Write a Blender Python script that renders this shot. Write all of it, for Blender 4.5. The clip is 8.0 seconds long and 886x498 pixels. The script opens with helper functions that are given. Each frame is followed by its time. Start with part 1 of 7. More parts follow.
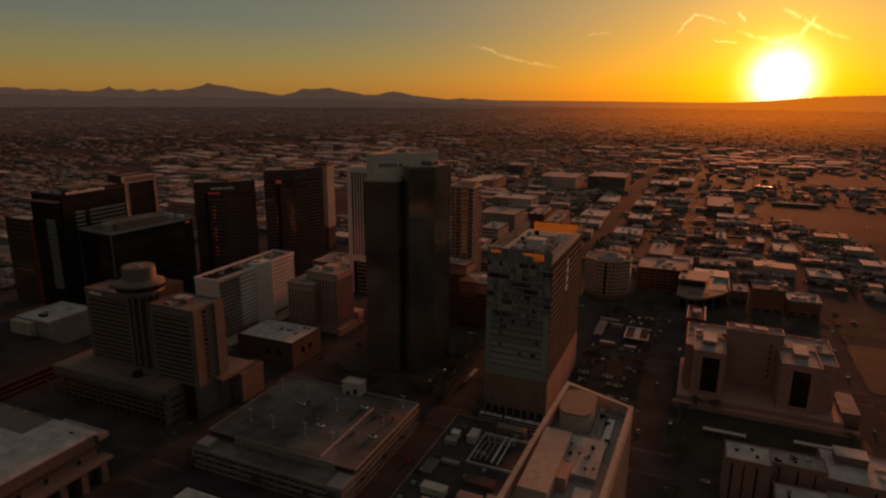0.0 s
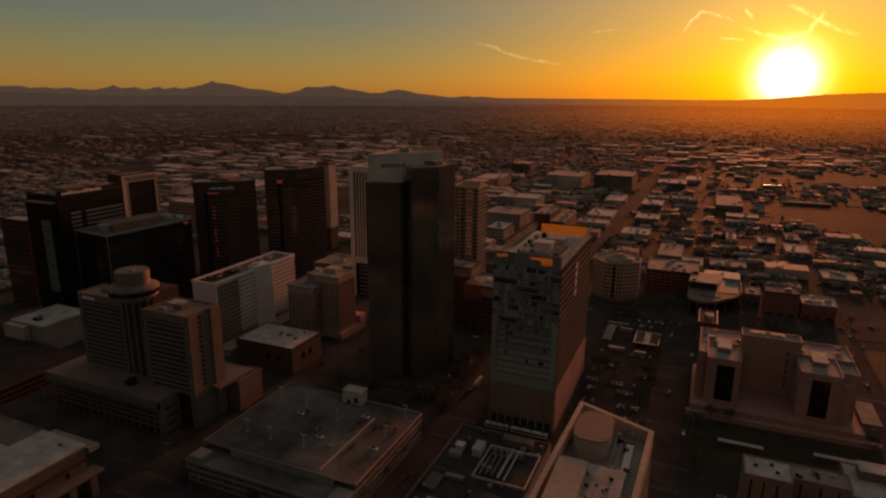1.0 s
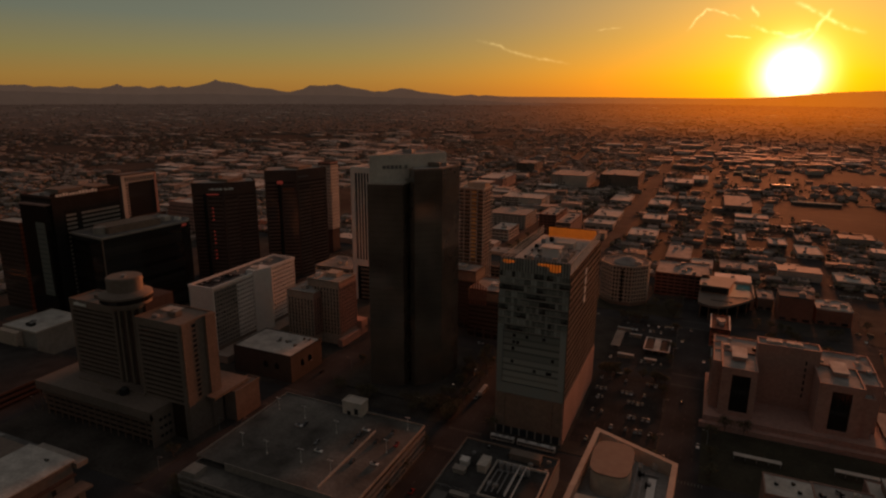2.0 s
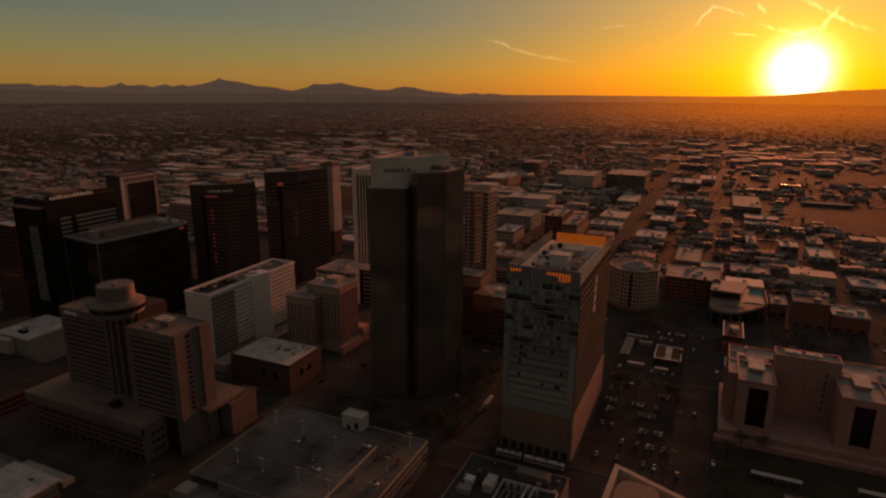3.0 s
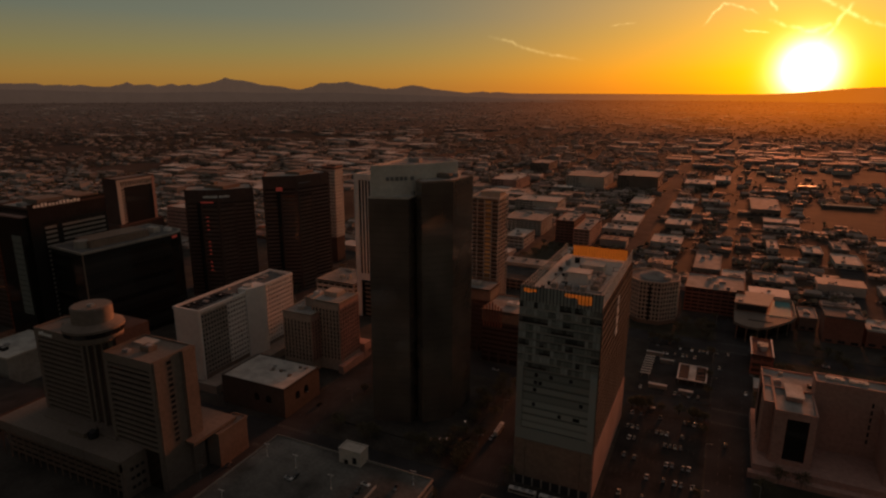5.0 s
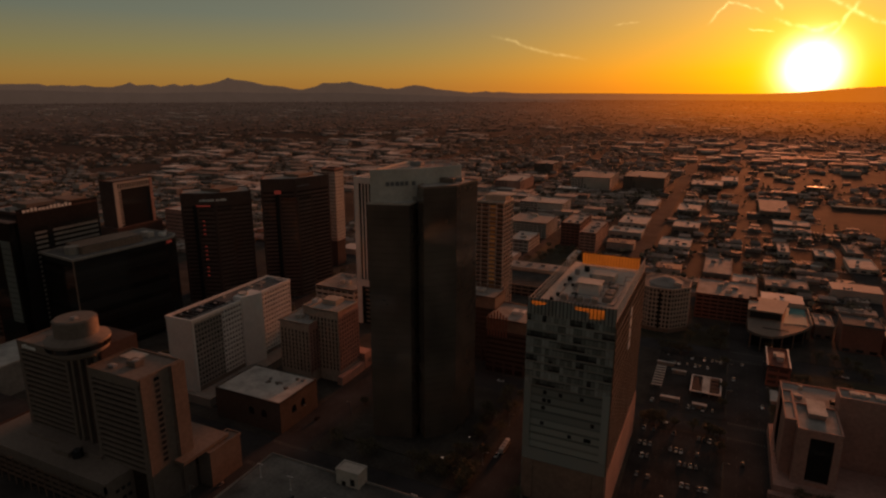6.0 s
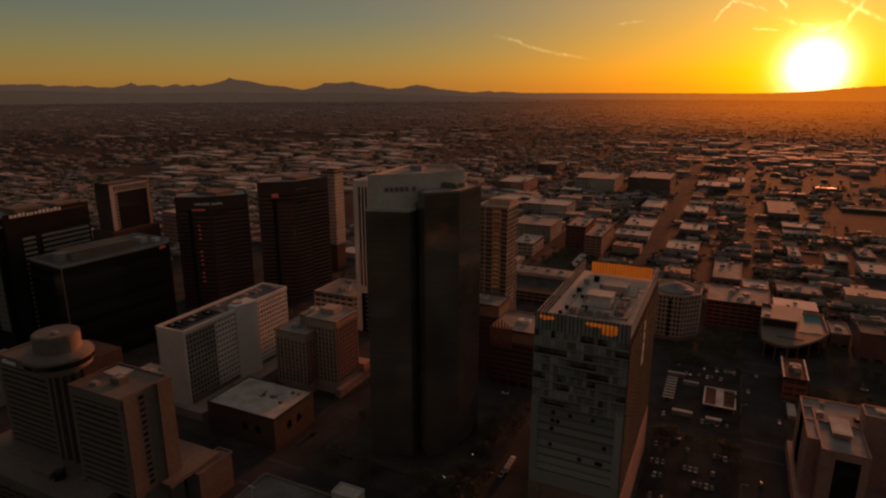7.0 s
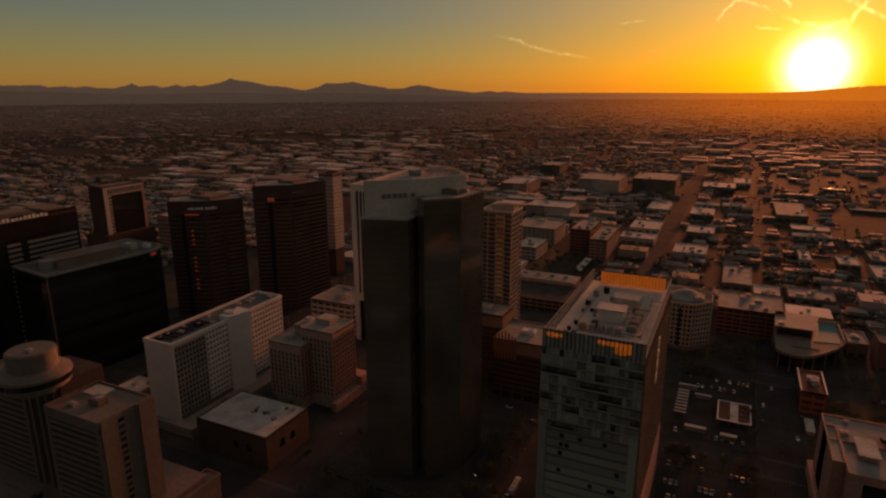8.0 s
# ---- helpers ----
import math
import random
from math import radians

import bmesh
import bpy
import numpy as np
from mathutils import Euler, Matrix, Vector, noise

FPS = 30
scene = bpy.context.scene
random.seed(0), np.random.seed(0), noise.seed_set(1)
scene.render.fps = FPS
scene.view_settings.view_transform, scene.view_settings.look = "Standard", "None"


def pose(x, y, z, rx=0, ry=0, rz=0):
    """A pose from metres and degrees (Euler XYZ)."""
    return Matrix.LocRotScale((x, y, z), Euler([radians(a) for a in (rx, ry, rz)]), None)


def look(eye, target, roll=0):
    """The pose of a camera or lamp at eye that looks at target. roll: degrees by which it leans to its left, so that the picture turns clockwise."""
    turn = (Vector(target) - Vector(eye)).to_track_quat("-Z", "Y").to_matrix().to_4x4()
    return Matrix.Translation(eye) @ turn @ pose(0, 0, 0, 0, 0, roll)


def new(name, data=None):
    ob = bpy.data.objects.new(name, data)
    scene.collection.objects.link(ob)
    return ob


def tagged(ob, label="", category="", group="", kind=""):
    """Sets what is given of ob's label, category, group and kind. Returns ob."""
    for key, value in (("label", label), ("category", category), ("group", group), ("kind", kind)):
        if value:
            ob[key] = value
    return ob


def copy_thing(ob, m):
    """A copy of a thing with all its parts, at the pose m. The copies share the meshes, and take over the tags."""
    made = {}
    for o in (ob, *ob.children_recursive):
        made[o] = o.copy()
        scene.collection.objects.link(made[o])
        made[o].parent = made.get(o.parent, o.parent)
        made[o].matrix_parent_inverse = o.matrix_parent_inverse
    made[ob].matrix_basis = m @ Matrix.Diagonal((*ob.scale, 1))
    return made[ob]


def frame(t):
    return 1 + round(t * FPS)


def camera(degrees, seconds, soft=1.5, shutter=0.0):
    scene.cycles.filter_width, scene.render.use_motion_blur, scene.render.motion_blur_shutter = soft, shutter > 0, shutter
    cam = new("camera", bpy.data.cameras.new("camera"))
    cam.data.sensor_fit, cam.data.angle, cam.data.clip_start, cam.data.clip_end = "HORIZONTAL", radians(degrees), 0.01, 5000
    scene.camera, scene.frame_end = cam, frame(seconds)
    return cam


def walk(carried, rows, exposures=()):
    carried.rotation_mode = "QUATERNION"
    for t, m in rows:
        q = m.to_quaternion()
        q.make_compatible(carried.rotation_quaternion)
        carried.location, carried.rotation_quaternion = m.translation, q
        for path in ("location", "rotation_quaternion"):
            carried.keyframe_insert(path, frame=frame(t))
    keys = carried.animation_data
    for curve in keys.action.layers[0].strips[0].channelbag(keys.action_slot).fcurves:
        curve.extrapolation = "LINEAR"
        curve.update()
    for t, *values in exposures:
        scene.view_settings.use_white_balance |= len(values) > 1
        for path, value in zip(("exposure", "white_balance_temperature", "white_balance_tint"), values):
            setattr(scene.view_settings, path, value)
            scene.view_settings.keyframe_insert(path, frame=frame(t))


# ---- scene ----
cam = camera(71.5, 8.0, soft=2.3)
PATH = [
    (0, (0.00, 0.00, 194.17), (-37.81, 89.36, 169.98), 0.51),
    (0.5, (-2.81, 6.68, 194.04), (-40.94, 95.86, 169.68), 0.46),
    (1, (-5.52, 13.32, 193.94), (-43.95, 102.33, 169.44), 0.43),
    (1.5, (-8.40, 20.05, 193.96), (-47.11, 108.91, 169.36), 0.40),
    (3, (-17.62, 41.05, 195.41), (-57.15, 129.44, 170.42), 0.32),
    (3.5, (-20.81, 48.38, 195.84), (-60.64, 136.62, 170.79), 0.26),
    (4, (-23.92, 55.77, 196.24), (-64.00, 143.87, 171.10), 0.22),
    (4.5, (-27.23, 63.09, 196.61), (-67.54, 151.06, 171.41), 0.20),
    (6, (-37.96, 86.35, 197.11), (-78.96, 174.00, 171.85), 0.08),
    (6.5, (-41.49, 94.26, 197.24), (-82.65, 181.81, 171.95), 0.04),
    (7, (-45.14, 102.18, 197.43), (-86.49, 189.65, 172.14), -0.01),
    (7.5, (-48.80, 110.41, 197.49), (-90.31, 197.81, 172.22), -0.08),
    (8, (-52.39, 118.92, 197.60), (-94.02, 206.26, 172.32), -0.13),
]
walk(cam, [(t, look(e, a, r)) for t, e, a, r in PATH], [(0, 0.8), (8, 0.8)])

# ---------------------------------------------------------------- sky and sun
SUN_YAW, SUN_UP = -4.85, 1.6   # degrees: left of the avenues, above the horizon
sun_way = Vector((math.sin(radians(-SUN_YAW)) * math.cos(radians(SUN_UP)), math.cos(radians(-SUN_YAW)) * math.cos(radians(SUN_UP)), math.sin(radians(SUN_UP))))


def node(tree, kind, **values):
    n = tree.nodes.new(kind)
    for key, value in values.items():
        if key == "op":
            n.operation = value
        elif key == "blend":
            n.blend_type = value
        elif key == "dtype":
            n.data_type = value
    return n


def put(tree, socket, value):
    """Links value if it is a socket, sets it if it is a number or a colour."""
    if isinstance(value, bpy.types.NodeSocket):
        tree.links.new(value, socket)
    else:
        socket.default_value = value


def maths(tree, op, a, b=0.0, c=0.0):
    n = node(tree, "ShaderNodeMath", op=op)
    put(tree, n.inputs[0], a)
    put(tree, n.inputs[1], b)
    put(tree, n.inputs[2], c)
    return n.outputs[0]


def mixed(tree, f, a, b, blend="MIX"):
    n = node(tree, "ShaderNodeMix", dtype="RGBA", blend=blend)
    n.clamp_factor = False
    put(tree, n.inputs[0], f)
    put(tree, n.inputs[6], a)
    put(tree, n.inputs[7], b)
    return n.outputs[2]


def ramp(tree, f, stops):
    n = node(tree, "ShaderNodeValToRGB")
    put(tree, n.inputs[0], f)
    el = n.color_ramp.elements
    while len(el) < len(stops):
        el.new(0.5)
    for e, (p, c) in zip(el, stops):
        e.position, e.color = p, (*c, 1.0)
    return n.outputs[0]


def lin(r, g, b):
    """Scene-linear colour of a display colour in 0..255."""
    return tuple((v / 255 / 12.92) if v / 255 <= 0.04045 else ((v / 255 + 0.055) / 1.055) ** 2.4 for v in (r, g, b))


world = bpy.data.worlds.new("dusk_sky")
scene.world = world
world.use_nodes = True
wt = world.node_tree
wt.nodes.clear()
way_out = wt.nodes.new("ShaderNodeTexCoord").outputs["Generated"]
split = wt.nodes.new("ShaderNodeSeparateXYZ")
wt.links.new(way_out, split.inputs[0])
up = maths(wt, "MULTIPLY", maths(wt, "ARCSINE", split.outputs[2]), 57.2958)
dot = node(wt, "ShaderNodeVectorMath", op="DOT_PRODUCT")
wt.links.new(way_out, dot.inputs[0])
dot.inputs[1].default_value = sun_way
off = maths(wt, "MULTIPLY", maths(wt, "ARCCOSINE", maths(wt, "MINIMUM", dot.outputs["Value"], 0.999999)), 57.2958)
# colour by height over the horizon, away from the sun
away = ramp(wt, maths(wt, "DIVIDE", up, 60.0), [(0.0, lin(147, 104, 48)), (0.018, lin(146, 111, 55)), (0.05, lin(124, 112, 70)), (0.1, lin(96, 101, 89)), (0.19, lin(88, 87, 81)), (0.45, lin(99, 91, 84)), (1.0, lin(103, 96, 91))])
# towards the sun the band over the horizon turns to deep orange
warm = ramp(wt, maths(wt, "DIVIDE", up, 60.0), [(0.0, lin(238, 132, 4)), (0.03, lin(234, 148, 8)), (0.075, lin(206, 149, 44)), (0.13, lin(186, 146, 80)), (0.3, lin(184, 126, 84)), (0.7, lin(152, 110, 90)), (1.0, lin(103, 96, 91))])
# the glow reaches higher than it reaches sideways
flat = node(wt, "ShaderNodeVectorMath", op="MULTIPLY")
wt.links.new(way_out, flat.inputs[0])
flat.inputs[1].default_value = (1.0, 1.0, 0.25)
unit = node(wt, "ShaderNodeVectorMath", op="NORMALIZE")
wt.links.new(flat.outputs[0], unit.inputs[0])
side = node(wt, "ShaderNodeVectorMath", op="DOT_PRODUCT")
wt.links.new(unit.outputs[0], side.inputs[0])
side.inputs[1].default_value = (sun_way.x, sun_way.y, 0.0)
off_side = maths(wt, "MULTIPLY", maths(wt, "ARCCOSINE", maths(wt, "MINIMUM", side.outputs["Value"], 0.999999)), 57.2958)
near = maths(wt, "POWER", 2.71828, maths(wt, "MULTIPLY", maths(wt, "POWER", maths(wt, "DIVIDE", off_side, 21.0), 2.0), -1.0))
sky = mixed(wt, near, away, warm)
g1 = maths(wt, "POWER", 2.71828, maths(wt, "MULTIPLY", maths(wt, "POWER", maths(wt, "DIVIDE", off, 1.65), 2.0), -1.0))
g2 = maths(wt, "POWER", 2.71828, maths(wt, "DIVIDE", off, -3.0))
sky = mixed(wt, g2, sky, (1.45, 0.78, 0.0, 1.0), "ADD")
sky = mixed(wt, g1, sky, (7.0, 5.4, 3.2, 1.0), "ADD")
# faint scattered blue of the dusk dome
nishita = wt.nodes.new("ShaderNodeTexSky")
nishita.sky_type, nishita.sun_disc = "NISHITA", False
nishita.sun_elevation, nishita.sun_rotation = radians(SUN_UP), radians(-SUN_YAW)
sky = mixed(wt, 0.02, sky, nishita.outputs[0], "ADD")
# the dome darkens towards the side away from the sun
shade = maths(wt, "MULTIPLY_ADD", maths(wt, "SMOOTH_MIN", maths(wt, "MULTIPLY_ADD", dot.outputs["Value"], 0.5, 0.62), 1.0, 0.2), 0.6, 0.4)
grey = wt.nodes.new("ShaderNodeCombineColor")
for i in range(3):
    put(wt, grey.inputs[i], shade)
sky = mixed(wt, 1.0, sky, grey.outputs[0], "MULTIPLY")
bg = wt.nodes.new("ShaderNodeBackground")
wt.links.new(sky, bg.inputs[0])
bg.inputs[1].default_value = 0.616
wo = wt.nodes.new("ShaderNodeOutputWorld")
wt.links.new(bg.outputs[0], wo.inputs[0])

sun = new("sun", bpy.data.lights.new("sun", "SUN"))
sun.data.energy, sun.data.angle, sun.data.color = 2.2, radians(9.0), (1.0, 0.26, 0.09)
sun.matrix_world = look((0, 0, 900), Vector((0, 0, 900 - 0.06)) - sun_way)   # clears the rim of the drawn-in plain


# ---------------------------------------------------------------- materials
def surface(name, base, rough=0.7, metal=0.0, grain=0.25, scale=0.5, stain=0.3, stain_scale=0.05, bump=0.2, island=0.0, objects=0.0, spec=0.25):
    """A painted, stone or metal surface: base colour, fine grain, larger stains, relief; island/objects: how far pieces differ."""
    m = bpy.data.materials.new(name)
    m.use_nodes = True
    t = m.node_tree
    b = t.nodes["Principled BSDF"]
    place = t.nodes.new("ShaderNodeNewGeometry").outputs["Position"]
    fine = t.nodes.new("ShaderNodeTexNoise")
    put(t, fine.inputs["Vector"], place)
    fine.inputs["Scale"].default_value, fine.inputs["Detail"].default_value = scale, 6.0
    broad = t.nodes.new("ShaderNodeTexNoise")
    put(t, broad.inputs["Vector"], place)
    broad.inputs["Scale"].default_value, broad.inputs["Detail"].default_value = stain_scale, 5.0
    f = maths(t, "MULTIPLY_ADD", maths(t, "SUBTRACT", fine.outputs[0], 0.5), grain * 3, 1.0)
    g = maths(t, "MULTIPLY_ADD", maths(t, "SUBTRACT", broad.outputs[0], 0.5), stain * 3, 1.0)
    k = maths(t, "MAXIMUM", maths(t, "MULTIPLY", f, g), 0.12)
    if island:
        r = t.nodes.new("ShaderNodeNewGeometry").outputs["Random Per Island"]
        k = maths(t, "MULTIPLY", k, maths(t, "MULTIPLY_ADD", r, island * 2, 1.0 - island))
    if objects:
        r = t.nodes.new("ShaderNodeObjectInfo").outputs["Random"]
        k = maths(t, "MULTIPLY", k, maths(t, "MULTIPLY_ADD", r, objects * 2, 1.0 - objects))
    grey = t.nodes.new("ShaderNodeCombineColor")
    for i in range(3):
        put(t, grey.inputs[i], k)
    put(t, b.inputs["Base Color"], mixed(t, 1.0, (*base, 1.0), grey.outputs[0], "MULTIPLY"))
    put(t, b.inputs["Roughness"], maths(t, "MINIMUM", maths(t, "MULTIPLY_ADD", fine.outputs[0], 0.2, rough - 0.1), 1.0))
    b.inputs["Metallic"].default_value = metal
    b.inputs["Specular IOR Level"].default_value = spec
    if bump:
        bp = t.nodes.new("ShaderNodeBump")
        bp.inputs["Strength"].default_value, bp.inputs["Distance"].default_value = bump, 0.1
        put(t, bp.inputs["Height"], fine.outputs[0])
        put(t, b.inputs["Normal"], bp.outputs[0])
    return m


def glazing(name, base, rough=0.08, objects=0.5, ripple=0.02, ior=1.5, cloud=0.0):
    """Dark coated window glass, mirror-like at a slant, each pane a little different."""
    m = bpy.data.materials.new(name)
    m.use_nodes = True
    t = m.node_tree
    b = t.nodes["Principled BSDF"]
    r = t.nodes.new("ShaderNodeObjectInfo").outputs["Random"]
    i = t.nodes.new("ShaderNodeNewGeometry").outputs["Random Per Island"]
    k = maths(t, "MULTIPLY_ADD", maths(t, "FRACT", maths(t, "ADD", r, i)), objects * 2, 1.0 - objects)
    # Broad light and dark patches in the base colour imitate reflected clouds.
    if cloud:
        mirrored_clouds = t.nodes.new("ShaderNodeTexNoise")
        put(t, mirrored_clouds.inputs["Vector"], t.nodes.new("ShaderNodeNewGeometry").outputs["Position"])
        mirrored_clouds.inputs["Scale"].default_value, mirrored_clouds.inputs["Detail"].default_value = 0.03, 3.0
        k = maths(t, "MULTIPLY", k, maths(t, "MAXIMUM", maths(t, "MULTIPLY_ADD", maths(t, "SUBTRACT", mirrored_clouds.outputs[0], 0.5), cloud, 1.0), 0.3))
    grey = t.nodes.new("ShaderNodeCombineColor")
    for j in range(3):
        put(t, grey.inputs[j], k)
    put(t, b.inputs["Base Color"], mixed(t, 1.0, (*base, 1.0), grey.outputs[0], "MULTIPLY"))
    b.inputs["Roughness"].default_value = rough
    b.inputs["IOR"].default_value = ior
    n = t.nodes.new("ShaderNodeTexNoise")
    put(t, n.inputs["Vector"], t.nodes.new("ShaderNodeNewGeometry").outputs["Position"])
    n.inputs["Scale"].default_value = 0.25
    bp = t.nodes.new("ShaderNodeBump")
    bp.inputs["Strength"].default_value, bp.inputs["Distance"].default_value = ripple, 1.0
    put(t, bp.inputs["Height"], n.outputs[0])
    put(t, b.inputs["Normal"], bp.outputs[0])
    return m


def glowing(name, colour, power):
    m = bpy.data.materials.new(name)
    m.use_nodes = True
    b = m.node_tree.nodes["Principled BSDF"]
    b.inputs["Base Color"].default_value = (*colour, 1.0)
    b.inputs["Emission Color"].default_value = (*colour, 1.0)
    b.inputs["Emission Strength"].default_value = power
    return m


CONCRETE = surface("concrete", (0.25, 0.23, 0.21), 0.8)
PALE = surface("pale_concrete", (0.46, 0.42, 0.38), 0.8, stain=0.2)
CROWN_STONE = surface("crown_stone", (0.5, 0.47, 0.43), 0.8, stain=0.25, grain=0.15)
TAN = surface("tan_concrete", (0.165, 0.135, 0.116), 0.8, stain=0.2)
WHITE = surface("white_paint", (0.62, 0.605, 0.59), 0.7, stain=0.15, grain=0.1)
WHITE_ROOF = surface("white_roof_membrane", (0.4, 0.392, 0.372), 0.85, stain=0.45, grain=0.25, scale=0.9, stain_scale=0.12, spec=0.4)
GREY_ROOF = surface("grey_gravel_roof", (0.24, 0.23, 0.22), 0.9, grain=0.3, scale=1.2, stain=0.5, stain_scale=0.1, spec=0.5)
RED_ROOF = surface("dull_red_roof", (0.13, 0.06, 0.05), 0.9, stain=0.4, stain_scale=0.1, spec=0.2)
ROOF_FELT = surface("roofing_felt", (0.05, 0.05, 0.05), 0.95, stain=0.6, stain_scale=0.1, spec=0.1)
DARK_ROOF = surface("dark_bitumen_roof", (0.10, 0.10, 0.10), 0.95, stain=0.5, stain_scale=0.1, spec=0.5)
GRANITE_BAND = surface("banded_granite", (0.125, 0.085, 0.075), 0.85, stain=0.25, spec=0.1)
BROWN = surface("brown_granite", (0.088, 0.06, 0.053), 0.85, stain=0.2, spec=0.04)
RED_BRICK = surface("red_brick", (0.19, 0.095, 0.075), 0.85, stain=0.25)
PINK = surface("pink_sandstone_and_sun_tint", (0.37, 0.225, 0.192), 0.8, stain=0.2)
# Also fills open interiors, where shade is put in by colour.
BLACK = surface("black_metal_and_shade_fill", (0.022, 0.021, 0.021), 0.7, spec=0.03)
STEEL = surface("galvanised_steel", (0.3, 0.3, 0.305), 0.7, metal=0.25, stain=0.2)
ASPHALT = surface("asphalt", (0.042, 0.04, 0.04), 0.97, grain=0.3, scale=1.5, stain=0.5, stain_scale=0.08, spec=0.02)
ROAD = surface("road_asphalt", (0.046, 0.045, 0.047), 0.97, grain=0.25, scale=1.2, stain=0.5, stain_scale=0.05, spec=0.04)
DECK = surface("worn_parking_deck", (0.11, 0.106, 0.1), 0.95, grain=0.3, scale=0.6, stain=1.0, stain_scale=0.045, spec=0.15)
PAVING = surface("pavement_concrete", (0.058, 0.053, 0.048), 0.97, grain=0.3, stain=0.6, stain_scale=0.05, spec=0.04)
PAINT = surface("road_paint", (0.08, 0.08, 0.077), 0.8, stain=0.5, stain_scale=0.3)
SIGN_WHITE = surface("sign_letters", (0.8, 0.8, 0.78), 0.4, grain=0.05, stain=0.05)
SIGN_DARK = surface("dark_sign_letters", (0.17, 0.17, 0.18), 0.4, grain=0.05, stain=0.05)
GLASS = glazing("dark_window_glass", (0.03, 0.032, 0.036))
GLASS_DUSK = glazing("dusky_window_glass", (0.07, 0.076, 0.074), 0.12)
GLASS_GREEN = glazing("green_tinted_glass", (0.235, 0.26, 0.245), 0.18, 0.3)
# The last value paints cloud reflections into this glass's colour.
GLASS_BLACK = glazing("black_mirror_glass", (0.105, 0.084, 0.069), 0.12, 0.04, 0.06, 2.1, 2.2)
GLASS_DEEP = glazing("deep_black_glass", (0.02, 0.018, 0.017), 0.1)
GLASS_GREY = glazing("grey_green_glass", (0.16, 0.178, 0.168), 0.15, 0.3)
BUFF = surface("buff_stone", (0.40, 0.325, 0.27), 0.85, stain=0.2)
MAUVE_BRICK = surface("mauve_brick", (0.27, 0.17, 0.145), 0.85, stain=0.25)
DARK_BRICK = surface("dark_brick", (0.085, 0.068, 0.058), 0.9, stain=0.25)
DUN = surface("dun_brick", (0.2, 0.145, 0.115), 0.85, stain=0.2)
GLASS_BRONZE = glazing("bronze_glass", (0.05, 0.034, 0.027), 0.08)
LEAF = surface("foliage", (0.1, 0.088, 0.055), 0.7, grain=0.4, scale=1.0, island=0.5, spec=0.1)
# Lighter foliage copy: haze over far trees is painted into the base colour.
FAR_LEAF = surface("haze_lifted_far_foliage", (0.115, 0.092, 0.062), 0.75, grain=0.3, scale=1.0, island=0.4, spec=0.3)
SOLAR = surface("solar_panel", (0.02, 0.02, 0.024), 0.75, grain=0.1, stain=0.1, spec=0.1)
LAWN = surface("dry_dark_lawn", (0.04, 0.037, 0.025), 0.9, grain=0.4, stain=0.5, stain_scale=0.08, spec=0.2)
BARK = surface("bark", (0.11, 0.08, 0.06), 0.9)


# ---------------------------------------------------------------- building blocks
def box(bm, x0, x1, y0, y1, z0, z1):
    v = [bm.verts.new((x, y, z)) for z in (z0, z1) for x, y in ((x0, y0), (x1, y0), (x1, y1), (x0, y1))]
    for f in ((3, 2, 1, 0), (4, 5, 6, 7), (0, 1, 5, 4), (1, 2, 6, 5), (2, 3, 7, 6), (3, 0, 4, 7)):
        bm.faces.new([v[i] for i in f])


def prism(bm, pts, z0, z1):
    """pts counter-clockwise seen from above."""
    lo = [bm.verts.new((x, y, z0)) for x, y in pts]
    hi = [bm.verts.new((x, y, z1)) for x, y in pts]
    bm.faces.new(lo[::-1])
    bm.faces.new(hi)
    n = len(pts)
    for i in range(n):
        bm.faces.new((lo[i], lo[(i + 1) % n], hi[(i + 1) % n], hi[i]))


def slab(bm, a, b, u0, u1, d0, d1, z0, z1):
    """A block on the wall line a-b: u along it, d out of it (to the right of a-b)."""
    ax, ay = a
    length = math.hypot(b[0] - ax, b[1] - ay)
    ux, uy = (b[0] - ax) / length, (b[1] - ay) / length
    nx, ny = uy, -ux
    q = [(ax + ux * u + nx * d, ay + uy * u + ny * d) for u, d in ((u0, d0), (u0, d1), (u1, d1), (u1, d0))]
    prism(bm, q, z0, z1)


def circle(cx, cy, r, n=32, a0=0.0):
    return [(cx + r * math.cos(a0 + 2 * math.pi * i / n), cy + r * math.sin(a0 + 2 * math.pi * i / n)) for i in range(n)]


def ring(bm, outer, inner, z0, z1):
    """A closed wall between two outlines of as many corners."""
    n = len(outer)
    v = [[bm.verts.new((x, y, z)) for x, y in p] for p in (outer, inner) for z in (z0, z1)]
    ol, oh, il, ih = v
    for i in range(n):
        j = (i + 1) % n
        bm.faces.new((ol[i], ol[j], oh[j], oh[i]))
        bm.faces.new((il[j], il[i], ih[i], ih[j]))
        bm.faces.new((oh[i], oh[j], ih[j], ih[i]))
        bm.faces.new((ol[j], ol[i], il[i], il[j]))


def shrunk(pts, d):
    """The outline moved inwards by d."""
    n, out = len(pts), []
    for i in range(n):
        p0, p1, p2 = Vector(pts[i - 1]), Vector(pts[i]), Vector(pts[(i + 1) % n])
        u, w = (p1 - p0).normalized(), (p2 - p1).normalized()
        n1, n2 = Vector((-u.y, u.x)), Vector((-w.y, w.x))
        bis = n1 + n2
        out.append(tuple(p1 + bis * (d / max(bis.dot(n1), 0.2))))
    return out


def thing(name, x, y, z, label, category, group="", kind=""):
    ob = new(name)
    ob.empty_display_size = 2.0
    ob.location = (x, y, z)
    return tagged(ob, label, category, group, kind)


def base_of(ob):
    p = Vector(ob.location)
    while ob.parent:
        ob = ob.parent
        p += Vector(ob.location)
    return p


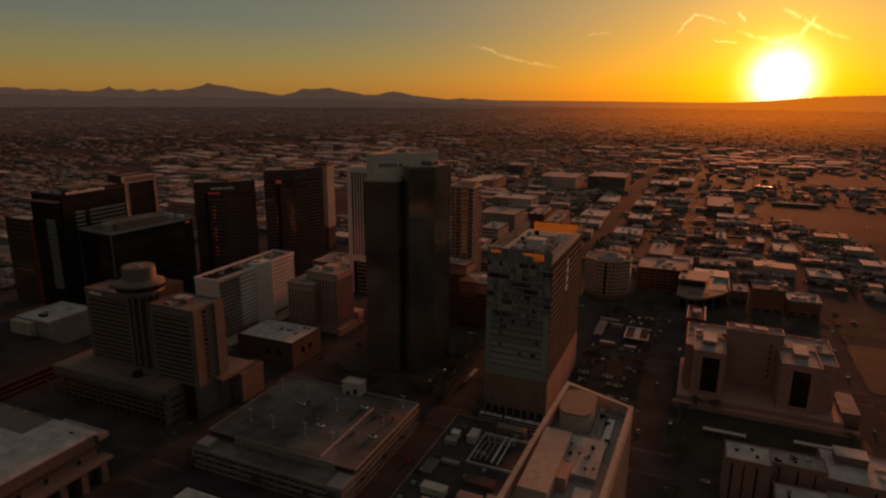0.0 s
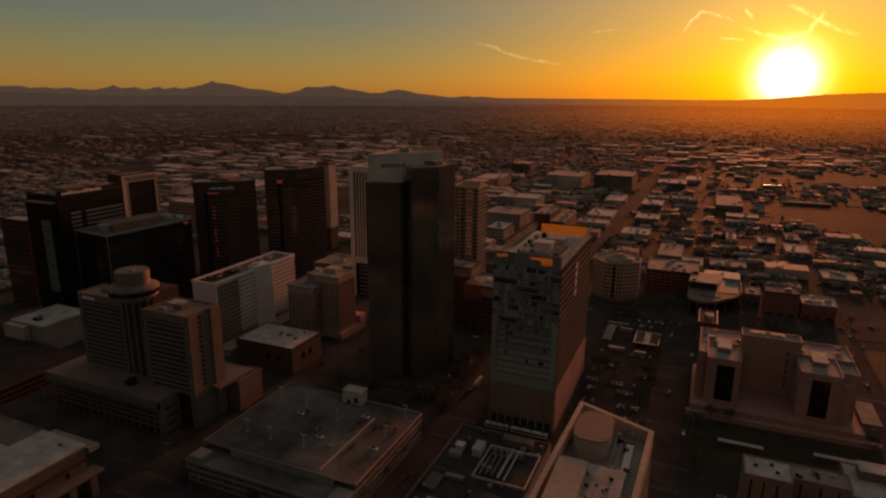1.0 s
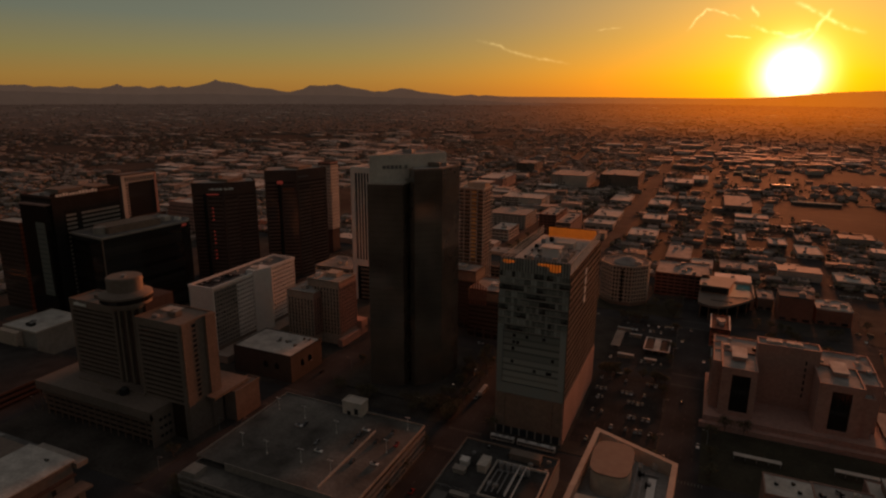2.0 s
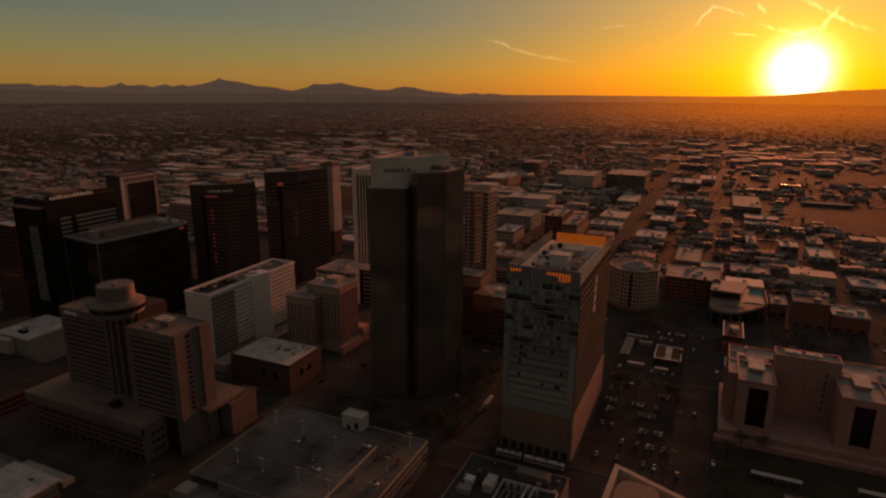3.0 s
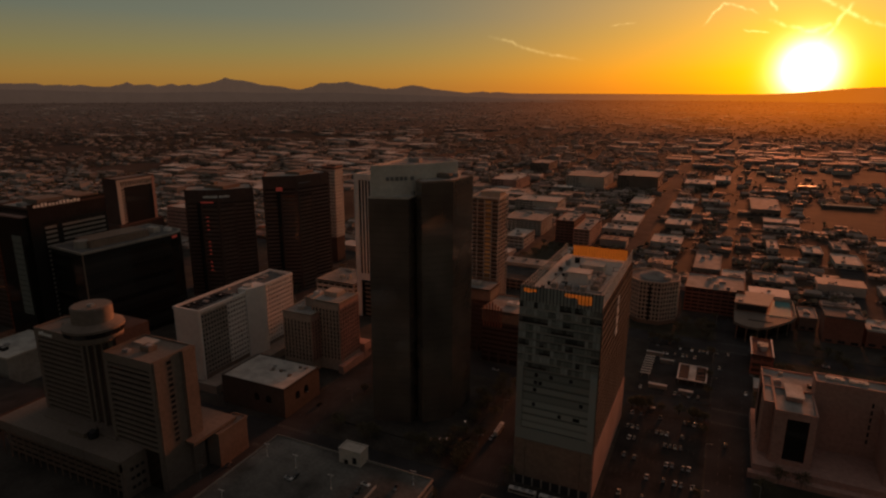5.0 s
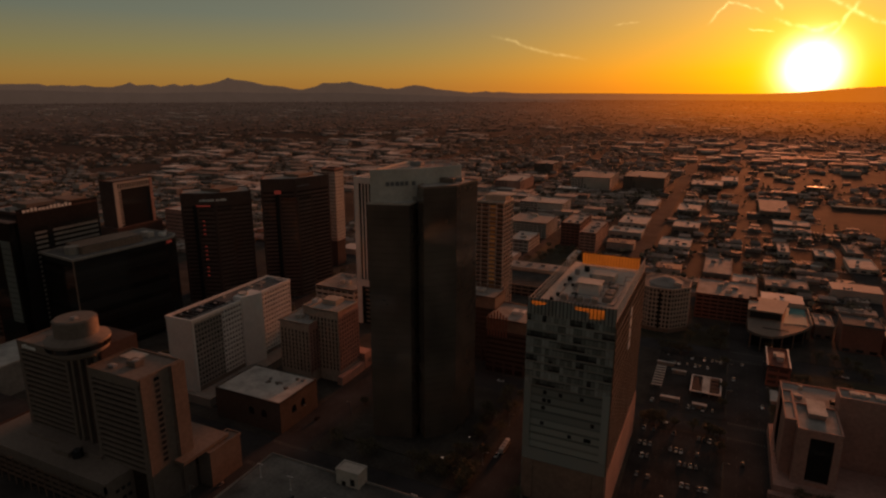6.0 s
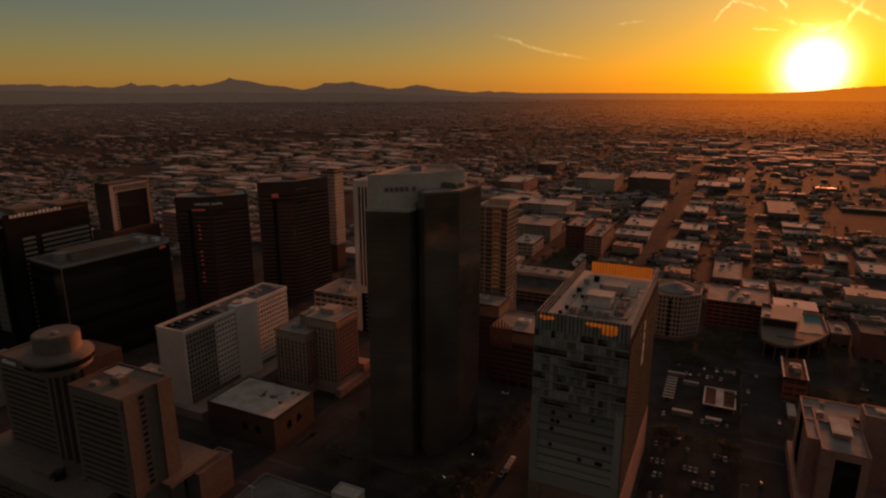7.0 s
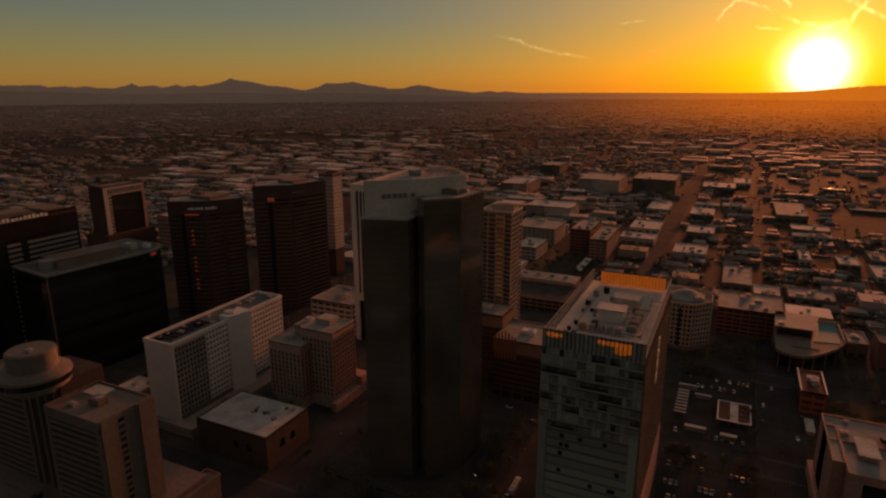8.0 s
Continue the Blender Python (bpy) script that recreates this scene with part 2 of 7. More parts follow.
def part(name, bm, material, parent, label="", smooth=False):
    """One mesh, given in world metres, as a part of parent."""
    o = base_of(parent)
    bmesh.ops.translate(bm, verts=bm.verts, vec=-o)
    me = bpy.data.meshes.new(name)
    bm.to_mesh(me)
    bm.free()
    me.materials.append(material)
    if smooth:
        me.shade_smooth()
    ob = new(name, me)
    ob.parent = parent
    if label:
        ob["label"] = label
    return ob


def whole(name, bm, material, label, category, group="", kind="", smooth=False):
    """A top-level thing of one mesh."""
    me = bpy.data.meshes.new(name)
    c = Vector((sum(v.co.x for v in bm.verts) / len(bm.verts), sum(v.co.y for v in bm.verts) / len(bm.verts), min(v.co.z for v in bm.verts)))
    bmesh.ops.translate(bm, verts=bm.verts, vec=-c)
    bm.to_mesh(me)
    bm.free()
    me.materials.append(material)
    if smooth:
        me.shade_smooth()
    ob = new(name, me)
    ob.location = c
    return tagged(ob, label, category, group, kind)


def box_part(name, dims, material, parent, label=""):
    bm = bmesh.new()
    box(bm, *dims)
    return part(name, bm, material, parent, label)


def panes(parent, spots, w, h, a, b, material, thick=0.12, name="window"):
    """Alike panes as objects on one mesh. spots: (u, z, d) of each lower middle on the wall line a-b."""
    length = math.hypot(b[0] - a[0], b[1] - a[1])
    ux, uy = (b[0] - a[0]) / length, (b[1] - a[1]) / length
    bm = bmesh.new()
    box(bm, -w / 2, w / 2, -thick, 0, 0, h)
    me = bpy.data.meshes.new(name)
    bm.to_mesh(me)
    bm.free()
    me.materials.append(material)
    o = base_of(parent)
    turn = math.atan2(uy, ux)
    for u, z, d in spots:
        ob = new(name, me)
        ob.parent = parent
        ob.location = Vector((a[0] + ux * u + uy * d, a[1] + uy * u - ux * d, z)) - o
        ob.rotation_euler = (0, 0, turn)


def gridwall(parent, a, b, z0, z1, cols, rows, ww, wh, material, glass, depth=0.5, u0=0.0, u1=None, name="wall", gap=0.05):
    """A wall skin with real openings and a pane in each, on the line a-b, the outside to the right."""
    length = math.hypot(b[0] - a[0], b[1] - a[1])
    u1 = length if u1 is None else u1
    cw, rh = (u1 - u0) / cols, (z1 - z0) / rows
    bm = bmesh.new()
    for i in range(cols + 1):
        s = u0 + i * cw - (cw - ww) / 2 if i else u0
        e = u0 + i * cw + (cw - ww) / 2 if i < cols else u1
        slab(bm, a, b, s, e, 0, depth, z0, z1)
    for i in range(cols):
        for j in range(rows + 1):
            s = z0 + j * rh - (rh - wh) * 0.5 if j else z0
            e = z0 + j * rh + (rh - wh) * 0.5 if j < rows else z1
            slab(bm, a, b, u0 + i * cw + (cw - ww) / 2, u0 + (i + 1) * cw - (cw - ww) / 2, 0, depth - 0.003, s, e)
    skin = part(name, bm, material, parent)
    panes(parent, [(u0 + (i + 0.5) * cw, z0 + j * rh + (rh - wh) * 0.5, gap) for i in range(cols) for j in range(rows)], ww, wh, a, b, glass)
    return skin


def roofed(parent, pts, z, material, edge_material, parapet=1.2, thick=0.5):
    """Roof surface and parapet on an outline."""
    bm = bmesh.new()
    prism(bm, shrunk(pts, thick * 0.5), z - 0.3, z)
    roof = part("roof", bm, material, parent)
    bm = bmesh.new()
    ring(bm, pts, shrunk(pts, thick), z - 0.6, z + parapet)
    part("parapet", bm, edge_material, roof)


def roof_unit(parent, x, y, z, w, d, h, material):
    """A rooftop air handler on a curb, with a fan cowl."""
    bm = bmesh.new()
    box(bm, x - w / 2 + 0.2, x + w / 2 - 0.2, y - d / 2 + 0.2, y + d / 2 - 0.2, z, z + 0.35)
    box(bm, x - w / 2, x + w / 2, y - d / 2, y + d / 2, z + 0.35, z + h)
    box(bm, x - w * 0.42, x - w * 0.2, y - d * 0.3, y + d * 0.3, z + h, z + h + 0.2)
    unit = part("roof_unit", bm, material, parent)
    bm = bmesh.new()
    prism(bm, circle(x + w * 0.15, y, min(w, d) * 0.32, 12), z + h, z + h + 0.35)
    part("fan_cowl", bm, STEEL, unit)


def rect(x0, x1, y0, y1):
    return [(x0, y0), (x1, y0), (x1, y1), (x0, y1)]


def faces(x0, x1, y0, y1):
    """The four wall lines of a box, outside to the right: south, east, north, west."""
    p = rect(x0, x1, y0, y1)
    return [(p[i], p[(i + 1) % 4]) for i in range(4)]


# ---------------------------------------------------------------- ground, streets, mountains
EYE = Vector((-24.0, 56.0, 196.0))   # middle of the flight: the far plain is drawn in towards it


def drawn_in(r):
    """How near the plain at r metres is built: true to 1.9 km, then ever more drawn in, so that the rim lies at 4.8 km."""
    return r if r < 1900 else 1900 + 2900 * (1 - math.exp(-(r - 1900) / 2900))


def far_scale(x, y):
    r = math.hypot(x - EYE.x, y - EYE.y)
    return drawn_in(r) / max(r, 1.0)


def plain_sheet(radii, lift, a0, a1, n):
    bm, rows = bmesh.new(), []
    for r in radii:
        k = drawn_in(r) / r
        rows.append([bm.verts.new((EYE.x + r * k * math.sin(a), EYE.y + r * k * math.cos(a), EYE.z * (1 - k) + lift)) for a in (a0 + (a1 - a0) * i / n for i in range(n + 1))])
    for p, q in zip(rows, rows[1:]):
        for i in range(n):
            bm.faces.new((p[i], p[i + 1], q[i + 1], q[i]))
    return bm


def make_ground():
    bm = plain_sheet([1, 60, 130, 220, 330, 470, 640, 850, 1100, 1400, 1700, 1900] + [1900 * 1.12 ** k for k in range(1, 24)] + [28000], 0.0, 0.0, 2 * math.pi, 120)
    bmesh.ops.remove_doubles(bm, verts=bm.verts, dist=0.02)
    bmesh.ops.recalc_face_normals(bm, faces=bm.faces)
    m = surface("desert_town_ground", (0.05, 0.037, 0.031), 0.9, grain=0.5, scale=0.03, stain=0.8, stain_scale=0.006, bump=0.1, spec=0.06)
    return whole("ground", bm, m, "dusty asphalt and bare desert ground of the town", "ground", kind="structure")


make_ground()

XS = [(-510, 20), (-395, 20), (-249, 24), (-130, 22), (-12, 24), (107, 22), (226, 22)]   # streets that run away from the camera: middle, width
YS = [(-40, 22), (80, 20), (204, 20), (320, 26), (455, 22), (572, 20), (694, 22)]   # cross streets


def make_blocks():
    xs = [(-640, -520)] + [(XS[i][0] + XS[i][1] / 2, XS[i + 1][0] - XS[i + 1][1] / 2) for i in range(len(XS) - 1)]
    ys = [(YS[i][0] + YS[i][1] / 2, YS[i + 1][0] - YS[i + 1][1] / 2) for i in range(len(YS) - 1)]
    for x0, x1 in xs:
        for y0, y1 in ys:
            c = 4.0
            pts = [(x0 + c, y0), (x1 - c, y0), (x1, y0 + c), (x1, y1 - c), (x1 - c, y1), (x0 + c, y1), (x0, y1 - c), (x0, y0 + c)]
            bm = bmesh.new()
            prism(bm, pts, -0.3, 0.16)
            whole("pavement", bm, PAVING, "concrete city block pavement with raised kerb", "pavement", "city blocks", "structure")
    bm = bmesh.new()
    for x, w in XS:
        box(bm, x - w / 2, x + w / 2, -40, 1880 if x == -130 else 640 if x == -12 else 1010, -0.3, 0.02)
    whole("road", bm, ROAD, "dark asphalt avenues running away through town", "road", kind="structure")
    bm = bmesh.new()
    for y, w in YS:
        last = -640
        for x, xw in XS:
            box(bm, last, x - xw / 2, y - w / 2, y + w / 2, -0.3, 0.018)
            last = x + xw / 2
    whole("road", bm, ROAD, "dark asphalt cross streets between the blocks", "road", kind="structure")
    bm = bmesh.new()
    for x, w in XS:
        for lane in (-w / 4, 0.0, w / 4):
            y = 20.0
            while y < (630 if x == -12 else 900):
                if all(abs(y + 1.5 - cy) > cw / 2 + 4 for cy, cw in YS):
                    box(bm, x + lane - 0.09, x + lane + 0.09, y, y + 3.2, 0.02, 0.03)
                y += 9.0
    for x, w in XS:
        for y, h in YS:
            for s in (-1, 1):
                for k in range(int(w / 1.6)):
                    u = x - w / 2 + 1 + k * 1.6
                    box(bm, u, u + 0.6, y + s * (h / 2 - 1.9) - 1.4, y + s * (h / 2 - 1.9) + 1.4, 0.022, 0.03)
    whole("road_marking", bm, PAINT, "worn white lane dashes and crossing bars", "road marking", kind="structure")


make_blocks()


def painted_haze(name, base, dim, lit, power):
    """Far backdrop with haze painted in as emission, brightest below the sun."""
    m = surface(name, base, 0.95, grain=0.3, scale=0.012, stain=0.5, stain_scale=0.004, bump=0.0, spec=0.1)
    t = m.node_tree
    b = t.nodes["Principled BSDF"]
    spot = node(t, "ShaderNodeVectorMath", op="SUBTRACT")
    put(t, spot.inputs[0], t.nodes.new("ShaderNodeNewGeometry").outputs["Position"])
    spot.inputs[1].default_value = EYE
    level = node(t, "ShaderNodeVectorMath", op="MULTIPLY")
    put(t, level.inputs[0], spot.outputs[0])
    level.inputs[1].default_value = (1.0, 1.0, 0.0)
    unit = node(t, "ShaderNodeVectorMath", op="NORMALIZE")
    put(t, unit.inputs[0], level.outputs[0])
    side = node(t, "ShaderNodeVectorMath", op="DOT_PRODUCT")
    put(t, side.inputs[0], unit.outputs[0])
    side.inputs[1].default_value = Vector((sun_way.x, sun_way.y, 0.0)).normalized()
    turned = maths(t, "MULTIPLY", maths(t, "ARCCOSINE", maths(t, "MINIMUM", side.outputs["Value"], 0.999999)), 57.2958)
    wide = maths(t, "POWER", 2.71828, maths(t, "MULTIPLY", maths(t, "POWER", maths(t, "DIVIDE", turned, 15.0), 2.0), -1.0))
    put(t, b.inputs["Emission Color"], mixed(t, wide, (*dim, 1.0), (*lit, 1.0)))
    # The painted haze glow grows with distance from the eye.
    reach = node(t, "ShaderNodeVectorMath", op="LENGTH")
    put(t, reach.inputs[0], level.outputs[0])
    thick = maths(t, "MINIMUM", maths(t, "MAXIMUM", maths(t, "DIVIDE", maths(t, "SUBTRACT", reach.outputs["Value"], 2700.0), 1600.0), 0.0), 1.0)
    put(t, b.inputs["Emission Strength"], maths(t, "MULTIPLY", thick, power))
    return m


def make_mountains():
    """Ridges on the far rim, by azimuth in degrees left of the avenues and height in degrees above the eye."""
    ridge = [(80, 0.1), (66, 0.2), (61, 0.26), (58.3, 0.29), (57.3, 0.3), (56.8, 0.17), (55.7, 0.22), (55.1, 0.14), (54.2, 0.22), (53.6, 0.08), (52.3, 0.08), (51.6, 0.25), (51.1, 0.44), (50.6, 0.22), (49.4, 0.27), (48.8, 0.12), (47.8, 0.33), (47.3, 0.18), (46.5, 0.31), (46.0, 0.2), (45.1, 0.37), (44.4, 0.52), (43.9, 0.7), (43.6, 0.88), (43.2, 0.72), (42.2, 0.62), (41.4, 0.46), (40.7, 0.28), (39.1, 0.15), (37.9, -0.1), (37.4, -0.1), (36.4, 0.13), (35.7, 0.46), (34.5, 0.45), (33.3, 0.58), (32.5, 0.37), (31.2, 0.18), (30.0, -0.03), (29.0, 0.0), (28.2, 0.21), (27.6, 0.3), (26.8, 0.2), (25.8, -0.04), (24.3, -0.18), (22.7, -0.36), (21.2, -0.22), (20.6, -0.34), (19.9, -0.27), (18.6, -0.38), (15.0, -0.42), (10.0, -0.42), (4.0, -0.42)]
    ridge += [(-2.0, -0.36), (-4.0, -0.24), (-6.0, -0.05), (-8.0, 0.12), (-10.0, 0.22), (-14.0, 0.34), (-24.0, 0.3), (-40.0, 0.0)]

    def crest(a, line):
        for (a0, h0), (a1, h1) in zip(line, line[1:]):
            if a0 >= a >= a1:
                return h0 + (h1 - h0) * (a0 - a) / (a0 - a1)
        return -0.4 if line is ridge else -1.6

    def foot(r):
        """Just under the plain where it is built r metres out."""
        true = 1900 - 2900 * math.log(max(1 - (r - 1900) / 2900, 0.004))
        return EYE.z * (1 - r / true) - 5

    def range_of(line, rows, jag, seed, material, label):
        bm, cols = bmesh.new(), []
        top_r = max(rows, key=lambda q: q[1])[0]
        for i in range(1801):
            a = 80 - 120 * i / 1800
            v = (math.sin(radians(-a)), math.cos(radians(a)))
            c = crest(a, line)
            rough = noise.noise(Vector((a * 1.7, seed, 0))) * 0.06 + noise.noise(Vector((a * 4.1, 3 + seed, 0))) * 0.06 + abs(noise.noise(Vector((a * 8.3, 5, seed)))) * 0.07 + noise.noise(Vector((a * 19.0, 8, seed))) * 0.025
            h = c + rough * jag * (1.0 if c > -0.1 else 0.3)
            col = []
            for k, (r, f) in enumerate(rows):
                low = foot(r)
                top = EYE.z + top_r * math.tan(radians(h))
                wob = 1.0 + 0.25 * noise.noise(Vector((a * 1.9, k * 1.3, 7 + seed))) if 0 < f < 1 else 1.0
                col.append(bm.verts.new((EYE.x + v[0] * r, EYE.y + v[1] * r, low + (max(top, low + 1) - low) * f * wob)))
            cols.append(col)
        for c0, c1 in zip(cols, cols[1:]):
            for k in range(len(rows) - 1):
                bm.faces.new((c0[k], c1[k], c1[k + 1], c0[k + 1]))
        bmesh.ops.recalc_face_normals(bm, faces=bm.faces)
        whole("backdrop", bm, material, label, "mountains", kind="structure", smooth=True)
    # Both ranges carry painted haze as emission.
    range_of(ridge, ((4690, 0.0), (4715, 0.2), (4735, 0.5), (4752, 0.78), (4765, 1.0), (4800, 0.75)), 0.45, 0, painted_haze("mountain_rock_painted_haze", (0.12, 0.09, 0.085), lin(72, 56, 46), lin(205, 104, 10), 0.575), "desert mountain range on the horizon with painted haze")
    foothills = [(80, -0.15), (62, -0.12), (57, -0.18), (53, -0.34), (49, -0.4), (44, -0.3), (40, -0.42), (34, -0.36), (30, -0.5), (26, -0.6), (22, -0.72), (16, -0.95), (8, -1.3), (-40, -1.6)]
    range_of(foothills, ((4590, 0.0), (4612, 0.4), (4640, 1.0), (4660, 0.7)), 1.2, 4, painted_haze("foothill_rock_painted_haze", (0.1, 0.075, 0.07), lin(63, 49, 41), lin(176, 88, 14), 0.575), "darker foothills before the mountain range")


make_mountains()


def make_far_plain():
    """Glowing sheet with painted haze over the plain past three kilometres, under the foothills."""
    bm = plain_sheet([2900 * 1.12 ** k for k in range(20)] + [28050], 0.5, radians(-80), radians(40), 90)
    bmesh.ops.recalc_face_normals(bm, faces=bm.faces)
    whole("backdrop", bm, painted_haze("far_plain_painted_haze", (0.07, 0.052, 0.045), lin(46, 33, 27), lin(188, 90, 12), 0.575), "far plain of the desert town under a painted haze glow", "plain", kind="structure")


make_far_plain()


def make_distant_town():
    """Low houses, sheds and trees out to the foothills, past the single buildings."""
    rng = random.Random(5)
    verts, quads, slots = [], [], []

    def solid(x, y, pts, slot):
        """A block of eight corners about (x, y); past some three kilometres it takes the materials with painted haze.
        """
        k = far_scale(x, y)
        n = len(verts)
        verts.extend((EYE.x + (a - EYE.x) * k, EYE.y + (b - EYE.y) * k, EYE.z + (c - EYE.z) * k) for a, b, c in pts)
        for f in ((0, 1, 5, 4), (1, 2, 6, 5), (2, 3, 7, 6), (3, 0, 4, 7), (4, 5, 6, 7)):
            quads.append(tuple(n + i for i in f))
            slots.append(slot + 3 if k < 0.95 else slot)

    def corners(x, y, w, d, z0, z1):
        return [(x + a * w / 2, y + b * d / 2, z) for z in (z0, z1) for a, b in ((-1, -1), (1, -1), (1, 1), (-1, 1))]

    def shed(x, y, w, d, h, roof_slot, detail):
        solid(x, y, corners(x, y, w, d, -0.5, h), 1)
        solid(x, y, corners(x, y, w + 0.8, d + 0.8, h + 0.01, h + 0.5), roof_slot)
        if detail and w > 14:
            for _ in range(rng.randint(1, 4)):
                q = rng.uniform(1.4, 3.6)
                ux, uy = x + rng.uniform(-0.35, 0.35) * w, y + rng.uniform(-0.35, 0.35) * d
                solid(ux, uy, corners(ux, uy, q, q, h + 0.5, h + 1.8), rng.choice((0, 1, 2)))

    def gable(x, y, w, d, h):
        """A house under a pitched roof, its ridge along x."""
        solid(x, y, corners(x, y, w, d, -0.5, h), 1)
        k = far_scale(x, y)
        n = len(verts)
        for a, b, c in ((-1, -1, 0), (1, -1, 0), (1, 1, 0), (-1, 1, 0), (-0.8, 0, 1), (0.8, 0, 1)):
            p = (x + a * (w / 2 + 0.6), y + b * (d / 2 + 0.6), h - 0.2 + c * d * 0.22)
            verts.append(tuple(EYE[i] + (p[i] - EYE[i]) * k for i in range(3)))
        for f in ((0, 1, 5, 4), (2, 3, 4, 5), (1, 2, 5), (3, 0, 4)):
            quads.append(tuple(n + i for i in f))
            slots.append(0)

    tv, tf, hazy = [], [], []

    def clump(x, y, s):
        n, k = len(tv), far_scale(x, y)
        for a, b, c in ((0, 0, 1), (0.9, 0, 0.35), (0.28, 0.85, 0.3), (-0.72, 0.53, 0.35), (-0.72, -0.53, 0.3), (0.28, -0.85, 0.35), (0, 0, -0.5)):
            p = (x + s * a * rng.uniform(0.6, 1.3), y + s * b * rng.uniform(0.6, 1.3), s * 0.55 + s * c * rng.uniform(0.6, 1.2))
            tv.append(tuple(EYE[i] + (p[i] - EYE[i]) * k for i in range(3)))
        for i in range(5):
            j = (i + 1) % 5
            tf.append((n, n + 1 + i, n + 1 + j))
            tf.append((n + 6, n + 1 + j, n + 1 + i))
            hazy.extend((int(k < 0.95),) * 2)
    cv, cf = [], []

    def parked(x, y):
        """A small far-off car: body and cabin."""
        for w, d, z0, z1 in ((0.9, 2.2, 0.3, 0.95), (0.75, 1.2, 0.95, 1.45)):
            n = len(cv)
            cv.extend((x + a * w, y + b * d, c) for c in (z0, z1) for a, b in ((-1, -1), (1, -1), (1, 1), (-1, 1)))
            cf.extend(tuple(n + i for i in f) for f in ((4, 5, 6, 7), (0, 1, 5, 4), (1, 2, 6, 5), (2, 3, 7, 6), (3, 0, 4, 7)))

    for _ in range(46000):
        a = radians(rng.uniform(-24, 66))
        r = 1.0 / rng.uniform(1 / 15000, 1 / 520)
        x, y = -r * math.sin(a), r * math.cos(a)
        if (-640 < x < 240 and y < 710) or (any(abs(x - sx) < sw / 2 + 6 for sx, sw in XS if sx != -12) and y < 1000) or (abs(x + 130) < 18 and y < 2600) or taken(x, y):
            continue
        works = noise.noise(Vector((x * 0.0011, y * 0.0011, 1.0)))
        if noise.noise(Vector((x * 0.0025, y * 0.0025, 9.0))) > 0.42 + (0.1 if r > 3000 else 0):
            continue
        # broad streets every 400 m stay open
        if abs((x + 12) % 400 - 200) > 190 or abs((y - 694) % 400 - 200) > 190:
            continue
        g = min(max(r / 2400, 1.0), 4.0)
        row = round(y / 61.0) * 61.0 + rng.choice((-17, 17)) + rng.uniform(-6, 6) if r < 4000 else y
        dice = rng.random()
        if x > -128 and y < 1750 and rng.random() < 0.72:
            # open lots, yards and railway land on this side of the avenue
            if dice < 0.1:
                clump(x, row, rng.uniform(1.5, 3.2))
            elif dice < 0.3 and r < 1500:
                for i in range(rng.randint(2, 8)):
                    parked(x - 12 + i * 2.8 + rng.uniform(-0.3, 0.3), row + rng.uniform(-0.4, 0.4))
            continue
        if dice < (0.5 if r < 4000 else 0.36):
            for _ in range(3 if r < 1700 else 2):
                clump(x + rng.uniform(-16, 16) * g, row + rng.uniform(-14, 14) * g, rng.uniform(2.0, 4.8) * g ** 0.7)
            if r < 1700 and dice < 0.22:
                for i in range(rng.randint(0, 9)):
                    parked(x - 12 + i * 2.8 + rng.uniform(-0.3, 0.3), row + 20 + rng.uniform(-0.4, 0.4))
        elif works > 0.1 and dice < (0.56 if r < 1300 else 0.62):
            shed(x, row, rng.uniform(24, 70) * g ** 0.5, rng.uniform(18, 46), rng.uniform(4.5, 8.5), 2 if rng.random() < 0.45 else 0, r < 2200)
        elif dice < 0.515:
            shed(x, row, rng.uniform(22, 44), rng.uniform(16, 26), rng.uniform(6, 11), rng.choice((0, 2)), r < 2200)
        elif r < 2000 and dice < 0.76:
            gable(x, row, rng.uniform(10, 18), rng.uniform(8, 13), rng.uniform(2.8, 4.0))
        else:
            shed(x, row, rng.uniform(9, 19) * g ** 0.8, rng.uniform(8, 14) * g ** 0.8, rng.uniform(2.8, 4.2), 2 if rng.random() < 0.08 else 0, r < 1500)
    me = bpy.data.meshes.new("distant_houses")
    me.from_pydata(verts, [], quads)
    roof = surface("assorted_roofs", (0.24, 0.19, 0.165), 0.8, grain=0.15, stain=0.2, island=0.6, spec=0.5)
    wall = surface("assorted_walls", (0.34, 0.28, 0.25), 0.9, grain=0.15, stain=0.2, island=0.4)
    pale = surface("pale_flat_roofs", (0.4, 0.37, 0.35), 0.8, grain=0.15, stain=0.3, island=0.5, spec=0.5)
    # Far copies of roofs and walls with haze painted in as emission.
    haze_roof = painted_haze("far_roofs_painted_haze", (0.24, 0.19, 0.165), lin(44, 33, 27), lin(186, 92, 14), 0.575)
    haze_wall = painted_haze("far_walls_painted_haze", (0.2, 0.16, 0.14), lin(42, 30, 24), lin(178, 84, 12), 0.575)
    haze_pale = painted_haze("far_pale_roofs_painted_haze", (0.46, 0.42, 0.39), lin(64, 50, 42), lin(200, 108, 26), 0.575)
    for m in (roof, wall, pale, haze_roof, haze_wall, haze_pale):
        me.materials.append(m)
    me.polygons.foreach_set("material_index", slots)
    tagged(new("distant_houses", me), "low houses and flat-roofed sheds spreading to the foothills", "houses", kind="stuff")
    me = bpy.data.meshes.new("distant_cars")
    me.from_pydata(cv, [], cf)
    me.materials.append(surface("assorted_car_paint", (0.25, 0.24, 0.235), 0.7, grain=0.05, stain=0.1, bump=0.0, island=0.9, spec=0.2))
    tagged(new("distant_cars", me), "pale and dark cars parked in far lots", "cars", kind="stuff")
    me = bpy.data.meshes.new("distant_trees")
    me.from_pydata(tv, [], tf)
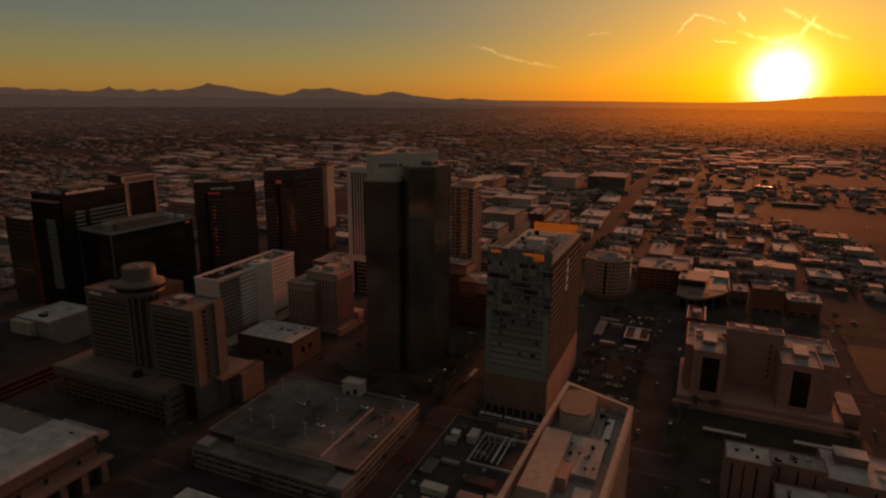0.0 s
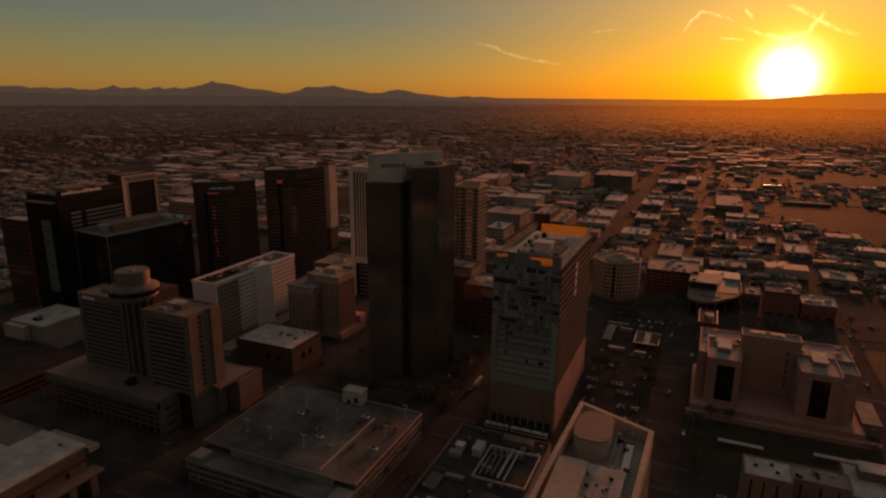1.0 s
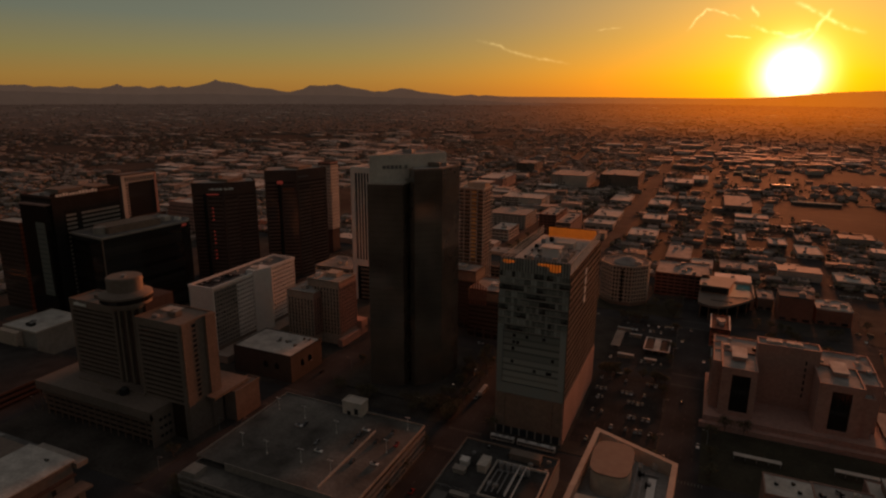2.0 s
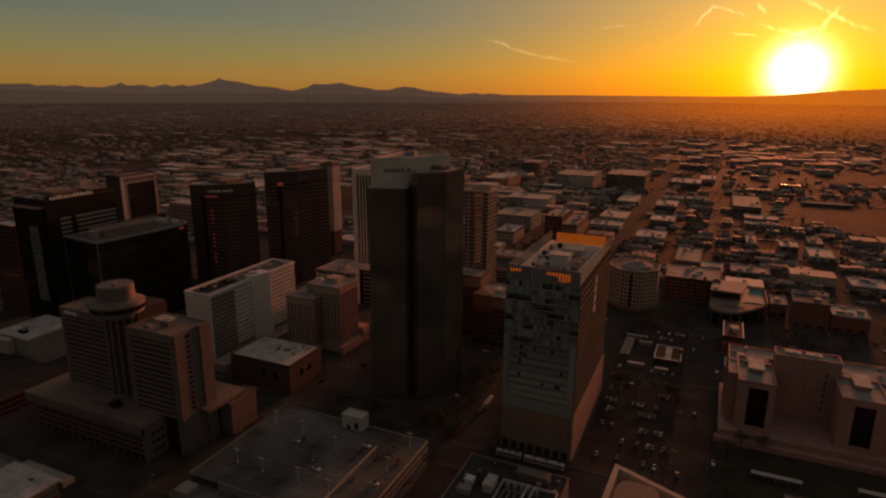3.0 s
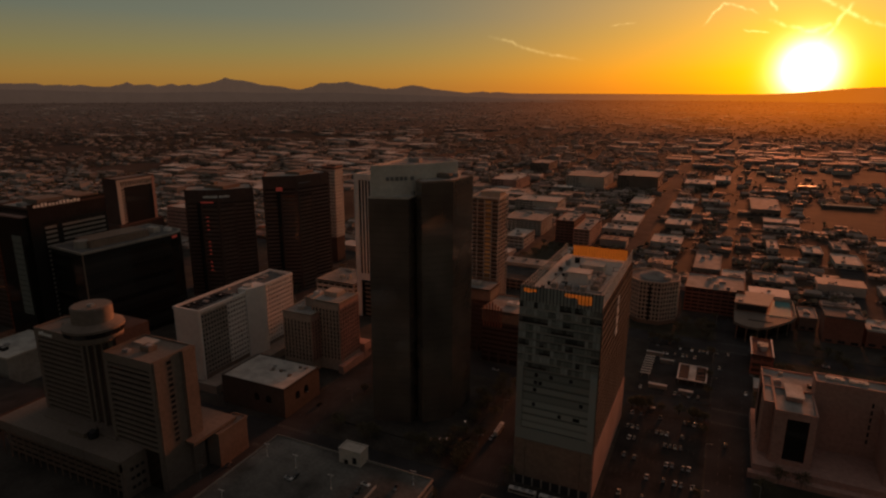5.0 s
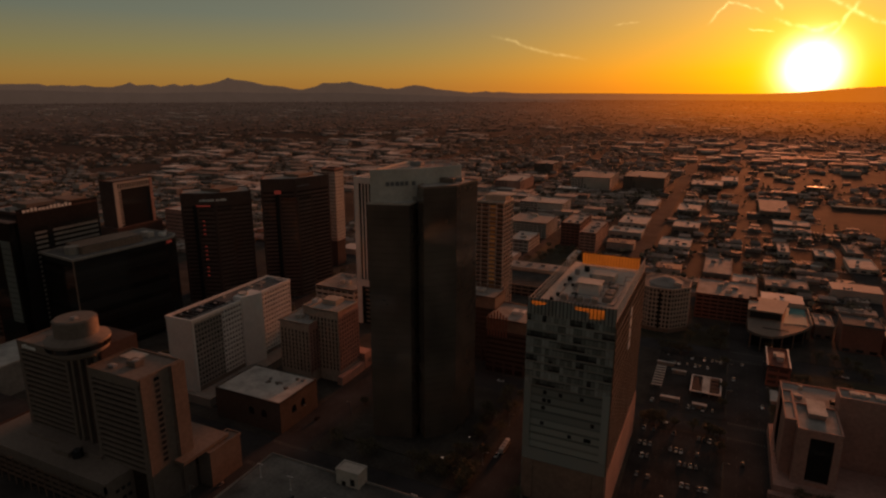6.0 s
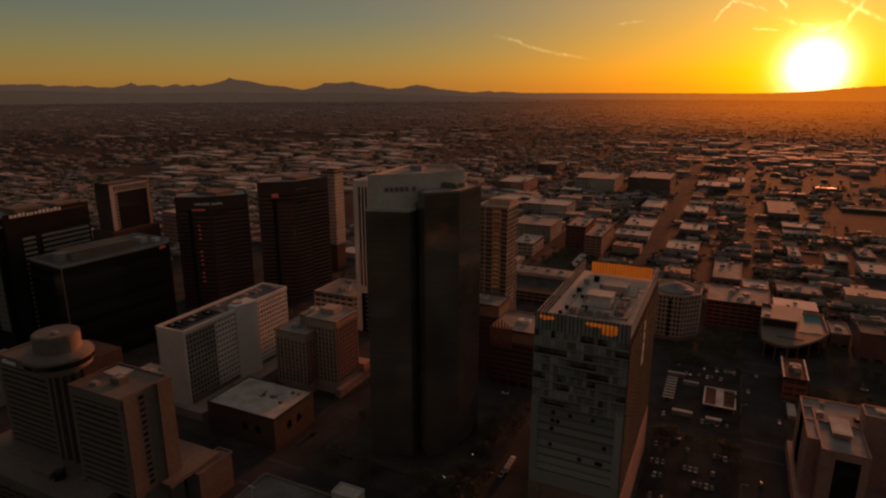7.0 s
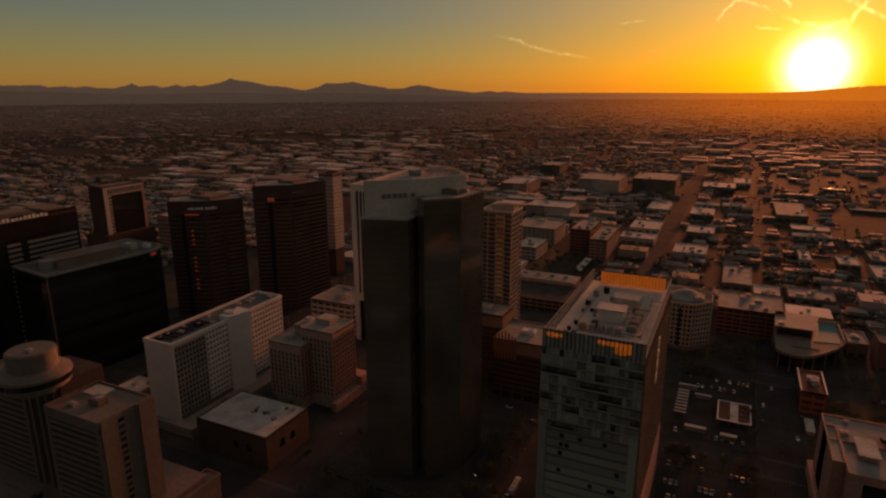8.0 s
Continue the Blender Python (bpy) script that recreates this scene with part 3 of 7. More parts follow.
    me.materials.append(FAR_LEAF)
    # Foliage copy that glows with painted haze.
    me.materials.append(painted_haze("far_foliage_painted_haze", (0.05, 0.042, 0.03), lin(36, 26, 21), lin(164, 76, 12), 0.575))
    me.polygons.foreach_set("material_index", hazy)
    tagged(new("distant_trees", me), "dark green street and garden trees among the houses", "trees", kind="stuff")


# footprints of the single buildings beyond the centre: x0, x1, y0, y1, height, roof, wall, storeys
MID = [
    (-281, -256, 802, 850, 14, WHITE_ROOF, PALE, 3), (-311, -256, 882, 940, 20, GREY_ROOF, PALE, 6), (-350, -278, 1055, 1110, 16, WHITE_ROOF, PALE, 4),
    (-465, -412, 1245, 1336, 19, WHITE_ROOF, PINK, 5), (-229, -205, 856, 922, 29, GREY_ROOF, RED_BRICK, 7), (-200, -180, 834, 914, 24, GREY_ROOF, PINK, 6),
    (-180, -141, 1002, 1062, 6, WHITE_ROOF, PALE, 1), (-181, -138, 930, 964, 8, WHITE_ROOF, PALE, 2), (-332, -255, 1334, 1440, 23, GREY_ROOF, PALE, 5),
    (-233, -154, 1361, 1470, 26, GREY_ROOF, TAN, 6), (-478, -431, 1557, 1640, 19, GREY_ROOF, TAN, 5), (-111, -74, 886, 934, 6, WHITE_ROOF, PALE, 1),
    (-178, -145, 1160, 1233, 6, WHITE_ROOF, PALE, 1), (-104, -70, 994, 1038, 9, WHITE_ROOF, TAN, 2), (11, 54, 1174, 1300, 9, GREY_ROOF, TAN, 2), (26, 72, 1048, 1068, 5, WHITE_ROOF, PALE, 1), (27, 74, 1088, 1122, 6, WHITE_ROOF, TAN, 1),
    (-54, -5, 650, 700, 22, GREY_ROOF, RED_BRICK, 6), (-1, 13, 530, 564, 14, RED_ROOF, RED_BRICK, 3),
    (53, 80, 618, 642, 22, DARK_ROOF, RED_BRICK, 2), (83, 110, 621, 648, 14, WHITE_ROOF, RED_BRICK, 2), (118, 150, 752, 786, 6, WHITE_ROOF, TAN, 1), (38, 51, 640, 668, 11, GREY_ROOF, TAN, 2),
    (-108, -50, 1430, 1500, 9, WHITE_ROOF, TAN, 2), (-54, -22, 1520, 1600, 7, WHITE_ROOF, PALE, 1), (-53, -26, 776, 846, 7, GREY_ROOF, TAN, 1), (-24, -2, 748, 785, 6, WHITE_ROOF, PALE, 1),
    (6, 44, 758, 790, 6, GREY_ROOF, TAN, 1), (99, 116, 940, 985, 6, GREY_ROOF, TAN, 1), (64, 85, 912, 950, 5, WHITE_ROOF, TAN, 1), (93, 120, 870, 920, 5, WHITE_ROOF, PALE, 1),
    (25, 37, 910, 958, 6, WHITE_ROOF, PALE, 1), (-110, -76, 1138, 1200, 7, WHITE_ROOF, TAN, 2), (-108, -72, 1240, 1262, 5, WHITE_ROOF, PALE, 1), (-66, -32, 1246, 1272, 5, WHITE_ROOF, PALE, 1),
    (-763, -728, 700, 746, 22, WHITE_ROOF, PINK, 5), (-362, -322, 512, 552, 27, GREY_ROOF, PALE, 6),
]


def taken(x, y, gap=22):
    return (-260 < x < -165 and 560 < y < 850) or any(a - gap < x < b + gap and c - gap < y < d + gap for a, b, c, d, *_ in MID)


def mid_building(x0, x1, y0, y1, h, roof_mat, wall_mat, storeys):
    labels = {WHITE_ROOF.name: "pale flat-roofed", GREY_ROOF.name: "grey-roofed", DARK_ROOF.name: "dark-roofed", RED_ROOF.name: "dull red-roofed"}
    what = {"pale_concrete": "pale concrete", "pink_sandstone_and_sun_tint": "pinkish stucco", "red_brick": "red brick", "tan_concrete": "tan stucco", "concrete": "raw concrete"}[wall_mat.name]
    ob = thing("office_building", (x0 + x1) / 2, (y0 + y1) / 2, 0, f"{labels[roof_mat.name]} {what} building of {storeys} storeys", "building", "low buildings beyond the towers")
    near_by = y0 < 1000
    bm = bmesh.new()
    box(bm, x0, x1, y0, y1, -0.3, h - 0.3)
    part("body", bm, GLASS_BRONZE if near_by and storeys > 2 else wall_mat, ob)
    s, e, n, w = faces(x0, x1, y0, y1)
    if storeys > 2:
        rh = (h - 1.0) / storeys
        for a, b in (s, e):
            length = math.hypot(b[0] - a[0], b[1] - a[1])
            cols = max(2, int(length / 6))
            for j in range(storeys + 1):
                bm = bmesh.new()
                slab(bm, a, b, 0, length, 0, 0.4, j * rh, j * rh + rh * 0.5)
                part("spandrel", bm, wall_mat, ob)
            for i in range(cols + 1):
                u = min(max(0, i * length / cols - 0.5), length - 1)
                bm = bmesh.new()
                slab(bm, a, b, u, u + 1, 0, 0.38, 0, h - 1)
                part("pier", bm, wall_mat, ob)
            if not near_by:
                panes(ob, [((i + 0.5) * length / cols, j * rh + rh * 0.5, 0.02) for i in range(cols) for j in range(storeys)][:22], length / cols * 0.8, rh * 0.45, a, b, GLASS)
    else:
        for a, b in (s, e):
            length = math.hypot(b[0] - a[0], b[1] - a[1])
            cols = max(2, int(length / 9))
            panes(ob, [((i + 0.5) * length / cols, 1.0, 0.0) for i in range(cols)], length / cols * 0.55, min(2.2, h * 0.45), a, b, GLASS)
    roofed(ob, rect(x0 - 0.4, x1 + 0.4, y0 - 0.4, y1 + 0.4), h, roof_mat, wall_mat if storeys > 2 else roof_mat, 0.9, 0.6)
    rng = random.Random(int(x0 * 7 + y0))
    for _ in range(rng.randint(2, 5)):
        roof_unit(ob, rng.uniform(x0 + 5, x1 - 5), rng.uniform(y0 + 5, y1 - 5), h, rng.uniform(2.5, 7), rng.uniform(2.5, 5), rng.uniform(1.4, 3), rng.choice((STEEL, PALE)))
    return ob


for row in MID:
    mid_building(*row)
make_distant_town()


# ---------------------------------------------------------------- helpers for signs and roof gear
def sign(parent, a, b, u0, u1, z0, z1, n, material, d=0.05, label="", seed=1):
    """A company sign as a row of plain blocks."""
    rng = random.Random(seed)
    w = (u1 - u0) / n
    for i in range(n):
        bm = bmesh.new()
        tall = rng.choice((0.72, 0.72, 1.0))
        slab(bm, a, b, u0 + i * w, u0 + (i + rng.uniform(0.62, 0.8)) * w, d, d + 0.35, z0, z0 + (z1 - z0) * tall)
        part("sign_block", bm, material, parent, label)


def mast(parent, x, y, z, h, r=0.15, material=None):
    bm = bmesh.new()
    prism(bm, circle(x, y, r, 6), z, z + h * 0.55)
    prism(bm, circle(x, y, r * 0.6, 6), z + h * 0.55, z + h)
    for k in (0.35, 0.7, 0.9):
        box(bm, x - r * 4, x + r * 4, y - r * 0.4, y + r * 0.4, z + h * k, z + h * k + 0.12)
    part("antenna", bm, material or STEEL, parent)


def pipe_run(parent, pts, r, material):
    """Square duct or pipe along points on a roof."""
    bm = bmesh.new()
    for p, q in zip(pts, pts[1:]):
        p, q = Vector(p), Vector(q)
        box(bm, min(p.x, q.x) - r, max(p.x, q.x) + r, min(p.y, q.y) - r, max(p.y, q.y) + r, min(p.z, q.z) - r, max(p.z, q.z) + r)
    part("duct", bm, material, parent)


def railing(parent, p0, p1, z, h=1.1, step=2.5, material=None, name="railing"):
    """Posts and two rails."""
    bm = bmesh.new()
    v = Vector(p1) - Vector(p0)
    n = max(1, int(v.length / step))
    a, b = p0, p1
    for i in range(n + 1):
        u = i * v.length / n
        slab(bm, a, b, u - 0.06, u + 0.06, -0.06, 0.06, z, z + h)
    for k in (0.5, 1.0):
        slab(bm, a, b, 0, v.length, -0.05, 0.05, z + h * k - 0.06, z + h * k)
    part(name, bm, material or STEEL, parent)


def translucent(name, colour):
    """Backlit panel that lets the low sun glow through."""
    m = bpy.data.materials.new(name)
    m.use_nodes = True
    t = m.node_tree
    t.nodes.clear()
    out = t.nodes.new("ShaderNodeOutputMaterial")
    mix = t.nodes.new("ShaderNodeMixShader")
    tr = t.nodes.new("ShaderNodeBsdfTranslucent")
    di = t.nodes.new("ShaderNodeBsdfPrincipled")
    n = t.nodes.new("ShaderNodeTexNoise")
    put(t, n.inputs["Vector"], t.nodes.new("ShaderNodeNewGeometry").outputs["Position"])
    n.inputs["Scale"].default_value = 0.4
    c = mixed(t, n.outputs[0], (*[v * 0.7 for v in colour], 1.0), (*colour, 1.0))
    put(t, tr.inputs[0], c)
    put(t, di.inputs[0], c)
    mix.inputs[0].default_value = 0.25
    t.links.new(tr.outputs[0], mix.inputs[1])
    t.links.new(di.outputs[0], mix.inputs[2])
    t.links.new(mix.outputs[0], out.inputs[0])
    return m


AMBER = translucent("amber_translucent_panel", (0.62, 0.5, 0.22))
FROSTED = glazing("frosted_screen_glass", (0.26, 0.29, 0.28), 0.25, 0.2)


# ---------------------------------------------------------------- the tall bank tower of black glass
def bank_tower():
    ob = thing("bank_tower", -190, 388, 0, "tall black-glass bank tower with a white crown", "tower")
    low = [(-210.5, 360.0), (-188.5, 366.5), (-188.5, 380), (-209.5, 384)]
    high = [(-187.0, 373.0), (-181.4, 369.0), (-168.5, 382.5), (-166.5, 407), (-178, 411), (-188.3, 384)]
    core = [(-209.6, 362.2), (-186.2, 382.5), (-175.5, 405.0), (-190, 422), (-212, 410), (-210.2, 378)]

    def curtain(pts, z1, name, skip):
        bm = bmesh.new()
        prism(bm, shrunk(pts, 0.2), 0, z1 - 0.3)
        part(name, bm, BLACK, ob)
        storeys = int(z1 / 3.8)
        rh = z1 / storeys
        for i in range(len(pts)):
            a, b = pts[i], pts[(i + 1) % len(pts)]
            length = math.hypot(b[0] - a[0], b[1] - a[1])
            if i in skip or length < 6:
                continue
            for j in range(storeys):
                bm = bmesh.new()
                slab(bm, a, b, 0.1, length - 0.1, -0.18, 0.0, j * rh + 0.05, (j + 1) * rh - 0.05)
                part("glass_band", bm, GLASS_BLACK, ob)
            bm = bmesh.new()
            k = max(2, int(length / 3.2))
            for u in range(k + 1):
                c = min(max(0.1, u * length / k), length - 0.1)
                slab(bm, a, b, c - 0.04, c + 0.04, -0.1, 0.03, 0, z1)
            part("mullions", bm, GLASS_BLACK, ob)
    curtain(low, 138, "lower_shaft", (2, 3))
    curtain(high, 147, "upper_shaft", (3, 4, 5))
    bm = bmesh.new()
    prism(bm, core, 0, 154)
    part("crown", bm, CROWN_STONE, ob, "white stone-clad core and crown")
    bm = bmesh.new()
    ring(bm, core, shrunk(core, 0.9), 154, 155.6)
    part("parapet", bm, CROWN_STONE, ob)
    bm = bmesh.new()
    prism(bm, shrunk(core, 0.8), 154.01, 154.4)
    part("roof", bm, GREY_ROOF, ob)
    bm = bmesh.new()
    prism(bm, shrunk(low, 0.4), 137.7, 138.2)
    part("roof_terrace", bm, WHITE_ROOF, ob, "pale roof of the lower shaft")
    bm = bmesh.new()
    ring(bm, shrunk(low, -0.04), shrunk(low, 0.35), 137.7, 138.8)
    part("terrace_edge", bm, PALE, ob)
    bm = bmesh.new()
    prism(bm, shrunk(high, 0.5), 146.7, 147.1)
    part("roof", bm, GREY_ROOF, ob)
    bm = bmesh.new()
    ring(bm, shrunk(high, -0.04), shrunk(high, 0.4), 146.7, 147.6)
    part("parapet", bm, DUN, ob)
    roof_unit(ob, -193, 379, 138.2, 5, 3.5, 2.4, CONCRETE)
    roof_unit(ob, -178, 392, 147.1, 8, 4, 2.6, TAN)
    roof_unit(ob, -174, 399, 147.1, 4, 3, 2.0, STEEL)
    a, b = core[0], core[1]
    sign(ob, a, b, 8.4, 21.6, 146.8, 149.8, 5, SIGN_DARK, label="dark sign lettering drawn as plain blocks")
    sign(ob, a, b, 22.6, 25.4, 146.8, 149.8, 1, SIGN_DARK, label="dark emblem as a plain block")
    # roof plant: steel frames, masts and window-cleaning crane
    mast(ob, -208.0, 367.5, 154.4, 9, 0.22)
    for x, y in ((-196, 400), (-188, 404), (-184, 411)):
        bm = bmesh.new()
        for dx in (-2.6, 2.6):
            for dy in (-1.6, 1.6):
                box(bm, x + dx - 0.12, x + dx + 0.12, y + dy - 0.12, y + dy + 0.12, 154.4, 158.6)
        for z in (156.4, 158.4):
            box(bm, x - 2.7, x + 2.7, y - 1.7, y - 1.5, z, z + 0.2)
            box(bm, x - 2.7, x + 2.7, y + 1.5, y + 1.7, z, z + 0.2)
        part("steel_frame", bm, PINK, ob, "rust-red steel roof frame")
    roof_unit(ob, -200, 398, 154.4, 7, 5, 2.5, STEEL)
    bm = bmesh.new()
    box(bm, -180, -176, 402, 404.5, 147.1, 149)
    box(bm, -178.3, -177.9, 399, 407, 149, 149.4)
    box(bm, -178.4, -177.8, 402.6, 403.6, 149, 152)
    part("cleaning_crane", bm, STEEL, ob)
    # plaza steps
    bm = bmesh.new()
    prism(bm, [(-226, 350), (-158, 350), (-150, 366), (-150, 424), (-226, 424)], 0.16, 0.9)
    part("plinth", bm, PAVING, ob)
    return ob


bank_tower()


# ---------------------------------------------------------------- the green-glass office tower
AMBER_LOW = {1: 3.9, 2: 3.6, 3: 3.9, 4: 4.2, 13: 4.2, 14: 3.9, 15: 4.0, 16: 3.8, 17: 1.2, 18: 0.9, 19: 1.0, 20: 1.6}   # screen panels with sunset glow painted in as amber glass, and where it begins


def glass_tower():
    x0, x1, y0, y1, h = -114.0, -75.0, 339.0, 430.0, 100.0
    ob = thing("glass_office_tower", (x0 + x1) / 2, (y0 + y1) / 2, 0, "greenish glass office tower with a screened plant roof", "tower")
    box_part("body", (x0, x1, y0, y1, -0.3, h), BLACK, ob)
    s, e, n, w = faces(x0, x1, y0, y1)
    rng = random.Random(3)
    rh = 3.9
    # street front, upper part: storeys of glass panels with dark runs between
    top_rows = 9
    z_mid = h - top_rows * rh
    spots_light, spots_dark, spots_grey = [], [], []
    cols = 22
    cw = 39.0 / cols
    for j in range(top_rows):
        run = 0
        for i in range(cols):
            u = (i + 0.5) * cw
            if run == 0 and rng.random() < (0.17 if i > 8 else 0.07):
                run = rng.choice((1, 2, 3, 5))
            z = z_mid + j * rh + 0.25
            if run:
                run -= 1
                spots_dark.append((u, z + 0.9, 0.08))
            else:
                (spots_grey if rng.random() < (0.35 if i < 9 else 0.6) else spots_light).append((u, z, 0.3))
    panes(ob, spots_light, cw - 0.1, 2.9, *s, FROSTED, 0.1, "glass_panel")
    panes(ob, spots_grey, cw - 0.1, 2.6, *s, GLASS_GREY, 0.1, "glass_panel")
    panes(ob, spots_dark, cw - 0.06, 2.2, *s, GLASS_DUSK, 0.1, "window")
    for j in range(top_rows):
        bm = bmesh.new()
        slab(bm, *s, 0, 39, 0, 0.2, z_mid + j * rh + 3.15, z_mid + j * rh + rh)
        part("glass_band", bm, GLASS_GREEN, ob)
    bm = bmesh.new()
    for j in range(top_rows + 1):
        slab(bm, *s, 0, 39, 0, 0.28, z_mid + j * rh - 0.15, z_mid + j * rh + 0.15)
    part("floor_edges", bm, CONCRETE, ob)
    # calmer middle part between two pilasters
    for u in (0.0, 35.8):
        bm = bmesh.new()
        slab(bm, *s, u, u + 3.2, 0, 0.9, 33.0, z_mid + 1.4)
        part("pilaster", bm, FROSTED, ob)
    for j in range(8):
        bm = bmesh.new()
        slab(bm, *s, 3.25, 35.75, 0, 0.35, 33.2 + j * 3.95, 35.9 + j * 3.95)
        part("spandrel", bm, GLASS_GREEN, ob)
        bm = bmesh.new()
        slab(bm, *s, 3.25, 35.75, 0, 0.2, 35.9 + j * 3.95, 37.15 + j * 3.95)
        part("glass_band", bm, GLASS_GREY, ob)
    panes(ob, [(rng.uniform(5, 34), 33.6 + rng.randrange(8) * 3.95, 0.37) for _ in range(11)], 1.7, 1.9, *s, GLASS, 0.1, "window")
    # plain base of garage floors behind screens
    for u0, u1, z0, z1 in ((0.0, 39.0, 26.2, 32.6), (0.0, 5.4, 5.0, 26.0), (5.6, 33.4, 5.0, 26.0), (33.6, 39.0, 5.0, 26.0)):
        bm = bmesh.new()
        slab(bm, *s, u0, u1, 0, 0.4, z0, z1)
        part("base_panel", bm, DUN if z1 < 30 else FROSTED, ob)
    bm = bmesh.new()
    slab(bm, *s, 0, 39, 0, 0.15, 0.2, 4.8)
    part("shopfront", bm, GLASS, ob)
    for k in range(9):
        bm = bmesh.new()
        slab(bm, *s, k * 4.75, k * 4.75 + 0.8, 0, 0.5, 0.2, 5.0)
        part("column", bm, CONCRETE, ob)
    # flank towards the street with the parking lots
    for j in range(18):
        bm = bmesh.new()
        slab(bm, *e, 0, 91, 0, 0.5, 27 + j * 3.98, 27 + j * 3.98 + 1.7)
        part("spandrel", bm, DUN, ob)
    for j in range(17):
        bm = bmesh.new()
        slab(bm, *e, 0.3, 90.7, 0, 0.12, 28.75 + j * 3.98, 30.9 + j * 3.98)
        part("glass_band", bm, GLASS_BRONZE, ob)
    for k in range(24):
        bm = bmesh.new()
        slab(bm, *e, k * 3.9, k * 3.9 + 0.4, 0, 0.62, 26, 98.5)
        part("fin", bm, DUN, ob)
    # The salmon tone puts the low sun's light into the wall colour.
    box_part("base_wall", (x1, x1 + 0.9, y0, y1, 0.16, 26.5), PINK, ob, "plain lower wall with its sunlit salmon tone painted in")
    for k in range(4):
        bm = bmesh.new()
        slab(bm, *e, 40.0 - k * 0.4, 44.0, 0.55, 0.85, 90 - k * 5.6, 94 - k * 5.6)
        part("sign_block", bm, SIGN_WHITE, ob, "white upright sign lettering as plain blocks")
    # rest of the shell
    for a, b in (n, w):
        length = math.hypot(b[0] - a[0], b[1] - a[1])
        for j in range(25):
            bm = bmesh.new()
            slab(bm, a, b, 0, length, 0, 0.3, 1 + j * 3.95, 4.6 + j * 3.95)
            part("glass_band", bm, GLASS_GREEN, ob)
    # roof deck behind a glass screen
    box_part("roof", (x0 + 0.3, x1 - 0.3, y0 + 0.3, y1 - 0.3, h, h + 0.3), PALE, ob, "pale grey roof deck")
    screen_spots, amber_spots = [], []
    for i in range(24):
        (amber_spots if i in AMBER_LOW else screen_spots).append(((i + 0.5) * 39 / 24, h - 1.2, 0.05))
    panes(ob, screen_spots, 39 / 24 - 0.12, 8.0, *s, FROSTED, 0.06, "screen_panel")
    # Amber panes paint in the sunset glow seen through the front screen.
    for (u, z, d), low in zip(amber_spots, AMBER_LOW.values()):
        panes(ob, [(u, h + low, 0.05)], 39 / 24 - 0.12, 5.6 - low, *s, AMBER, 0.05, "amber_panel")
        panes(ob, [(u, h + 5.65, 0.05)], 39 / 24 - 0.12, 1.15, *s, FROSTED, 0.06, "screen_panel")
        panes(ob, [(u, h - 1.2, 0.05)], 39 / 24 - 0.12, low + 1.15, *s, FROSTED, 0.06, "screen_panel")
    for i in range(25):
        u = i * 39 / 24
        bm = bmesh.new()
        slab(bm, *s, max(0, u - 0.14), min(39, u + 0.14), 0, 0.35, h - 1.4, h + 7.2)
        part("screen_post", bm, BLACK, ob)
    bm = bmesh.new()
    slab(bm, *s, 0, 39, 0, 0.3, h + 6.8, h + 7.1)
    part("screen_rail", bm, STEEL, ob)
    for (a, b), skip in ((w, ()), (e, ())):
        bm = bmesh.new()
        for k in range(24):
            u = 0.2 + k * 90.6 / 23
            slab(bm, a, b, u - 0.12, u + 0.12, -0.6, -0.3, h, h + 6.6)
            slab(bm, a, b, u - 0.1, u + 0.1, -2.2, -0.5, h + 4.2, h + 4.5)
        for z in (2.2, 4.3, 6.5):
            slab(bm, a, b, 0, 91, -0.55, -0.35, h + z, h + z + 0.22)
        part("steel_frame", bm, PALE, ob, "open pale steel frame of posts and rails")
    a, b = (x1 - 2.5, y1 - 4), (x0 + 5, y1 - 4)
    panes(ob, [((i + 0.5) * 31.5 / 20, h + 0.6, 0) for i in range(20)], 31.5 / 20 - 0.1, 6.4, a, b, AMBER, 0.06, "amber_panel")
    for i in range(21):
        bm = bmesh.new()
        slab(bm, a, b, i * 1.575 - 0.06, i * 1.575 + 0.06, -0.25, 0.0, h + 0.3, h + 7.4)
        part("screen_post", bm, BLACK, ob)
    bm = bmesh.new()
    slab(bm, a, b, 0, 31.5, -0.25, 0.12, h + 7.0, h + 7.3)
    part("screen_rail", bm, BLACK, ob)
    # plant in the middle
    box_part("penthouse", (-97, -85.5, 395, 404, h + 0.3, h + 4.3), PALE, ob)
    roof_unit(ob, -94, 375.5, h + 0.3, 10, 7.5, 5.2, WHITE)
    box_part("plant_roof", (-100, -88, 371, 380, h + 5.9, h + 6.5), WHITE_ROOF, ob)
    for k in range(5):
        roof_unit(ob, -103 + k * 3.6, 361, h + 0.3, 2.6, 3.2, 2.6, STEEL if k % 2 else CONCRETE)
    for k in range(4):
        roof_unit(ob, -84, 366 + k * 6, h + 0.3, 4, 3.4, 2.2 + 0.4 * (k % 2), CONCRETE)
    pipe_run(ob, [(-88, 360, h + 1.2), (-80, 360, h + 1.2), (-80, 392, h + 1.2), (-90, 392, h + 1.2)], 0.35, STEEL)
    pipe_run(ob, [(-106, 358, h + 0.8), (-86, 358, h + 0.8)], 0.25, STEEL)
    pipe_run(ob, [(-107, 366, h + 0.9), (-107, 398, h + 0.9)], 0.3, STEEL)
    for x, y in ((-108, 352), (-105, 353), (-108, 357), (-107, 365)):
        roof_unit(ob, x, y, h + 0.3, 1.5, 1.5, 1.7, BLACK)
    more = random.Random(17)
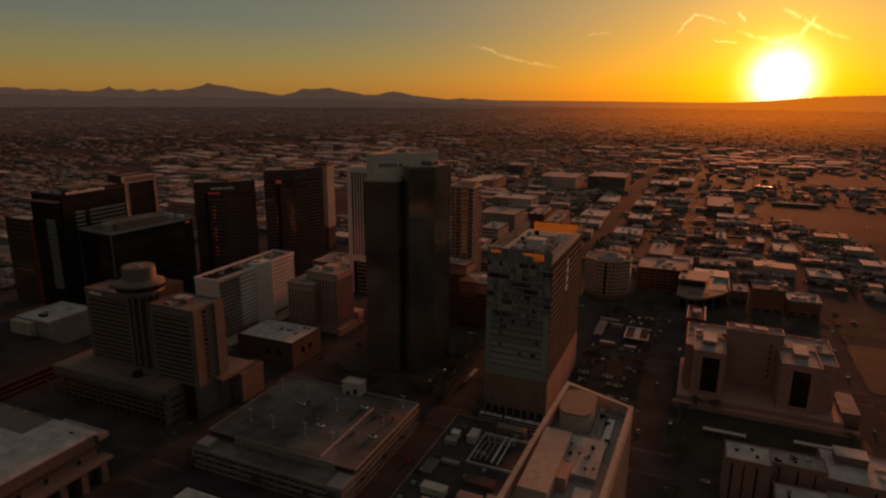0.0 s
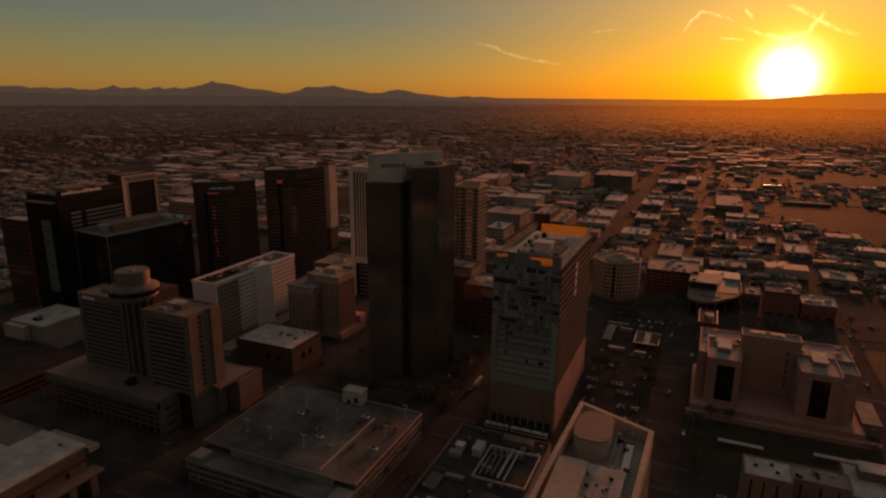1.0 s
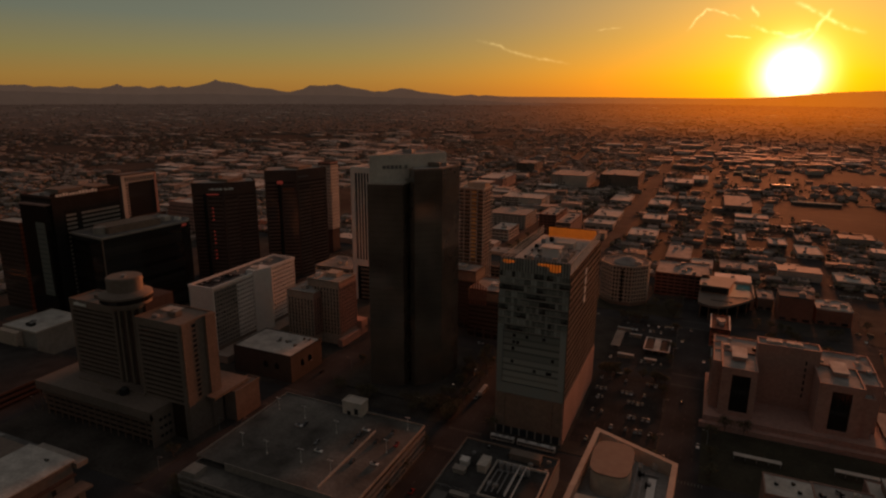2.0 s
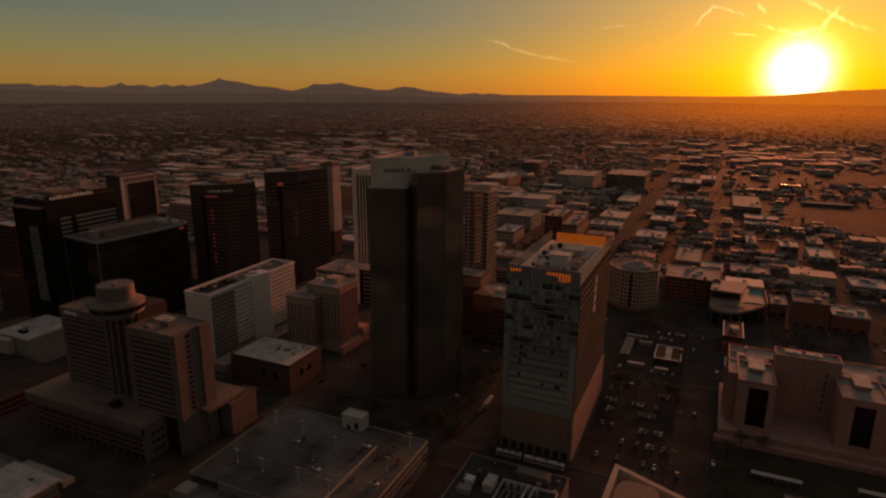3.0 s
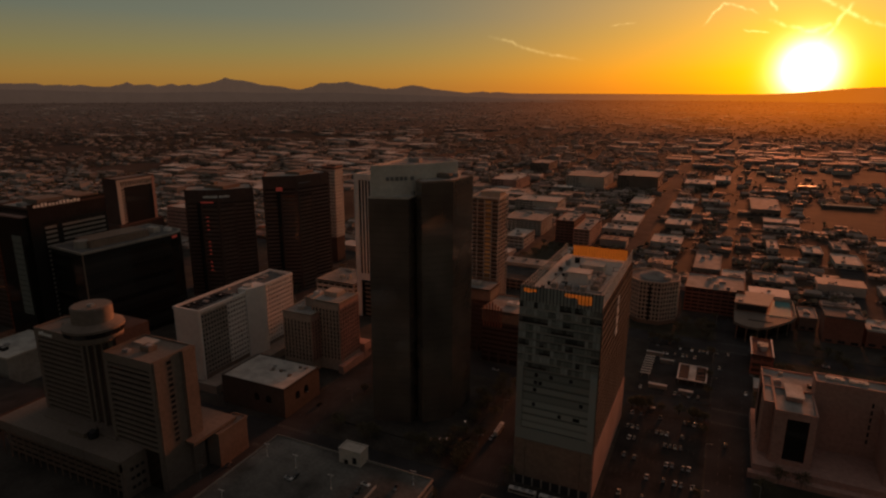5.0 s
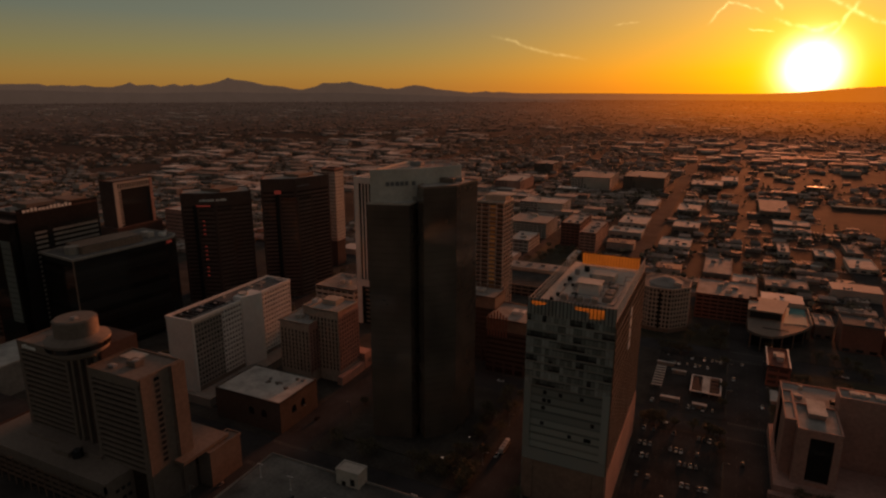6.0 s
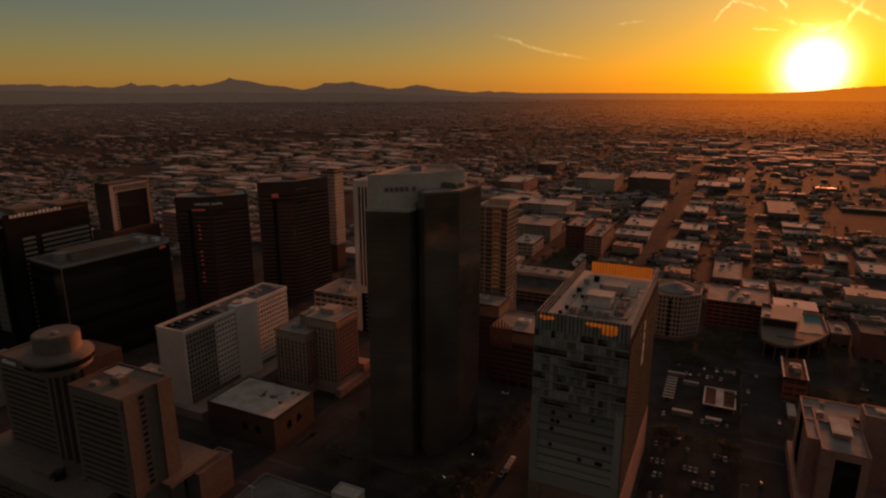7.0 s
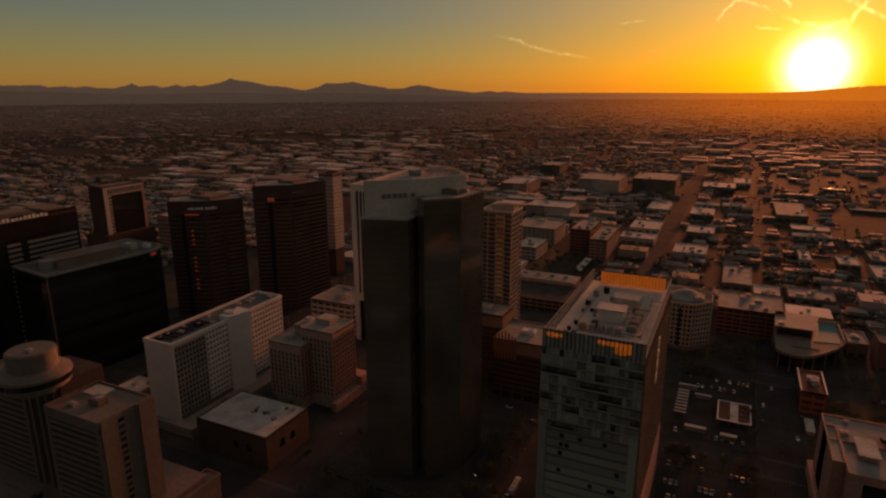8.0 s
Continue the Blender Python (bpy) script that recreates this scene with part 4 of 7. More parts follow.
    for _ in range(22):
        roof_unit(ob, more.uniform(-108, -82), more.uniform(362, 412), h + 0.3, more.uniform(0.8, 2.6), more.uniform(0.8, 2.6), more.uniform(0.8, 3.2), more.choice((BLACK, STEEL, PALE, BLACK)))
    for k in range(6):
        x, y = -86 + more.uniform(-3, 6), 365 + k * 7
        pipe_run(ob, [(x, y, h + 0.8), (x, y, h + 3.4), (x + 5, y, h + 3.4), (x + 5, y + 3, h + 3.4)], 0.16, STEEL)
    return ob


glass_tower()


# ---------------------------------------------------------------- hotel with a round rooftop restaurant
def round_top_hotel():
    ob = thing("round_top_hotel", -316, 266, 0, "tan concrete hotel with a round rooftop restaurant", "hotel")
    h = 70.0
    # two slabs and the lift shaft between them
    for x0, x1, y0, y1, name in ((-365, -326, 262, 281, "west_slab"), (-302, -268.5, 256, 281, "east_slab")):
        box_part("slab_core", (x0 + 0.5, x1 - 0.5, y0 + 1.0, y1 - 0.5, 0.1, h - 1.5), GLASS_BRONZE, ob)
        s, e, n, w = faces(x0, x1, y0 + 1.0, y1)
        rows = 15
        rh = (h - 3.6 - 22) / rows
        for j in range(rows):
            bm = bmesh.new()
            slab(bm, *s, 2.0, x1 - x0 - 1.0, -0.1, 1.0, 22 + j * rh, 22 + j * rh + rh * 0.46)
            part("balcony_band", bm, TAN, ob)
        for u0, u1 in ((0.02, 2.2), (x1 - x0 - 2.0, x1 - x0 - 0.02)):
            bm = bmesh.new()
            slab(bm, *s, u0, u1, -0.5, 1.05, 0.1, h - 3)
            part("end_wall", bm, TAN, ob)
        bm = bmesh.new()
        slab(bm, *s, 0.02, x1 - x0 - 0.02, -0.5, 1.1, h - 4.2, h)
        part("fascia", bm, TAN, ob)
        for a, b in (e, n, w):
            bm = bmesh.new()
            slab(bm, a, b, 0, math.hypot(b[0] - a[0], b[1] - a[1]), -0.5, 0.0, 0.1, h)
            part("side_wall", bm, TAN, ob)
        roofed(ob, rect(x0 - 0.03, x1 + 0.03, y0 - 0.15, y1 + 0.03), h - 0.3, TAN, TAN, 0.9, 0.7)
        if x1 > -300:
            panes(ob, [(9.0 + d, 24 + j * 3.0, 0.02) for j in range(15) for d in (0.0,)], 2.6, 1.7, *e, GLASS, 0.06)
            for u0, u1, d in ((0.0, 4.5, 0.5), (16.0, 16.5, 0.6), (17.0, 24.9, 0.9)):
                bm = bmesh.new()
                slab(bm, *e, u0, u1, 0, d, 0.1, h - 0.02)
                part("pilaster", bm, TAN, ob)
    sign(ob, (-365, 262), (-326, 262), 4.5, 15.5, 67.0, 69.2, 5, SIGN_WHITE, 0.12, "white sign lettering as plain blocks", 4)
    bm = bmesh.new()
    prism(bm, [(-326, 264), (-302, 264), (-302, 284), (-326, 284)], 0.1, 77)
    part("lift_shaft", bm, BROWN, ob, "dark shaft between the slabs")
    for k in range(4):
        bm = bmesh.new()
        x = -324 + k * 6.0
        box(bm, x, x + 1.6, 262.4, 264.2, 22, 76)
        part("shaft_rib", bm, TAN, ob)
    cx, cy = -312.6, 260.8
    for r, z0, z1, mat, name in ((10.5, 74, 77.5, TAN, "restaurant_base"), (13.4, 76.4, 78.2, TAN, "lower_ring"), (13.8, 78.2, 80.8, GLASS_DEEP, "window_ring"), (14.2, 80.8, 82.0, TAN, "upper_ring"), (9.5, 82.0, 91.4, TAN, "drum"), (8.8, 91.4, 91.9, TAN, "drum_roof")):
        bm = bmesh.new()
        prism(bm, circle(cx, cy, r, 48), z0, z1)
        part(name, bm, mat, ob)
    bm = bmesh.new()
    low = [bm.verts.new((x, y, 82.0)) for x, y in circle(cx, cy, 14.0, 48)]
    high = [bm.verts.new((x, y, 84.0)) for x, y in circle(cx, cy, 9.45, 48)]
    for i in range(48):
        bm.faces.new((low[i], low[(i + 1) % 48], high[(i + 1) % 48], high[i]))
    part("sloping_roof", bm, TAN, ob)
    for i in range(24):
        a = 2 * math.pi * i / 24
        bm = bmesh.new()
        prism(bm, circle(cx + 13.8 * math.cos(a), cy + 13.8 * math.sin(a), 0.12, 5), 78.2, 80.8)
        part("mullion", bm, BLACK, ob)
    roof_unit(ob, cx + 3, cy - 2, 91.9, 3, 2.5, 1.2, STEEL)
    roof_unit(ob, -284, 268, h - 0.3, 6, 5, 2.8, TAN)
    roof_unit(ob, -292, 262, h - 0.3, 4, 2.5, 1.4, STEEL)
    roof_unit(ob, -350, 272, h - 0.3, 6, 4, 2.0, TAN)
    bm = bmesh.new()
    box(bm, -299, -288, 271, 279, h - 0.3, h + 0.3)
    part("roof_hatch", bm, PALE, ob)
    # podium: deep fascia over recessed garage floors
    box_part("podium_roof", (-378, -281, 242, 270, 20.5, 22), TAN, ob, "tan flat podium roof")
    box_part("podium_roof", (-372, -262, 270, 300, 20.0, 21.8), TAN, ob)
    bm = bmesh.new()
    slab(bm, (-378, 242), (-281, 242), 0, 97, -1.0, 0.0, 16.5, 20.5)
    part("podium_fascia", bm, TAN, ob)
    bm = bmesh.new()
    slab(bm, (-281, 242), (-281, 270), 0, 28, -1.0, 0.0, 0.1, 20.5)
    part("podium_end_wall", bm, TAN, ob)
    # Black core paints in the shade of the recessed garage floors.
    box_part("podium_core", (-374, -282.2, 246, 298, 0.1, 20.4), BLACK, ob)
    for j in range(4):
        bm = bmesh.new()
        slab(bm, (-376, 244 + 0.6 * (3 - j)), (-282, 244 + 0.6 * (3 - j)), 0, 94, -0.6, 0.0, 1.5 + j * 3.8, 3.1 + j * 3.8)
        part("garage_band", bm, DUN, ob)
    for j in range(3):
        panes(ob, [(6 + i * 3.0, 4 + j * 5.0, 0.0) for i in range(3)], 2.0, 1.8, (-281, 242), (-281, 270), GLASS, 0.05)
    for k in range(17):
        bm = bmesh.new()
        slab(bm, (-377, 242), (-281, 242), k * 6 - 0.25 if k else 0, k * 6 + 0.25, -1.5, -1.05, 0.1, 16.6)
        part("column", bm, DUN, ob)
    bm = bmesh.new()
    box(bm, -356, -300, 254.6, 256, 22, 23.4)
    box(bm, -328, -316, 249, 257, 22, 24.6)
    part("podium_upstand", bm, TAN, ob)
    prism_bm = bmesh.new()
    prism(prism_bm, circle(-313, 252, 2.6, 14), 22, 25)
    prism(prism_bm, circle(-313, 252, 1.6, 14), 25, 26.2)
    part("skylight_dome", prism_bm, GLASS, ob)
    # lower wing beside the slab
    box_part("annex", (-268, -259.5, 284, 305, 0.1, 19), TAN, ob)
    roofed(ob, rect(-268.4, -259, 283.6, 305.4), 19.2, TAN, TAN, 0.9, 0.6)
    return ob


round_top_hotel()


# ---------------------------------------------------------------- white slab hotel with square windows
def white_hotel():
    x0, x1, y0, y1, h = -357.0, -335.5, 348.0, 444.0, 55.0
    ob = thing("white_slab_hotel", (x0 + x1) / 2, (y0 + y1) / 2, 0, "white slab hotel with rows of square windows", "hotel")
    box_part("body", (x0, x1, y0, y1, 0.1, h - 1.2), PALE, ob)
    s, e, n, w = faces(x0, x1, y0, y1)
    for a, b, name in ((s, None, 0), (n, None, 0), (w, None, 0)):
        a, b = a
        bm = bmesh.new()
        slab(bm, a, b, 0, math.hypot(b[0] - a[0], b[1] - a[1]), 0, 0.5, 0.1, h)
        part("end_wall", bm, WHITE, ob)
    gridwall(ob, *e, 9, h - 3, 9, 13, 1.5, 1.9, CONCRETE, GLASS, 0.45, 1.5, 25.0)
    gridwall(ob, *e, 9, h - 1, 7, 13, 1.5, 2.0, WHITE, GLASS, 0.75, 25.0, 43.5)
    gridwall(ob, *e, 9, h - 1, 12, 13, 1.5, 2.0, WHITE, GLASS, 0.75, 61.0, 95.5)
    for u0, u1 in ((0, 1.5), (95.5, 96)):
        bm = bmesh.new()
        slab(bm, *e, u0, u1, 0, 0.6, 0.1, h)
        part("corner_pier", bm, WHITE, ob)
    bm = bmesh.new()
    slab(bm, *e, 0, 96, 0, 0.5, 0.1, 9)
    part("lower_wall", bm, TAN, ob)
    # rounded blank stair tower
    pts = [(x1 - 6, y0 + 43.5), (x1 + 1.2, y0 + 43.5)] + [(x1 + 1.2 + 4.2 * math.sin(math.pi / 2 * k / 12), y0 + 43.5 + 16.5 * k / 12) for k in range(1, 13)] + [(x1 + 1.2, y0 + 61), (x1 - 6, y0 + 61)]
    bm = bmesh.new()
    prism(bm, pts, 5, h + 2.2)
    part("stair_tower", bm, WHITE, ob, "smooth rounded white stair tower")
    bm = bmesh.new()
    prism(bm, circle(x1 - 3, y0 + 50, 3.4, 20), h + 2.2, h + 3.6)
    part("tank", bm, PALE, ob)
    bm = bmesh.new()
    prism(bm, rect(x0 + 0.5, x1 - 0.3, y0 + 0.5, y1 - 0.5), h - 1.5, h - 1.0)
    part("roof", bm, DARK_ROOF, ob)
    bm = bmesh.new()
    ring(bm, rect(x0 - 0.55, x1 + 0.85, y0 - 0.55, y1 + 0.55), rect(x0 + 0.5, x1 - 0.4, y0 + 0.5, y1 - 0.5), h - 1.6, h + 0.6)
    part("parapet", bm, WHITE, ob)
    rng = random.Random(8)
    for k in range(14):
        y = y0 + 5 + k * 6.6
        roof_unit(ob, rng.uniform(x0 + 4, x1 - 5), y, h - 1.0, rng.uniform(2, 6), rng.uniform(2, 3.5), rng.uniform(0.8, 1.8), rng.choice((BLACK, STEEL, PALE)))
    for k in range(8):
        bm = bmesh.new()
        box(bm, x0 + 3, x1 - 7, y0 + 6 + k * 4.2, y0 + 8.6 + k * 4.2, h - 0.9, h - 0.5)
        part("roof_panel", bm, SOLAR, ob)
    box_part("podium", (x0 - 4, x1 + 14, y0 - 4, y1 + 3, 0.1, 6), CONCRETE, ob)
    return ob


white_hotel()


# ---------------------------------------------------------------- low hall with a white roof
def low_hall():
    x0, x1, y0, y1, h = -310.0, -260.5, 338.5, 374.0, 19.4
    ob = thing("low_hall", (x0 + x1) / 2, (y0 + y1) / 2, 0, "low brick hall with arches and a white roof", "hall")
    # Black fill puts the darkness behind the arches in by colour.
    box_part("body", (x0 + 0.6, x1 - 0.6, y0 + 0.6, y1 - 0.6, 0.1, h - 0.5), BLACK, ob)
    s, e, n, w = faces(x0, x1, y0, y1)
    for (a, b), arches in ((s, (0.56, 0.75)), (e, (0.35, 0.6)), (n, ()), (w, ())):
        if a[0] == b[0]:
            step = 0.61 if b[1] > a[1] else -0.61
            a, b = (a[0], a[1] + step), (b[0], b[1] - step)
        length = math.hypot(b[0] - a[0], b[1] - a[1])
        r, line = 2.1, [(0.0, 8.0)]
        for f in arches:
            c = f * length
            line += [(c - r, 8.0), (c - r, 11.0)] + [(c - r * math.cos(math.pi * k / 10), 11.0 + r * math.sin(math.pi * k / 10)) for k in range(1, 10)] + [(c + r, 11.0), (c + r, 8.0)]
        line += [(length, 8.0), (length, h), (0.0, h)]
        ux, uy = (b[0] - a[0]) / length, (b[1] - a[1]) / length
        bm = bmesh.new()
        out = [bm.verts.new((a[0] + ux * u, a[1] + uy * u, z)) for u, z in line]
        inn = [bm.verts.new((a[0] + ux * u - uy * 0.6, a[1] + uy * u + ux * 0.6, z)) for u, z in line]
        bm.faces.new(out)
        bm.faces.new(inn[::-1])
        for k in range(len(line)):
            m = (k + 1) % len(line)
            bm.faces.new((out[m], out[k], inn[k], inn[m]))
        part("wall", bm, DARK_BRICK, ob)
        bm = bmesh.new()
        slab(bm, a, b, 0, length, -0.6, 0, 0.1, 8.0)
        part("base_wall", bm, DARK_BRICK, ob)
    roofed(ob, rect(x0, x1, y0, y1), h, WHITE_ROOF, DARK_BRICK, 0.5, 0.6)
    rng = random.Random(4)
    for _ in range(9):
        roof_unit(ob, rng.uniform(x0 + 18, x1 - 5), rng.uniform(y0 + 17, y1 - 3), h, rng.uniform(1.2, 3), rng.uniform(1.2, 3), rng.uniform(0.7, 1.6), rng.choice((BLACK, STEEL, TAN)))
    return ob


low_hall()


def hotel_annex():
    x0, x1, y0, y1, h = -384.0, -366.5, 345.0, 361.0, 19.0
    ob = thing("hotel_annex", (x0 + x1) / 2, (y0 + y1) / 2, 0.16, "plain annex with a pale flat roof beside the white hotel", "building")
    box_part("body", (x0, x1, y0, y1, 0.1, h - 0.3), DUN, ob)
    roofed(ob, rect(x0 - 0.2, x1 + 0.2, y0 - 0.2, y1 + 0.2), h, WHITE_ROOF, PALE, 0.6, 0.5)
    roof_unit(ob, -376, 352, h, 4, 3, 2.2, PALE)
    roof_unit(ob, -370, 357, h, 2, 2, 1.4, STEEL)
    panes(ob, [(2.5 + i * 4.2, 3 + j * 4.6, 0.05) for i in range(4) for j in range(3)], 2.0, 2.2, (x0, y0), (x1, y0), GLASS, 0.08)


hotel_annex()


# ---------------------------------------------------------------- stepped art deco office tower
def deco_tower():
    ob = thing("deco_office_tower", -284, 418, 0, "stepped pale stone art deco office tower", "tower")

    def block(x0, x1, y0, y1, h, cols, rows, name, roof):
        box_part(name, (x0, x1, y0, y1, 0.1, h - 0.4), BUFF, ob)
        s, e, n, w = faces(x0, x1, y0, y1)
        # East side in pink: its pink evening light is put into the wall colour.
        for (a, b), side in ((s, BUFF), (e, PINK)):
            length = math.hypot(b[0] - a[0], b[1] - a[1])
            k = max(2, int(length / cols))
            gridwall(ob, a, b, 8, h - 5, k, rows, 1.25, 2.4, side, GLASS_DEEP, 0.5)
            bm = bmesh.new()
            slab(bm, a, b, 0, length, 0, 0.5, h - 5, h)
            part("top_wall", bm, side, ob)
            bm = bmesh.new()
            slab(bm, a, b, 0, length, 0, 0.6, 0.1, 8)
            part("base_wall", bm, BUFF, ob)
            for i in range(k + 1):
                u = min(max(0.3, i * length / k), length - 0.3)
                bm = bmesh.new()
                slab(bm, a, b, u - 0.3, u + 0.3, 0.4, 0.85, 6, h - 3.5)
                part("pier", bm, side, ob)
        for a, b in (n, w):
            bm = bmesh.new()
            slab(bm, a, b, 0, math.hypot(b[0] - a[0], b[1] - a[1]), 0, 0.4, 0.1, h)
            part("wall", bm, BUFF, ob)
        roofed(ob, rect(x0 - 0.5, x1 + 0.5, y0 - 0.5, y1 + 0.5), h, roof, BUFF, 0.8, 0.7)
    block(-308, -284, 399, 428, 43, 3.0, 10, "west_wing", GREY_ROOF)
    block(-290, -267, 409, 433, 51, 2.8, 12, "shaft", GREY_ROOF)
    block(-300, -286, 415, 433, 49, 3.4, 11, "rear_wing", GREY_ROOF)
    box_part("penthouse", (-287, -276, 420, 430, 51, 54.5), BUFF, ob)
    roof_unit(ob, -295, 424, 49, 5, 4, 3, WHITE)
    roof_unit(ob, -298, 408, 43, 5, 4, 2.4, PALE)
    box_part("annex", (-284, -262.5, 434, 443, 0.1, 12), PINK, ob)
    box_part("shopfront", (-266.8, -262.5, 405, 433, 0.1, 6), PINK, ob)
    return ob


deco_tower()


# ---------------------------------------------------------------- parking garage
def parking_garage():
    x0, x1, y0, y1, h = -236.0, -143.0, 217.0, 303.0, 14.6
    ob = thing("parking_garage", (x0 + x1) / 2, (y0 + y1) / 2, 0, "open concrete parking garage with a worn rooftop deck", "parking garage")
    # storey slabs and spandrels with open gaps
    for j in range(4):
        z = 0.3 + j * 3.6
        top = j == 3
        ya = 230.0 if top else y0
        box_part("floor_slab", (x0, x1, ya, y1, z, z + 0.5), DECK if top else CONCRETE, ob)
    box_part("roof_deck", (x0 + 0.4, x1 - 0.4, 230, y1 - 0.4, h - 0.5, h), DECK, ob, "worn grey rooftop parking deck")
    box_part("lower_deck", (x0 + 0.4, x1 - 0.4, y0 + 0.3, 229.6, 11.0, 11.2), DECK, ob)
    # Black block paints in the shade inside the open decks.
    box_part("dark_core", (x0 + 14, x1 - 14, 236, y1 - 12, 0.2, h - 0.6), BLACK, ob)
    s, e, n, w = faces(x0, x1, y0, y1)
    for j in range(3):
        for a, b in (s, e, n, w):
            bm = bmesh.new()
            slab(bm, a, b, 0, math.hypot(b[0] - a[0], b[1] - a[1]), -0.25, 0.15, 3.4 + j * 3.6 - (0.3 if j == 2 else 0), 5.0 + j * 3.6 - 0.1)
            part("spandrel", bm, CONCRETE, ob)
    for a, b in ((e[0], e[1]), n, w):
        bm = bmesh.new()
        slab(bm, a, b, 13 if a == e[0] else 0, math.hypot(b[0] - a[0], b[1] - a[1]) - (13 if a == w[0] else 0), -0.25, 0.15, h - 0.4, h + 1.0)
        part("deck_parapet", bm, BUFF if a == e[0] else CONCRETE, ob)
    bm = bmesh.new()
    box(bm, x0 + 18, x1 - 12, 229.7, 230.1, 11.2, h + 0.9)
    part("deck_front_wall", bm, CONCRETE, ob)
    for (a, b), k in ((s, 12), (e, 11), (n, 12), (w, 11)):
        length = math.hypot(b[0] - a[0], b[1] - a[1])
        for i in range(k + 1):
            u = min(max(0.5, i * length / k), length - 0.5)
            bm = bmesh.new()
            slab(bm, a, b, u - 0.4, u + 0.4, -1.0, -0.26, 0.1, 11)
            part("column", bm, CONCRETE, ob)
    # ramp hump and dividing wall on the deck
    bm = bmesh.new()
    box(bm, -165.2, -164.8, 233, 287, h, h + 1.3)
    part("dividing_wall", bm, PALE, ob, "long low pale wall across the deck")
    box_part("stair_house", (-192.5, -180.0, 297, 304.5, 0.2, h + 7.6), PALE, ob, "small stair and lift house")
    box_part("stair_door", (-189.5, -187.2, 296.9, 297.0, h, h + 2.3), BLACK, ob)
    box_part("stair_window", (-184.6, -182.2, 296.9, 297.0, h + 1.0, h + 4.5), GLASS, ob)
    bm = bmesh.new()
    ring(bm, rect(-192.7, -179.8, 296.8, 304.7), rect(-192.1, -180.4, 297.4, 304.1), h + 7.4, h + 8.2)
    part("stair_parapet", bm, PALE, ob)
    box_part("corner_stair", (-152, -143.2, 217.5, 229, 0.2, h - 2.4), CONCRETE, ob)
    box_part("ramp_block", (-234, -226, 218, 226, 11.2, 14.2), CONCRETE, ob)
    bm = bmesh.new()
    for k in range(28):
        x = -232 + k * 2.9
        box(bm, x, x + 0.12, 292, 297, h, h + 0.012)
        if not -167 < x < -162:
            box(bm, x, x + 0.12, 262, 267, h, h + 0.012)
            box(bm, x, x + 0.12, 236, 241, h, h + 0.012)
    whole("bay_lines", bm, PAINT, "worn white bay lines on the rooftop deck", "road marking", kind="structure")
    for x, y in ((-205, 246), (-221.5, 247), (-183.5, 277), (-165.8, 245), (-184.6, 247), (-228, 285), (-208.5, 283), (-150, 272), (-150, 296)):
        lamp = bmesh.new()
        prism(lamp, circle(x, y, 0.35, 8), h, h + 0.8)
        prism(lamp, circle(x, y, 0.12, 6), h + 0.8, h + 7.6)
        box(lamp, x - 1.1, x + 1.1, y - 0.1, y + 0.1, h + 7.5, h + 7.65)
        box(lamp, x - 1.5, x - 0.8, y - 0.25, y + 0.25, h + 7.4, h + 7.6)
        box(lamp, x + 0.8, x + 1.5, y - 0.25, y + 0.25, h + 7.4, h + 7.6)
        whole("deck_lamp", lamp, WHITE, "twin-headed pale lamp post on the parking deck", "lamp post", "deck lamps")
    return ob


parking_garage()


